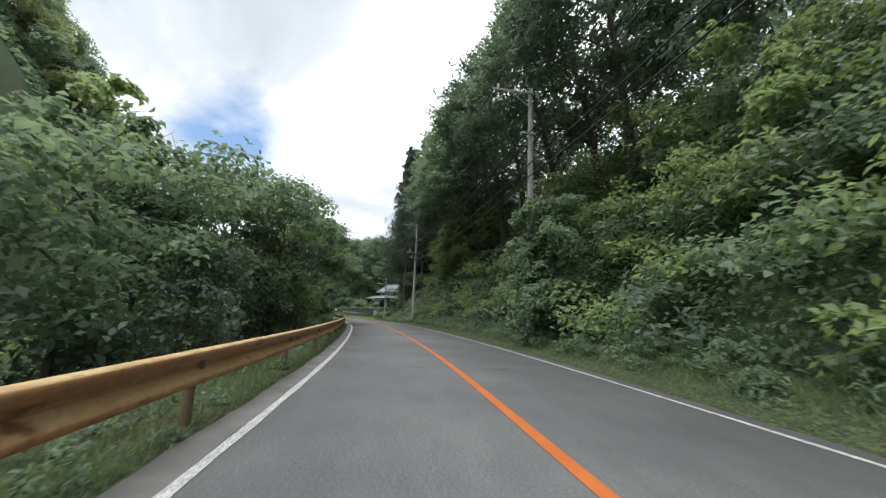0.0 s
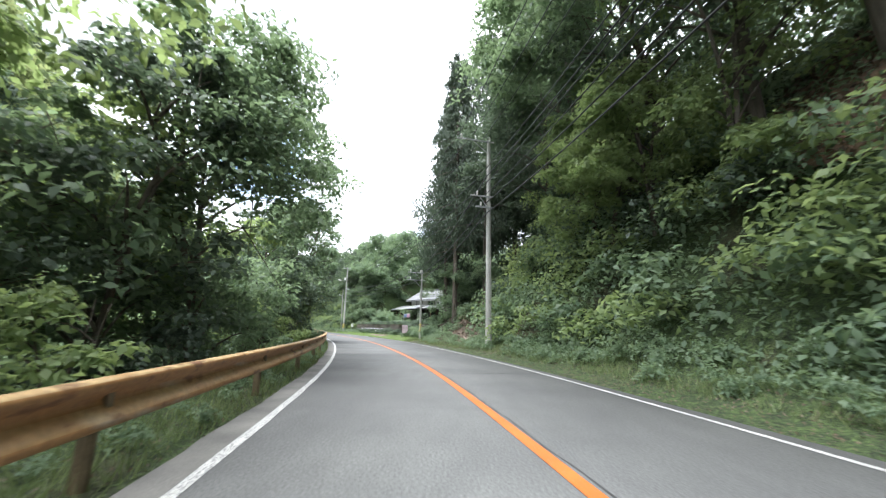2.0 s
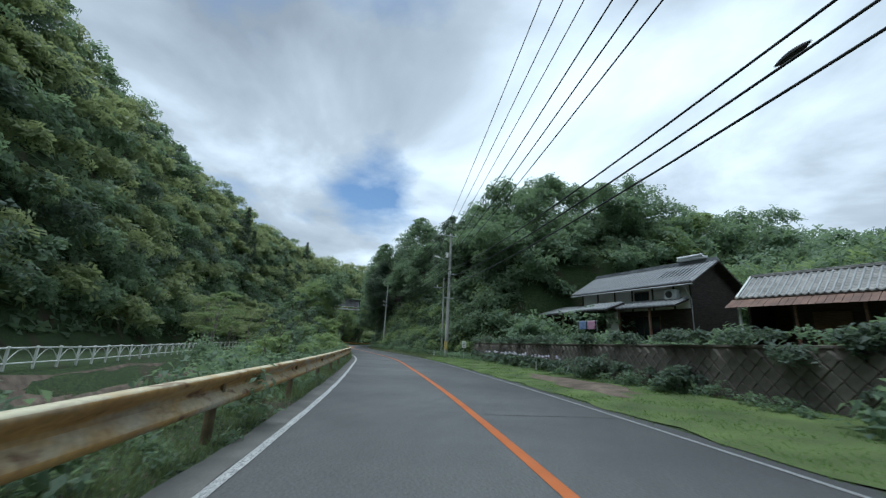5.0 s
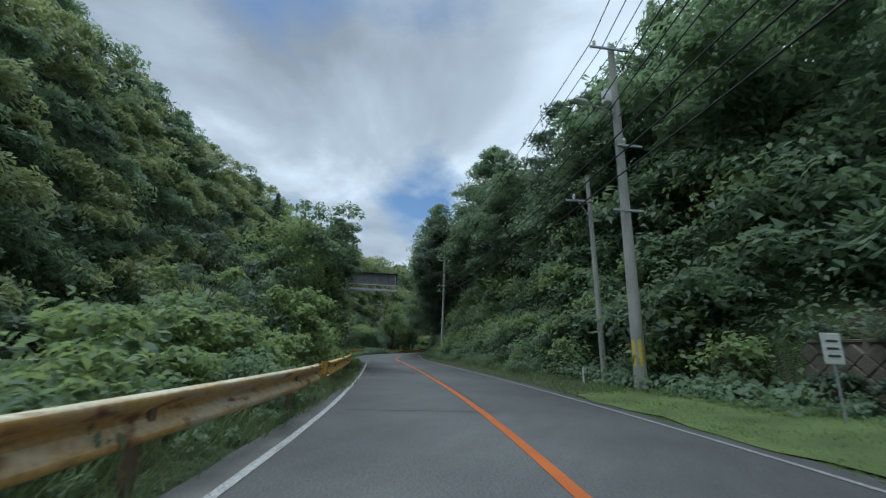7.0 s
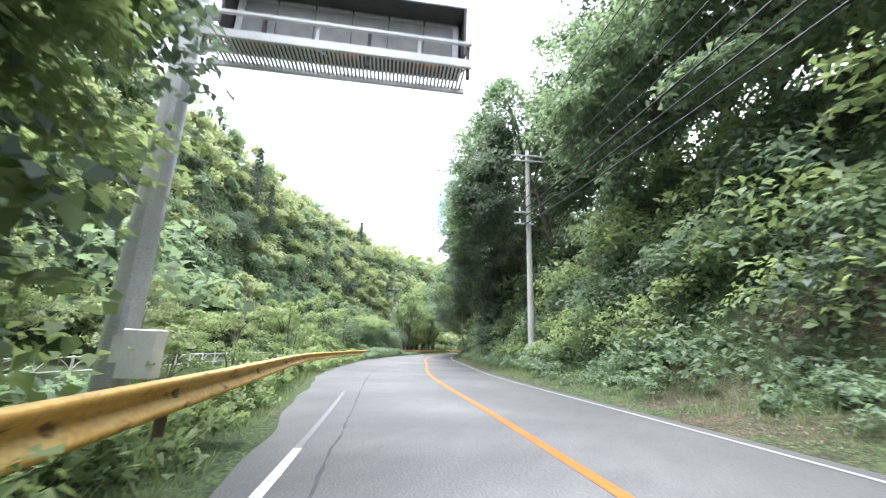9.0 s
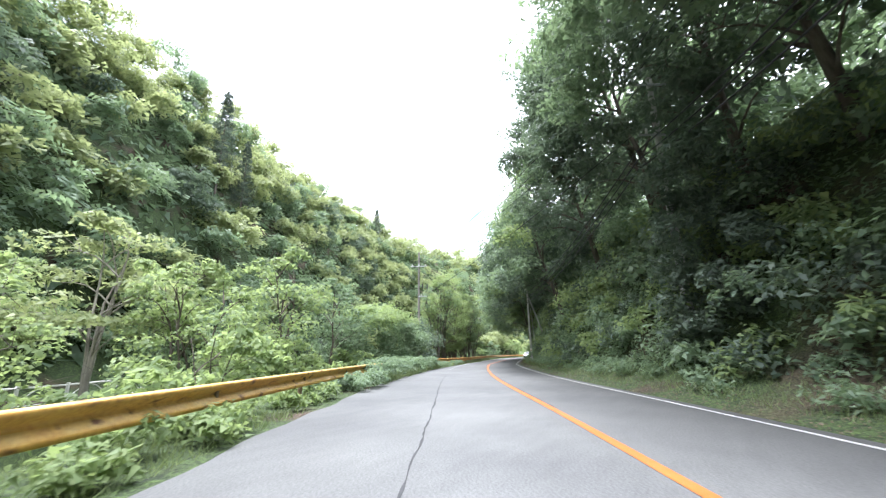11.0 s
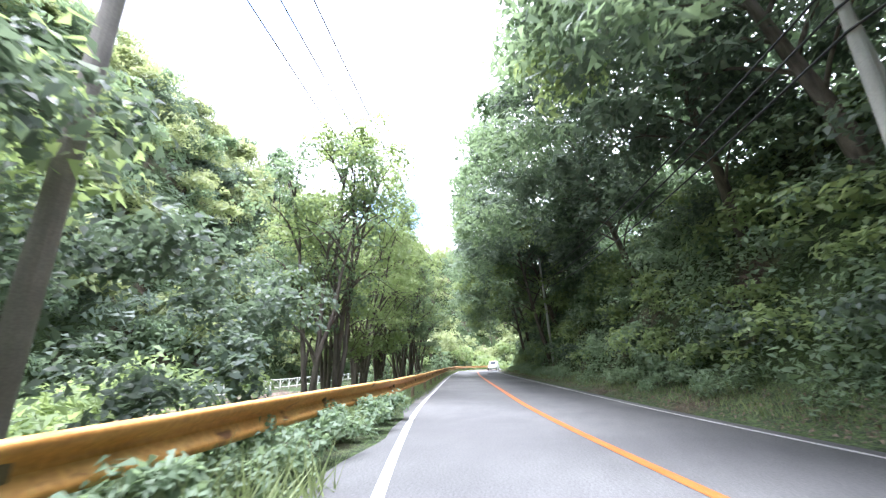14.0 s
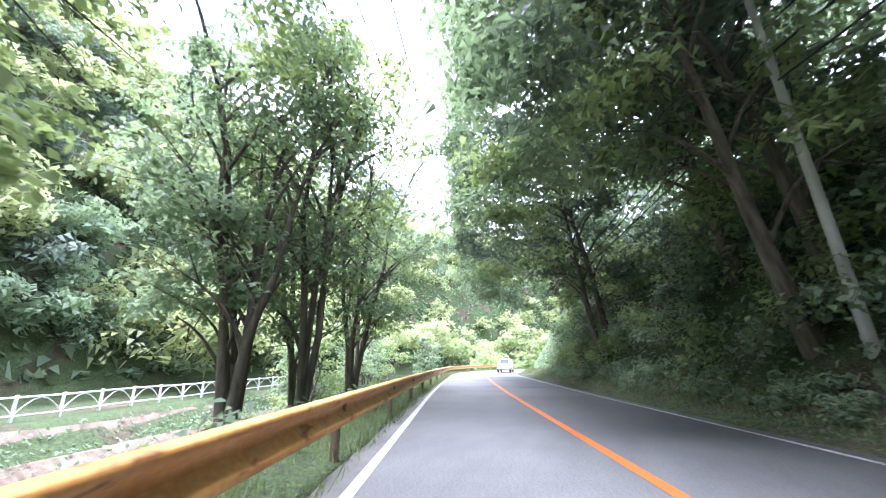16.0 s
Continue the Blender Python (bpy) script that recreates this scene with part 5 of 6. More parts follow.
row(BROAD[2:], 146, 168, -20, -13, 4, 0.7, 0.9, "trees on the stream bank")
row(BUSH[:2], 150, 166, -12, -9.5, 4, 1.2, 1.6, "bushes behind the guardrail")
row(BROAD[2:], 152, 170, -14, -10.5, 7, 0.85, 1.1, "trees on the stream bank")
row(STEMS, 187, 202, -7.9, -6.5, 7, 0.9, 1.1, "trees on the stream bank")
row(STEMS, 206, 219, -7.6, -5.8, 6, 0.95, 1.15, "trees on the stream bank")
row(BROAD[2:], 220, 256, -15, -9, 8, 0.75, 1.0, "trees on the stream bank")
row(OVER[:2], 14, 42, 8.8, 10, 7, 0.82, 0.95, "evergreens over the road", tilt=-0.16)
row(OVER[:2], 38, 52, 9.0, 10.5, 3, 0.75, 0.9, "evergreens over the road", tilt=-0.04)
row(BROAD[2:3], 35, 43, 6.8, 8.2, 4, 0.8, 0.95, "saplings on the cut slope")
for k, (a, e, q) in enumerate(((58.4, 6.8, 0.98), (60.6, 8.0, 1.0), (62.6, 7.6, 0.95), (56.2, 8.6, 1.0), (65.4, 8.8, 0.92))):
    plant(CEDAR[k % 2], a, e, 1.3 * k, q)["group"] = "cedars by the clearing"
row(CEDAR, 48, 58, 11, 13.5, 5, 0.85, 1.05, "cedars by the clearing")
row(CEDAR, 63.5, 67.5, 9.6, 11.8, 3, 0.75, 0.9, "cedars by the clearing")
row(BROAD[1:2], 64.5, 68, 10, 12.2, 2, 0.75, 0.9, "evergreens beside the shed")
row(BROAD[2:3], 63, 66, -7.6, -6.6, 2, 0.6, 0.7, "trees on the stream bank")
row(BUSH[:2], 61, 63.4, -6.9, -6.1, 3, 1.0, 1.2, "bushes behind the guardrail")
for s, d, k in ((181, -36, 0.62), (184, -35, 0.5), (240, -40, 0.6)):
    plant(CEDAR[0], s, d, 1.0, k, tall=1.0)
row(OVER[:2], 106, 124, 9.5, 11.5, 4, 0.5, 0.58, "evergreens over the road", tilt=-0.06)
row(OVER[:2], 120, 136, 9.6, 11, 4, 0.72, 0.85, "evergreens over the road", tilt=-0.08)
row(OVER[:2], 137, 152, 8.2, 9.4, 4, 0.75, 0.88, "evergreens over the road", tilt=-0.22)
row(OVER[:2], 152, 166, 8.0, 9.4, 3, 0.75, 0.9, "evergreens over the road", tilt=-0.24)
row(OVER[:2], 168, 202, 7.0, 8.4, 4, 0.75, 0.92, "evergreens over the road", tilt=-0.22)
row(OVER[:2], 203, 224, 6.0, 7.2, 3, 0.75, 0.9, "evergreens over the road", tilt=-0.22)
row(OVER[2:], 206, 226, 5.4, 6.2, 2, 0.66, 0.8, "evergreens over the road", tilt=-0.3)
row(OVER[1:], 228, 250, 7.5, 9.5, 4, 0.6, 0.75, "evergreens over the road", tilt=-0.05)
for m in MODELS:
    for o in (*m.children_recursive, m):
        bpy.data.objects.remove(o)


# ------------------------------------------------------------------ road surface details
CRACK = two_scale("tar_filled_crack", (0.020, 0.020, 0.021), (0.045, 0.045, 0.046), 3, 60, 0.7, 0.2)


def crack(s, d0, d1, seed, wide=0.03):
    r = np.random.default_rng(seed)
    d = np.arange(d0, d1, 0.12)
    mid = s + np.cumsum(r.normal(size=len(d)) * 0.012)
    w = wide * r.uniform(0.35, 1.1, len(d))
    xa, ya = along(mid - w, d)
    xb, yb = along(mid + w, d)
    n = len(d)
    v = np.concatenate([np.stack([xa, ya, np.full(n, 0.004)], 1), np.stack([xb, yb, np.full(n, 0.004)], 1)])
    i = np.arange(n - 1)
    tagged(mesh_object("road_crack", v, np.stack([i, i + 1, i + n + 1, i + n], 1), CRACK), "dark crack across the worn asphalt", "road crack", "", "structure")


for k, (s, a, b) in enumerate(((13.2, -1.4, 0.0), (10.6, -1.0, 1.6), (20.1, 0.15, 2.85), (37.3, 0.1, 2.85), (71.9, 0.15, 2.85), (97.4, -2.6, 0.4), (109.0, -0.9, 1.8), (154.6, -2.7, -2.15), (154.85, -1.5, -0.7), (163.0, 0.3, 2.7))):
    crack(s, a, b, 300 + k, 0.028 if k in (3, 4) else 0.018)


def seam(s0, s1, d0, wide, seed):
    r = np.random.default_rng(seed)
    s = np.arange(s0, s1, 0.25)
    d = d0 + 0.012 * np.sin(s * 3) + r.normal(size=len(s)) * 0.008
    w = wide * np.clip(r.normal(size=len(s)) * 0.4 + 0.7, 0.1, 1.4)
    xa, ya = along(s, d - w / 2)
    xb, yb = along(s, d + w / 2)
    n = len(s)
    v = np.concatenate([np.stack([xa, ya, np.full(n, 0.0035)], 1), np.stack([xb, yb, np.full(n, 0.0035)], 1)])
    i = np.arange(n - 1)
    tagged(mesh_object("road_seam", v, np.stack([i, i + n, i + n + 1, i + 1], 1)[:, ::-1], CRACK), "open dark joint in the asphalt", "road joint", "", "structure")


seam(18, 62, 0.12, 0.04, 1)
seam(98, 116, 0.12, 0.035, 2)
seam(146, 162, 0.11, 0.04, 3)
seam(117, 160, -2.55, 0.035, 4)
seam(166, 176, -2.72, 0.04, 5)

# ------------------------------------------------------------------ overhead message sign
SCREEN = two_scale("sign_screen", (0.17, 0.17, 0.175), (0.27, 0.27, 0.275), 3, 90, 0.55, 0.6)
SIGN_STEEL = two_scale("sign_steel", (0.40, 0.41, 0.42), (0.56, 0.57, 0.58), 1.2, 40, 0.5, 0.1, 0.3)


def message_sign(s):
    root = empty("message_sign", "overhead electronic message board, switched off, on a cantilever column", "road sign", at=Matrix.Translation(place(s, 0, 0)) @ Matrix.Rotation(heading(s), 4, "Z"))
    x0, x1, z0, z1 = -4.8, -1.08, 5.72, 6.66
    bm = bmesh.new()
    rod(bm, (-5.6, 0.5, -0.6), (-5.6, 0.5, 7.1), 0.21, 0.17, 18)
    rod(bm, (-5.6, 0.5, 7.1), (-5.6, 0.5, 7.16), 0.19, n=18)
    part("column", bm, SIGN_STEEL, root, "grey steel column")
    bm = bmesh.new()
    rod(bm, (-5.45, 0.5, 7.0), (-5.45, 0.5, 7.9), 0.035, n=8)
    rod(bm, (-5.45, 0.5, 7.9), (-5.45, 0.5, 7.98), 0.05, n=8)
    part("antenna", bm, SIGN_STEEL, root)
    for z in (6.5, 5.9):
        bm = bmesh.new()
        rod(bm, (-5.6, 0.5, z), (x1, 0.5, z), 0.085, n=12)
        rod(bm, (-5.42, 0.5, z), (-5.36, 0.5, z), 0.17, n=14)
        part("cantilever_arm", bm, SIGN_STEEL, root)
    bm = bmesh.new()
    box(bm, (x0 + x1) / 2, 0.28, (z0 + z1) / 2, x1 - x0 - 0.04, 0.3, z1 - z0 - 0.06, bevel=0.02)
    part("cabinet", bm, DARK_STEEL, root, "dark cabinet")
    bm = bmesh.new()
    box(bm, (x0 + x1) / 2, 0.0, z1 - 0.02, x1 - x0 + 0.06, 0.5, 0.04, bevel=0.008)
    part("hood", bm, DARK_STEEL, root, "dark visor")
    for x in (x0, x1):
        bm = bmesh.new()
        box(bm, x, 0.0, (z0 + z1) / 2, 0.04, 0.5, z1 - z0, bevel=0.008)
        part("side_plate", bm, DARK_STEEL, root)
    n = 6
    for i in range(n):
        bm = bmesh.new()
        w = (x1 - x0 - 0.12) / n
        box(bm, x0 + 0.06 + w * (i + 0.5), 0.115, (z0 + z1) / 2 - 0.03, w - 0.012, 0.03, z1 - z0 - 0.2, bevel=0.004)
        part("screen_panel", bm, SCREEN, root)
        bm = bmesh.new()
        box(bm, x0 + 0.06 + w * (i + 0.5), 0.11, z1 - 0.09, w - 0.03, 0.03, 0.07, bevel=0.004)
        part("louvre", bm, SIGN_STEEL, root)
    # catwalk under the board
    for y, z, h in ((-0.55, 5.30, 0.14), (-0.55, 5.66, 0.05), (0.1, 5.30, 0.10)):
        bm = bmesh.new()
        box(bm, (x0 + x1) / 2 - 0.1, y, z, x1 - x0 + 0.3, 0.05, h, bevel=0.006)
        part("catwalk_beam", bm, SIGN_STEEL, root)
    for x in (x0 + 0.11, x1 - 0.11):
        bm = bmesh.new()
        box(bm, x, 0.09, (z0 + z1) / 2 - 0.03, 0.1, 0.03, z1 - z0 - 0.16, bevel=0.004)
        part("screen_frame", bm, SIGN_STEEL, root)
    for i in range(62):
        bm = bmesh.new()
        box(bm, x0 + (x1 - x0) * (i + 0.5) / 62, -0.22, 5.33, 0.026, 0.62, 0.02)
        part("grating_bar", bm, SIGN_STEEL, root)
    for i in range(6):
        x = x0 + (x1 - x0) * i / 5
        bm = bmesh.new()
        box(bm, x, -0.5, 5.48, 0.05, 0.04, 0.42)
        rod(bm, (x, -0.5, 5.28), (x, 0.2, 5.75), 0.022, n=6)
        if i in (0, 3, 5):
            box(bm, x, -0.5, 5.18, 0.05, 0.05, 0.2)
        part("catwalk_bracket", bm, DARK_STEEL if i % 2 else SIGN_STEEL, root)
    for i in range(3):
        bm = bmesh.new()
        box(bm, x0 + 0.6 + 1.25 * i, -0.25, 5.47, 0.36, 0.2, 0.15, Matrix.Rotation(0.5, 4, "X"), 0.02)
        part("floodlight", bm, RUSTY, root, "rust-brown floodlight")
    bm = bmesh.new()
    for k in range(7):
        rod(bm, (-5.25, 0.2, 5.3 + 0.25 * k), (-4.95, 0.2, 5.3 + 0.25 * k), 0.014, n=6)
    for x in (-5.25, -4.95):
        rod(bm, (x, 0.2, 5.2), (x, 0.2, 7.0), 0.018, n=6)
    part("ladder", bm, SIGN_STEEL, root)
    bm = bmesh.new()
    box(bm, -5.18, 0.3, 0.95, 0.42, 0.26, 0.62, bevel=0.015)
    part("control_box", bm, PORCELAIN, root, "pale grey control box")
    bm = bmesh.new()
    box(bm, -5.50, 0.285, 1.0, 0.11, 0.008, 0.34)
    part("notice_plate", bm, PORCELAIN, root, "small white plate")


message_sign(119.5)


# ------------------------------------------------------------------ white fence across the stream
FENCE_WHITE = two_scale("fence_paint", (0.60, 0.60, 0.56), (0.78, 0.78, 0.74), 2.5, 40, 0.6, 0.15)


def fence_line(s):
    return np.interp(s, [50, 110, 150, 214, 250], [-19.5, -19.9, -20.3, -21.0, -21.0])


def white_fence(s0, s1):
    root = empty("white_fence", "white railing with arched braces along the path over the stream", "fence")
    n = int((s1 - s0) / 2)
    for i in range(n + 1):
        s = s0 + 2 * i
        d = float(fence_line(s))
        p = place(s, d, float(ground_height(s, d)) - 0.15)
        bm = bmesh.new()
        box(bm, p.x, p.y, p.z + 0.62, 0.11, 0.11, 1.24, Matrix.Rotation(heading(s), 4, "Z"), 0.01)
        part("fence_post", bm, FENCE_WHITE, root)
        if i == n:
            break
        e = float(fence_line(s + 2))
        q = place(s + 2, e, float(ground_height(s + 2, e)) - 0.15)
        bm = bmesh.new()
        for z in (1.14, 0.38):
            rod(bm, p + Vector((0, 0, z)), q + Vector((0, 0, z)), 0.04, n=6)
        way = q - p
        for k in range(6):
            a, b = k / 6, (k + 1) / 6
            za, zb = (0.42 + 0.68 * math.sin(math.pi * t) for t in (a, b))
            rod(bm, p + way * a + Vector((0, 0, za)), p + way * b + Vector((0, 0, zb)), 0.026, n=5)
        part("fence_panel", bm, FENCE_WHITE, root)


white_fence(72, 244)

# ------------------------------------------------------------------ stream
m, n_, l_, b_ = material("stream_water")
b_.inputs["Base Color"].default_value = (0.035, 0.045, 0.030, 1)
b_.inputs["Roughness"].default_value = 0.12
bumped(n_, l_, b_, noise_tex(n_, l_, 2.2, 4), 0.25, 0.05)
tagged(strip("water", lambda s: -16.9, lambda s: -10.4, -3.72, m, np.arange(-30, 300, 2.0), "shallow dark stream between stony banks", "stream"), kind="structure")
STONE = two_scale("river_stone", (0.20, 0.19, 0.17), (0.42, 0.40, 0.37), 1.5, 25, 0.9, 0.4)


def stones():
    r = np.random.default_rng(77)
    pieces = []
    for i in range(160):
        s, d = r.uniform(60, 230), r.uniform(-17, -10)
        p = np.array(place(s, d, -3.75))
        bm = bmesh.new()
        bmesh.ops.create_icosphere(bm, subdivisions=1, radius=1)
        v = np.array([q.co for q in bm.verts]) * r.uniform(0.75, 1.2, (len(bm.verts), 1))
        f = np.array([[q.index for q in g.verts] for g in bm.faces])
        bm.free()
        pieces.append((v * r.uniform(0.15, 0.6) * np.array([1, 0.8, 0.6]) + p, f))
    v, f = joined(pieces)
    stuff("river_stones", v, f, STONE, "grey boulders lying in the stream", "stones")


stones()

# ------------------------------------------------------------------ houses on the terrace
ROOF_TILE = two_scale("grey_roof_tile", (0.095, 0.10, 0.11), (0.23, 0.24, 0.255), 1.2, 12, 0.42, 0.3)
# paler than the pans: sky reflections on the rolls put into the colour
SHEEN_TILE = two_scale("sheen_cover_tile", (0.22, 0.225, 0.23), (0.40, 0.405, 0.41), 1.6, 14, 0.35, 0.2)
OLD_TILE = two_scale("weathered_roof_tile", (0.15, 0.147, 0.138), (0.33, 0.32, 0.30), 1.4, 9, 0.6, 0.4)
DARK_WOOD = two_scale("dark_board", (0.022, 0.017, 0.014), (0.060, 0.046, 0.038), 2.5, 30, 0.85, 0.4, stretch=(1, 1, 6))
BROWN_WOOD = two_scale("brown_board", (0.075, 0.040, 0.024), (0.165, 0.090, 0.055), 2.5, 30, 0.85, 0.4, stretch=(1, 1, 6))
PLASTER = two_scale("white_plaster", (0.56, 0.55, 0.51), (0.74, 0.73, 0.69), 0.9, 30, 0.9, 0.15)
TIN = two_scale("rusty_tin", (0.085, 0.045, 0.032), (0.19, 0.105, 0.070), 1.5, 20, 0.65, 0.25)
SOLAR_WHITE = two_scale("white_metal", (0.62, 0.63, 0.65), (0.80, 0.81, 0.82), 2, 30, 0.35, 0.05)
m, n_, l_, b_ = material("window_glass")
b_.inputs["Base Color"].default_value = (0.02, 0.025, 0.03, 1)
b_.inputs["Roughness"].default_value = 0.06
GLASS = m


def roof_slope(root, name, u0, u1, v0, z0, v1, z1, mat, rows=9, pitch=0.30, label=""):
    """A tiled slope from the eave (v0, z0) to the ridge (v1, z1): slab, then every tile course with its rolls."""
    slab = bmesh.new()
    a = math.atan2(z1 - z0, v1 - v0)
    length = math.hypot(z1 - z0, v1 - v0)
    turn = Matrix.Rotation(a, 4, "X")
    box(slab, (u0 + u1) / 2, (v0 + v1) / 2, (z0 + z1) / 2 - 0.06, u1 - u0, length, 0.08, turn)
    ob = part(name, slab, DARK_WOOD, root, label)
    n = int((u1 - u0) / pitch)
    for i in range(rows):
        f0, f1 = i / rows, (i + 1.1) / rows
        w = (u1 - u0) / (2 * n)
        vs, fs = [], []
        for j in range(2 * n + 1):
            u = u0 + w * j
            lift = 0.085 if j % 2 else 0.0
            for f, up in ((f0, 0.05), (f1, 0.01)):
                vs.append((u, v0 + (v1 - v0) * min(f, 1), z0 + (z1 - z0) * min(f, 1) + lift + up))
            vs.append((u, v0 + (v1 - v0) * f0, z0 + (z1 - z0) * f0 + lift - 0.01))
        for j in range(2 * n):
            k = 3 * j
            fs += [(k, k + 3, k + 4, k + 1), (k + 2, k + 5, k + 3, k)]
        mesh_object("tile_course", vs, np.array(fs), mat, ob)
    # rounded cover tiles, one roll a pitch, sharing one mesh, with painted sky sheen
    g = np.linspace(0, 1, 2 * rows + 1)
    line = np.stack([np.zeros_like(g), v0 + (v1 - v0) * g, z0 + (z1 - z0) * g + 0.085 + 0.012 * (np.arange(len(g)) % 2)], 1)
    v, f = tube(line, np.full(len(g), 0.052), 6)
    first = mesh_object("cover_tile_roll", v, f, SHEEN_TILE, ob, shade=True)
    first.location.x = u0 + 0.15
    for i in range(1, n):
        o = new("cover_tile_roll", first.data)
        o.parent = ob
        o.location.x = u0 + 0.15 + (u1 - u0 - 0.3) * i / (n - 1)
    return ob


def wall_block(root, name, u0, u1, v0, v1, z0, z1, mat, label=""):
    bm = bmesh.new()
    box(bm, (u0 + u1) / 2, (v0 + v1) / 2, (z0 + z1) / 2, abs(u1 - u0), abs(v1 - v0), z1 - z0, bevel=0.006)
    return part(name, bm, mat, root, label)


def gable_wall(root, u, v0, v1, z0, z1, top, mat, thick=0.12):
    vs = [(u, v0, z0), (u, v1, z0), (u, v1, z1), (u, (v0 + v1) / 2, top), (u, v0, z1)]
    vs += [(x + thick, y, z) for x, y, z in vs]
    fs = [(0, 1, 2, 3, 4), (9, 8, 7, 6, 5)] + [(i, i + 5, (i + 1) % 5 + 5, (i + 1) % 5) for i in range(5)]
    mesh_object("gable_wall", vs, fs, mat, root)


def window(root, u0, u1, v, z0, z1, panes=2):
    f = wall_block(root, "window", u0, u1, v - 0.05, v + 0.03, z0, z1, BROWN_WOOD)
    w = (u1 - u0 - 0.06) / panes
    for i in range(panes):
        wall_block(f, "pane", u0 + 0.05 + w * i, u0 + w * (i + 1) + 0.01, v - 0.075, v - 0.045, z0 + 0.05, z1 - 0.05, GLASS)


def main_house():
    at_ = Matrix.Translation((-13.9, 96.9, 0)) @ Matrix.Rotation(math.atan2(-0.72, 0.69), 4, "Z")
    root = empty("house", "old two-storey farmhouse with grey tiled roof and dark boarded gable", "house", at=at_)
    zt = 1.6
    wall_block(root, "front_wall", 0.7, 10.0, 0.75, 0.9, 4.4, 6.05, PLASTER, "white plaster band under the eave")
    wall_block(root, "front_wall", 0.7, 10.0, 0.72, 0.9, zt, 4.4, DARK_WOOD)
    wall_block(root, "back_wall", 0.7, 10.0, 5.6, 5.75, zt, 6.05, DARK_WOOD)
    gable_wall(root, 10.0, 0.7, 5.8, zt, 6.0, 7.75, DARK_WOOD)
    gable_wall(root, 0.6, 0.7, 5.8, zt, 6.0, 7.75, DARK_WOOD)
    for u in (2.3, 4.0, 5.6, 7.3, 8.9):
        wall_block(root, "timber_post", u - 0.06, u + 0.06, 0.70, 0.76, 4.4, 6.0, DARK_WOOD)
    roof_slope(root, "roof", 0, 10.7, 0.0, 6.0, 3.2, 7.85, ROOF_TILE, 10)
    roof_slope(root, "roof", 0, 10.7, 6.4, 6.0, 3.2, 7.85, ROOF_TILE, 10)
    bm = bmesh.new()
    for k in range(3):
        box(bm, 5.35, 3.2, 7.9 + 0.09 * k, 10.7 - 0.1 * k, 0.42 - 0.08 * k, 0.08, bevel=0.01)
    part("ridge", bm, ROOF_TILE, root)
    bm = bmesh.new()
    box(bm, 9.0, 3.0, 8.22, 2.0, 0.5, 0.16, Matrix.Rotation(0.12, 4, "X"), 0.03)
    rod(bm, (8.1, 2.75, 8.36), (9.9, 2.75, 8.36), 0.09, n=10)
    part("water_heater", bm, SOLAR_WHITE, root, "white solar water heater")
    bm = bmesh.new()
    box(bm, 8.6, 1.7, 7.05, 2.2, 1.3, 0.06, Matrix.Rotation(math.atan2(1.85, 3.2), 4, "X"), 0.01)
    part("solar_panel", bm, GLASS, root, "dark glass collector panel")
    # lower roofs and porch
    roof_slope(root, "lower_roof", -2.4, 2.6, -1.9, 4.25, 0.75, 5.05, ROOF_TILE, 7)
    roof_slope(root, "lower_roof", 5.2, 9.9, -0.9, 4.45, 0.75, 5.05, ROOF_TILE, 5)
    roof_slope(root, "porch_roof", 2.4, 5.4, -2.0, 4.35, -0.1, 5.0, ROOF_TILE, 6)
    roof_slope(root, "porch_roof", 2.4, 5.4, 1.0, 4.6, -0.1, 5.0, ROOF_TILE, 3)
    wall_block(root, "porch_wall", 2.6, 4.2, -0.6, -0.45, zt, 4.3, DARK_WOOD)
    wall_block(root, "porch_wall", 4.2, 5.3, -0.6, -0.45, zt, 4.3, PLASTER, "white plaster porch wall")
    wall_block(root, "wing_wall", -2.0, 0.7, -0.7, -0.55, zt, 4.2, DARK_WOOD)
    for u in (-2.0, -0.9, 0.4):
        wall_block(root, "porch_post", u, u + 0.12, -1.5, -1.38, zt, 4.25, BROWN_WOOD)
    window(root, -1.7, 0.4, -0.72, 2.3, 3.9, 3)
    window(root, 5.8, 7.8, 0.70, 2.3, 4.0, 3)
    window(root, 5.8, 7.0, 0.74, 5.1, 5.8, 2)
    # eave boards, gutter, rafters' ends and a leaning pole by the gable
    for v, z in ((0.02, 5.93), (6.38, 5.93)):
        wall_block(root, "eave_board", 0.0, 10.7, v - 0.03, v + 0.03, z - 0.08, z + 0.06, DARK_WOOD)
    bm = bmesh.new()
    rod(bm, (0.0, -0.06, 5.9), (10.7, -0.06, 5.86), 0.05, n=8)
    rod(bm, (10.1, -0.06, 5.86), (10.1, 0.66, 5.0), 0.03, n=8)
    rod(bm, (10.1, 0.66, 5.0), (10.1, 0.66, 1.6), 0.03, n=8)
    part("gutter", bm, STEEL, root, "grey rain gutter and downpipe")
    wall_block(root, "barge_board", 10.62, 10.7, 0.1, 0.22, 5.85, 6.05, DARK_WOOD)
    for u in (5.4, 7.9):
        wall_block(root, "porch_post", u, u + 0.13, -0.72, -0.59, zt, 4.4, BROWN_WOOD)
    wall_block(root, "porch_panel", -1.95, -1.35, -1.42, -1.36, zt, 3.3, PLASTER, "pale wall panel beside the porch")
    # air conditioner on a bracket
    ac = wall_block(root, "air_conditioner", 8.5, 9.35, 0.3, 0.68, 5.05, 5.7, SOLAR_WHITE, "white outdoor air-conditioner unit")
    bm = bmesh.new()
    rod(bm, (8.82, 0.30, 5.37), (8.82, 0.27, 5.37), 0.24, n=20)
    part("fan_grille", bm, DARK_STEEL, ac)
    bm = bmesh.new()
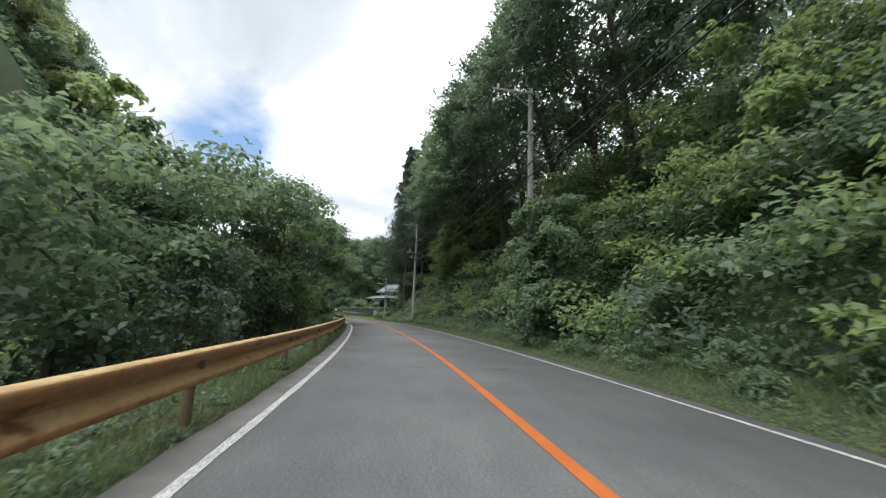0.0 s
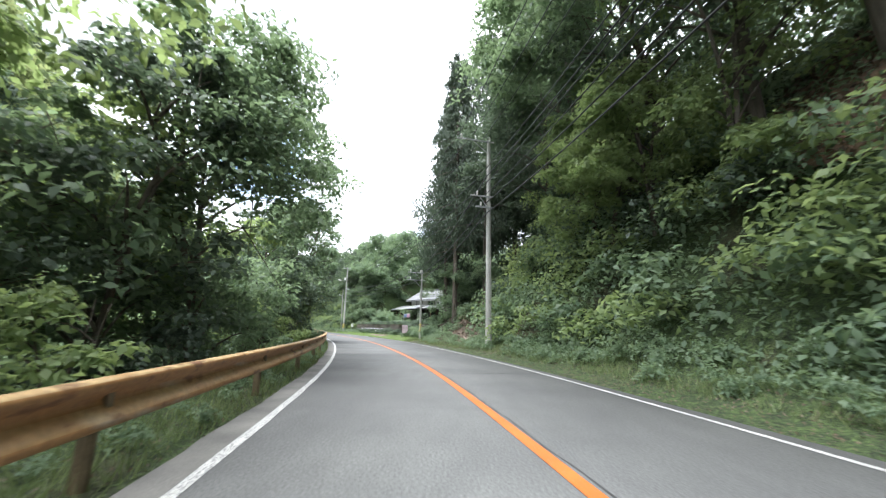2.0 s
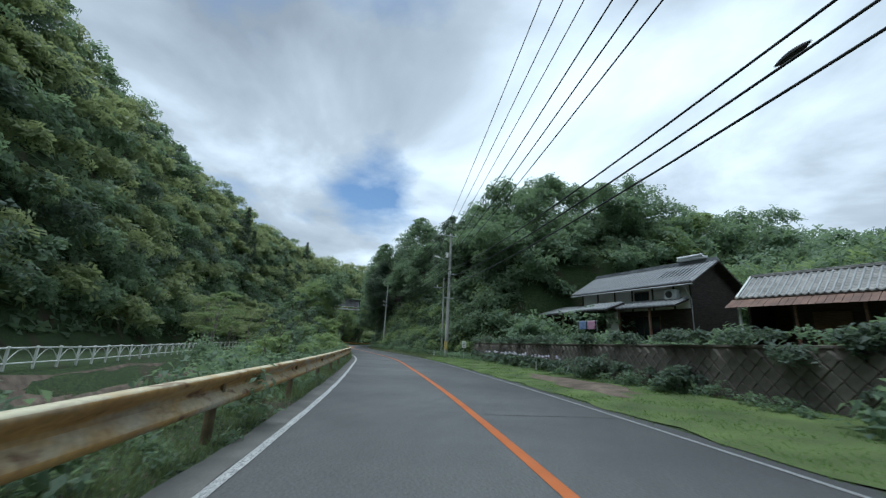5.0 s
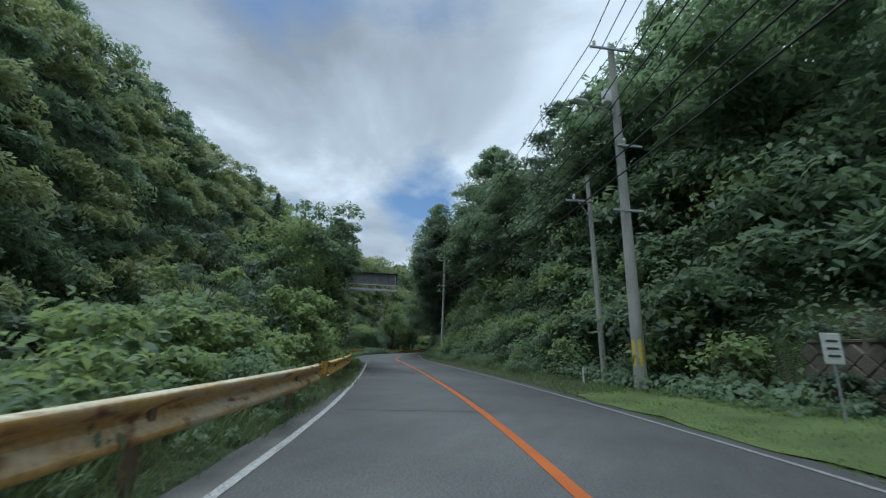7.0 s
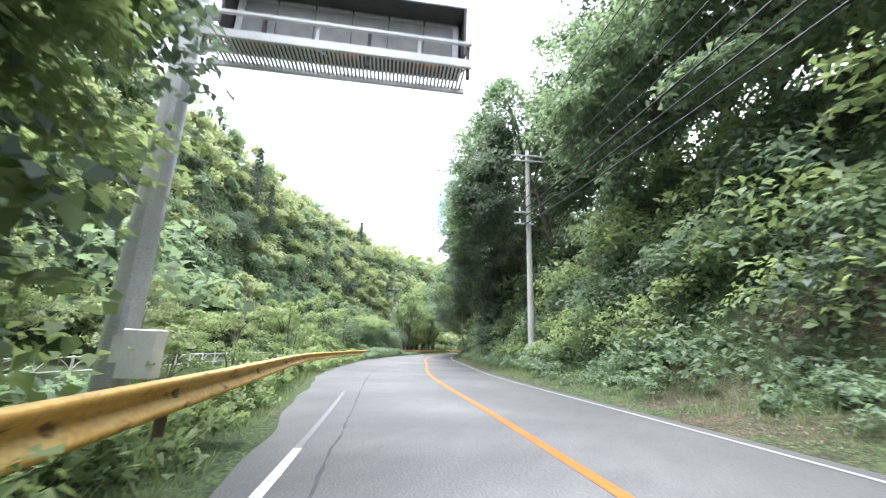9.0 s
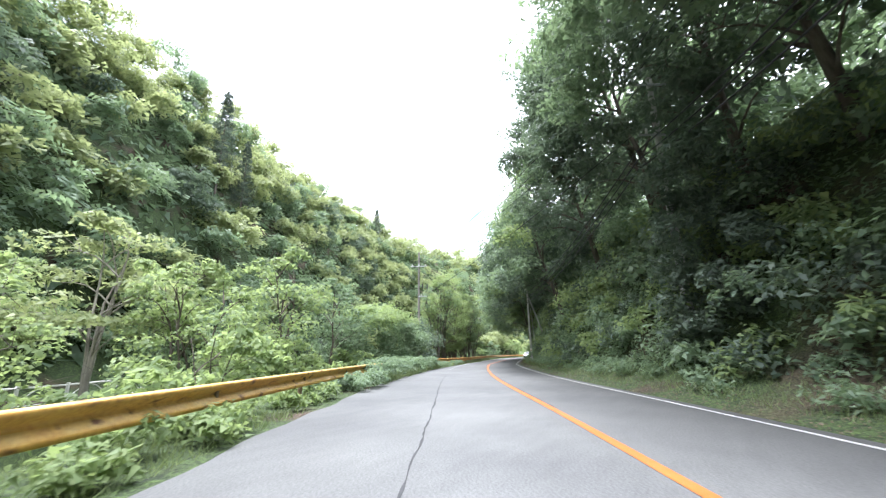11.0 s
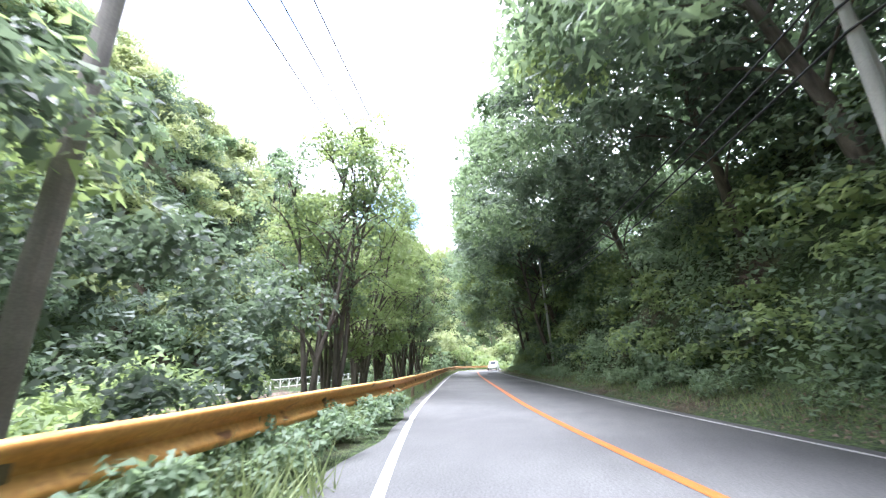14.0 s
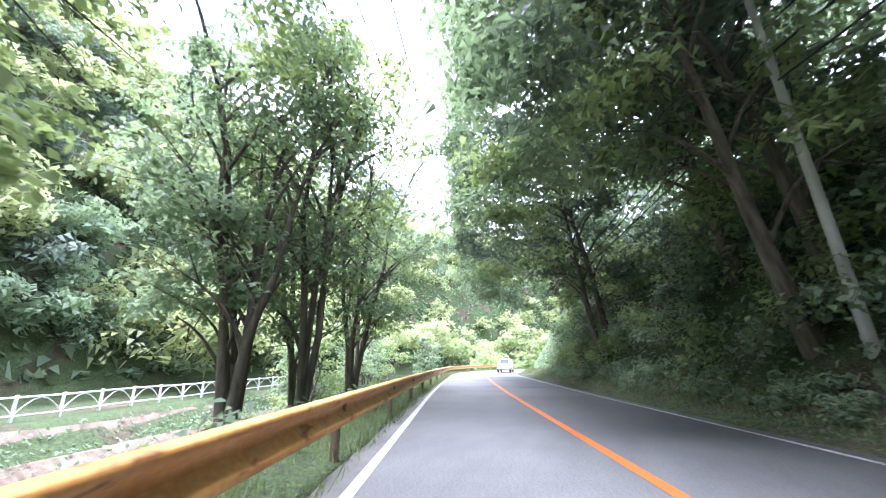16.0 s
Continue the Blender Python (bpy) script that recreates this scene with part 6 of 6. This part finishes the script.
    box(bm, 8.9, 0.5, 5.0, 0.9, 0.5, 0.05)
    part("bracket", bm, DARK_STEEL, ac)


def shed():
    at_ = Matrix.Translation((-5.4, 87.5, 0)) @ Matrix.Rotation(math.atan2(-0.65, 0.76), 4, "Z")
    root = empty("shed", "long tiled outbuilding with a rusty tin eave", "outbuilding", at=at_)
    zt = 1.6
    roof_slope(root, "roof", 0.3, 9.6, 0.9, 4.75, 3.3, 6.3, OLD_TILE, 9)
    roof_slope(root, "roof", 0.3, 9.6, 5.7, 4.75, 3.3, 6.3, OLD_TILE, 9)
    bm = bmesh.new()
    for k in range(2):
        box(bm, 4.95, 3.3, 6.36 + 0.09 * k, 9.3, 0.36 - 0.08 * k, 0.08, bevel=0.01)
    part("ridge", bm, OLD_TILE, root)
    a = math.atan2(0.55, 1.1)
    for k in range(31):
        bm = bmesh.new()
        box(bm, 0.15 + 0.31 * k, 0.4, 4.42, 0.29, 1.3, 0.02 + 0.012 * (k % 2), Matrix.Rotation(a, 4, "X"))
        part("tin_sheet", bm, TIN, root, "rusty tin eave sheet")
    bm = bmesh.new()
    rod(bm, (0.25, 0.85, 4.8), (0.25, 3.3, 6.4), 0.06, n=8)
    part("verge_board", bm, PORCELAIN, root, "pale verge strip")
    wall_block(root, "front_wall", 2.5, 9.2, 1.6, 1.75, zt, 4.8, DARK_WOOD)
    wall_block(root, "back_wall", 0.5, 9.2, 5.0, 5.15, zt, 4.8, BROWN_WOOD)
    gable_wall(root, 9.1, 1.6, 5.1, zt, 4.8, 6.1, BROWN_WOOD)
    gable_wall(root, 0.5, 1.6, 5.1, zt, 4.8, 6.1, DARK_WOOD)
    for u in (0.5, 3.0, 5.6, 8.8):
        wall_block(root, "eave_post", u, u + 0.12, 0.3, 0.42, zt, 4.2, BROWN_WOOD if u > 1 else PORCELAIN)
    wall_block(root, "door", 3.4, 4.9, 1.54, 1.6, zt + 0.1, 3.9, BROWN_WOOD)
    window(root, 6.0, 8.2, 1.58, 2.9, 3.9, 3)


main_house()
shed()

CLOTH_PINK = two_scale("pink_cloth", (0.30, 0.16, 0.24), (0.42, 0.25, 0.33), 5, 50, 0.9, 0.3)
CLOTH_BLUE = two_scale("blue_cloth", (0.10, 0.14, 0.26), (0.17, 0.23, 0.37), 5, 50, 0.9, 0.3)


def washing(x, y, z):
    """Two cloths folded over a bar between two stands."""
    root = empty("washing_stand", "washing stand with pink and blue cloths before the porch", "washing stand", at=Matrix.Translation((x, y, z)) @ Matrix.Rotation(-0.8, 4, "Z"))
    for k in (-0.9, 0.9):
        bm = bmesh.new()
        rod(bm, (k, 0, -0.2), (k, 0, 1.7), 0.025, n=8)
        part("stand_post", bm, STEEL, root)
    bm = bmesh.new()
    rod(bm, (-1.0, 0, 1.68), (1.0, 0, 1.68), 0.018, n=8)
    part("bar", bm, STEEL, root)
    for k, mat in ((-0.42, CLOTH_BLUE), (0.40, CLOTH_PINK)):
        f, g = np.meshgrid(np.linspace(-0.36, 0.36, 13), np.linspace(-1, 1, 15), indexing="ij")
        drop = np.abs(g)
        v = np.stack([k + f * (1 + 0.05 * np.sin(9 * g)), 0.03 * np.sign(g) * (drop > 0.05) * (1 + drop) + 0.03 * np.sin(f * 14) * drop, 1.71 - 0.6 * drop], -1).reshape(-1, 3)
        i, j = np.meshgrid(np.arange(12), np.arange(14), indexing="ij")
        a = (i * 15 + j).ravel()
        mesh_object("cloth", v, np.stack([a, a + 15, a + 16, a + 1], 1), mat, root, "blue cloth" if k < 0 else "pink cloth", shade=True)


washing(-12.9, 91.6, 1.78)

# ------------------------------------------------------------------ signs and small things by the verge
BOARD_PINK = two_scale("faded_board", (0.50, 0.36, 0.44), (0.66, 0.50, 0.58), 1.6, 40, 0.6, 0.1)
BAR_PALE = two_scale("faded_lettering", (0.60, 0.50, 0.57), (0.72, 0.62, 0.68), 2, 40, 0.6, 0.05)


def notice_board(s, d):
    p = place(s, d, 0)
    root = empty("notice_board", "faded pink notice board tied to a dark stake", "sign", at=Matrix.Translation((p.x, p.y, float(ground_height(s, d)))) @ Matrix.Rotation(heading(s) - 0.15, 4, "Z"))
    bm = bmesh.new()
    box(bm, 0.33, 0, 0.85, 0.6, 0.02, 0.8, Matrix.Rotation(-0.06, 4, "Y"), 0.004)
    part("board", bm, BOARD_PINK, root)
    for k in range(5):
        bm = bmesh.new()
        box(bm, 0.33, -0.014, 1.12 - 0.13 * k, 0.42 - 0.05 * (k % 3), 0.006, 0.05, Matrix.Rotation(-0.06, 4, "Y"))
        part("text_bar", bm, BAR_PALE, root)
    bm = bmesh.new()
    rod(bm, (0, 0.03, -0.3), (0.06, 0.03, 1.3), 0.028, 0.022, 8)
    part("stake", bm, DARK_STEEL, root, "dark stake")


notice_board(68.3, 4.95)


def small_sign(s, d):
    p = place(s, d, 0)
    root = empty("small_sign", "small white sign plate on a thin post", "sign", at=Matrix.Translation((p.x, p.y, float(ground_height(s, d)))) @ Matrix.Rotation(heading(s), 4, "Z"))
    bm = bmesh.new()
    rod(bm, (0, 0.02, -0.3), (0, 0.02, 1.3), 0.02, n=8)
    part("post", bm, STEEL, root)
    bm = bmesh.new()
    box(bm, 0, 0, 1.15, 0.36, 0.015, 0.5, bevel=0.01)
    part("plate", bm, PORCELAIN, root, "white plate")
    for k in range(3):
        bm = bmesh.new()
        box(bm, 0, -0.012, 1.27 - 0.12 * k, 0.22, 0.004, 0.035)
        part("text_bar", bm, DARK_STEEL, root)


small_sign(95.4, 5.4)


def stake(s, d, h, cross=False):
    p = place(s, d, float(ground_height(s, d)))
    root = empty("marker_stake", "thin white-painted marker stake in the grass", "stake", "marker stakes", Matrix.Translation(p) @ Matrix.Rotation(heading(s), 4, "Z"))
    bm = bmesh.new()
    box(bm, 0, 0, h / 2 - 0.1, 0.045, 0.045, h + 0.2, bevel=0.004)
    part("stake_post", bm, FENCE_WHITE, root)
    if cross:
        bm = bmesh.new()
        box(bm, 0, -0.03, h * 0.78, 0.26, 0.02, 0.05)
        part("cross_piece", bm, FENCE_WHITE, root)


stake(83.4, 6.0, 0.55, True)
stake(103.1, 5.0, 0.5)
stake(79.0, 5.9, 0.4)

# street lamp and box on the tall pole
def pole_lamp(s, d, z):
    root = empty("street_lamp", "street lamp on a short arm fixed to the pole", "street lamp", at=Matrix.Translation(place(s, d, z)) @ Matrix.Rotation(heading(s), 4, "Z"))
    bm = bmesh.new()
    rod(bm, (0, 0, 0), (-1.1, -0.1, 0.25), 0.025, n=8)
    part("arm", bm, STEEL, root)
    bm = bmesh.new()
    box(bm, -1.25, -0.1, 0.27, 0.5, 0.2, 0.12, Matrix.Rotation(0.2, 4, "Y"), 0.03)
    part("lamp_head", bm, PORCELAIN, root, "white lamp head")
    bm = bmesh.new()
    box(bm, -0.28, -0.1, 0.55, 0.26, 0.24, 0.5, bevel=0.02)
    part("lamp_box", bm, PORCELAIN, root, "pale grey box")


pole_lamp(100.5, 5.3, 9.2)

# white and mauve hydrangeas along the wall
FLOWER = leaf_material("hydrangea_flower", (0.55, 0.50, 0.62), (0.78, 0.76, 0.80), (0.7, 0.68, 0.75), through_light=0.2)
s, d = rng.uniform(81, 94, 26), rng.uniform(5.9, 6.6, 26)
x, y = along(s, d)
v, f = clumps(np.stack([x, y, ground_height(s, d) + 0.62], 1), np.full((26, 3), 0.13), 40, 0.07, rng, lumps=4)
stuff("hydrangea_flowers", v, f, FLOWER, "pale mauve hydrangea heads before the wall", "flowers")
woods("hydrangea_leaves", s, d, 0.42, np.full(26, 0.25), 200, 0.13, LEAF_DARK, "dark hydrangea leaves under the flower heads", False, category="flowers")
s, d = rng.uniform(64, 99, 70), rng.uniform(7.2, 10, 70)
woods("terrace_hedge", s, d, 0.6, rng.uniform(-0.25, 0.25, 70), 260, 0.15, LEAF_MID, "clipped and straggling shrubs on the terrace edge", True, category="hedge")
s, d = rng.uniform(60.5, 69.5, 54), rng.uniform(4.9, 7.8, 54)
d = np.where(s > 64, np.clip(d, 5.9, 6.6), d)
woods("verge_shrubs", s, d, 0.7, rng.uniform(0.0, 0.5, 54), 360, 0.17, LEAF_MID, "leafy shrubs and vines round the pole", True, category="shrubs")
s, d = rng.uniform(74, 80, 8), rng.uniform(5.9, 6.6, 8)
woods("verge_shrubs", s, d, 0.55, rng.uniform(0.1, 0.4, 8), 420, 0.11, LEAF_DARK, "rounded clipped shrubs before the wall", False, category="shrubs")


s, d = rng.uniform(63, 97, 90), rng.uniform(5.9, 6.6, 90)
woods("wall_weeds", s, d, 0.38, rng.uniform(-0.25, 0.10, 90), 240, 0.085, LEAF_MID, "rank weeds along the foot of the old wall", True, category="weeds")
s, d = rng.uniform(64, 72, 12), rng.uniform(6.2, 6.9, 12)
woods("wall_creepers", s, d, 0.45, rng.uniform(0.3, 1.0, 12), 330, 0.11, LEAF_DARK, "dark bushes grown against the old wall", True, category="creepers")
s, d = rng.uniform(66, 97, 90), rng.uniform(6.5, 7.0, 90)
woods("wall_creepers", s, d, 0.36, np.where(rng.uniform(size=90) < 0.6, 1.35, 0.35) - ground_height(s, d) + 0.3, 170, 0.12, LEAF_DARK, "creepers and weeds hanging over the old wall", True, category="creepers")

# ------------------------------------------------------------------ oncoming car, standing on the far bend
CAR_WHITE = two_scale("car_paint", (0.70, 0.70, 0.71), (0.80, 0.80, 0.81), 2, 60, 0.25, 0.01)
TYRE = two_scale("tyre", (0.015, 0.015, 0.015), (0.03, 0.03, 0.03), 4, 60, 0.8, 0.2)
HEADLIGHT = two_scale("headlight_glass", (0.70, 0.72, 0.74), (0.85, 0.86, 0.88), 4, 60, 0.1, 0.01)


def car(s, d):
    root = empty("car", "small white oncoming car on the far bend", "car", at=Matrix.Translation(place(s, d, 0.004)) @ Matrix.Rotation(heading(s) + math.pi, 4, "Z"))
    sec = [(-1.85, 0.45, 0.72, 0.70), (-1.75, 0.35, 0.95, 0.74), (-1.0, 0.3, 1.02, 0.76), (0.7, 0.3, 1.0, 0.76), (1.5, 0.32, 0.88, 0.74), (1.85, 0.42, 0.70, 0.66)]
    vs = [(x, y, z) for y, lo, hi, w in sec for x, z in ((-w, lo), (-w * 1.02, (lo + hi) / 2), (-w * 0.94, hi), (w * 0.94, hi), (w * 1.02, (lo + hi) / 2), (w, lo))]
    fs = [(6 * i + j, 6 * i + (j + 1) % 6, 6 * i + 6 + (j + 1) % 6, 6 * i + 6 + j) for i in range(5) for j in range(6)] + [(5, 4, 3, 2, 1, 0), tuple(range(30, 36))]
    mesh_object("body", vs, fs, CAR_WHITE, root)
    cab = [(-1.6, 0.98, 0.66), (-1.3, 1.5, 0.58), (0.2, 1.53, 0.58), (0.95, 0.98, 0.66)]
    vs = [(x * w, y, z) for y, z, w in cab for x in (-1, 1)]
    mesh_object("cabin", vs, [(0, 1, 3, 2), (2, 3, 5, 4), (4, 5, 7, 6), (0, 2, 4, 6), (1, 7, 5, 3)], CAR_WHITE, root)
    mesh_object("windscreen", [(-0.56, 0.93, 1.03), (0.56, 0.93, 1.03), (0.5, 0.27, 1.49), (-0.5, 0.27, 1.49)], [(0, 1, 2, 3)], GLASS, root)
    for x in (-0.7, 0.7):
        bm = bmesh.new()
        box(bm, x * 0.78, 1.80, 0.70, 0.28, 0.1, 0.14, bevel=0.03)
        part("headlight", bm, HEADLIGHT, root)
        for y in (-1.2, 1.2):
            bm = bmesh.new()
            rod(bm, (x - 0.09, y, 0.29), (x + 0.09, y, 0.29), 0.29, n=18)
            w = part("wheel", bm, TYRE, root)
            bm = bmesh.new()
            rod(bm, (x * 1.135, y, 0.29), (x * 1.14, y, 0.29), 0.18, n=14)
            part("rim", bm, STEEL, w)
    bm = bmesh.new()
    box(bm, 0, 1.84, 0.48, 0.34, 0.03, 0.16)
    part("number_plate", bm, PORCELAIN, root)


car(248, 1.6)

# ------------------------------------------------------------------ stone wall of the terrace, last
WALL_STONE = two_scale("wall_stone", (0.070, 0.061, 0.050), (0.17, 0.150, 0.125), 1.0, 22, 0.9, 0.5)
m, n_, l_, b_ = material("wall_stone_pieces")
inf = n_.new("ShaderNodeObjectInfo")
l_.new(mixed(n_, l_, 0.6, ramp(n_, l_, inf.outputs["Random"], [(0, (0.080, 0.068, 0.054)), (1, (0.125, 0.108, 0.088))]), ramp(n_, l_, noise_tex(n_, l_, 2.2, 8), [(0.32, (0.045, 0.046, 0.034)), (0.66, (0.19, 0.17, 0.145))])), b_.inputs["Base Color"])
b_.inputs["Roughness"].default_value = 0.92
bumped(n_, l_, b_, noise_tex(n_, l_, 22, 5), 0.6, 0.02)
STONE_PIECE = m


def stone_wall(s0, s1):
    root = empty("wall_terrace", "old stone retaining wall laid in a diamond bond", "wall", kind="structure")
    ss = np.arange(s0, s1 + 0.1, 1.0)
    n = len(ss)
    v = []
    for s in ss:
        for d, z in ((6.72, -0.2), (6.84, 1.56), (7.2, 1.56), (7.2, -0.2)):
            x, y = along(s, d)
            v.append((x, y, z))
    f = [(4 * i + j, 4 * i + 4 + j, 4 * i + 4 + (j + 1) % 4, 4 * i + (j + 1) % 4) for i in range(n - 1) for j in range(4)] + [(0, 1, 2, 3), (4 * n - 1, 4 * n - 2, 4 * n - 3, 4 * n - 4)]
    mesh_object("wall_core", v, f, WALL_STONE, root)
    # one rough diamond block, shared
    a = 0.19
    bm = bmesh.new()
    bmesh.ops.create_cube(bm, size=1, matrix=Matrix.Rotation(math.pi / 4, 4, "Y") @ Matrix.Diagonal((a * 1.385, 0.11, a * 1.385, 1)))
    bmesh.ops.bevel(bm, geom=list(bm.edges), offset=0.014, segments=1, affect="EDGES")
    me = bpy.data.meshes.new("stone")
    bm.to_mesh(me)
    bm.free()
    me.materials.append(STONE_PIECE)
    r = np.random.default_rng(9)
    rows_, rest, count = 6, [], 0
    for k in range(rows_):
        for i in range(int((s1 - s0) / (2 * a))):
            s = s0 + a + 2 * a * i + (a if k % 2 else 0)
            z = 0.32 + a * k * 1.02
            turn = Matrix.Translation(place(s, 6.72 + (z + 0.2) * 0.058 - 0.02 + r.uniform(-0.012, 0.012), z)) @ Matrix.Rotation(heading(s) + math.pi / 2, 4, "Z") @ Matrix.Rotation(r.uniform(-0.04, 0.04), 4, "Y") @ Matrix.Scale(r.uniform(0.96, 1.03), 4)
            if s < 82 and count < 290:
                o = new("stone", me)
                o.parent = root
                o.matrix_basis = turn
                count += 1
            else:
                co = np.array([turn @ q.co for q in me.vertices])
                rest.append((co, me, ))
    bm = bmesh.new()
    for co, q in rest:
        vs = [bm.verts.new(c) for c in co]
        for g in q.polygons:
            bm.faces.new([vs[i] for i in g.vertices])
    tagged(part("stones_beyond", bm, WALL_STONE, root), kind="stuff")
    bm = bmesh.new()
    for s in np.arange(s0, s1, 1.0):
        p = place(s + 0.5, 6.95, 1.58)
        box(bm, p.x, p.y, p.z - 0.05, 0.30, 0.985, 0.07, Matrix.Rotation(heading(s + 0.5), 4, "Z"), 0.012)
    part("coping", bm, WALL_STONE, root)


stone_wall(65, 97)
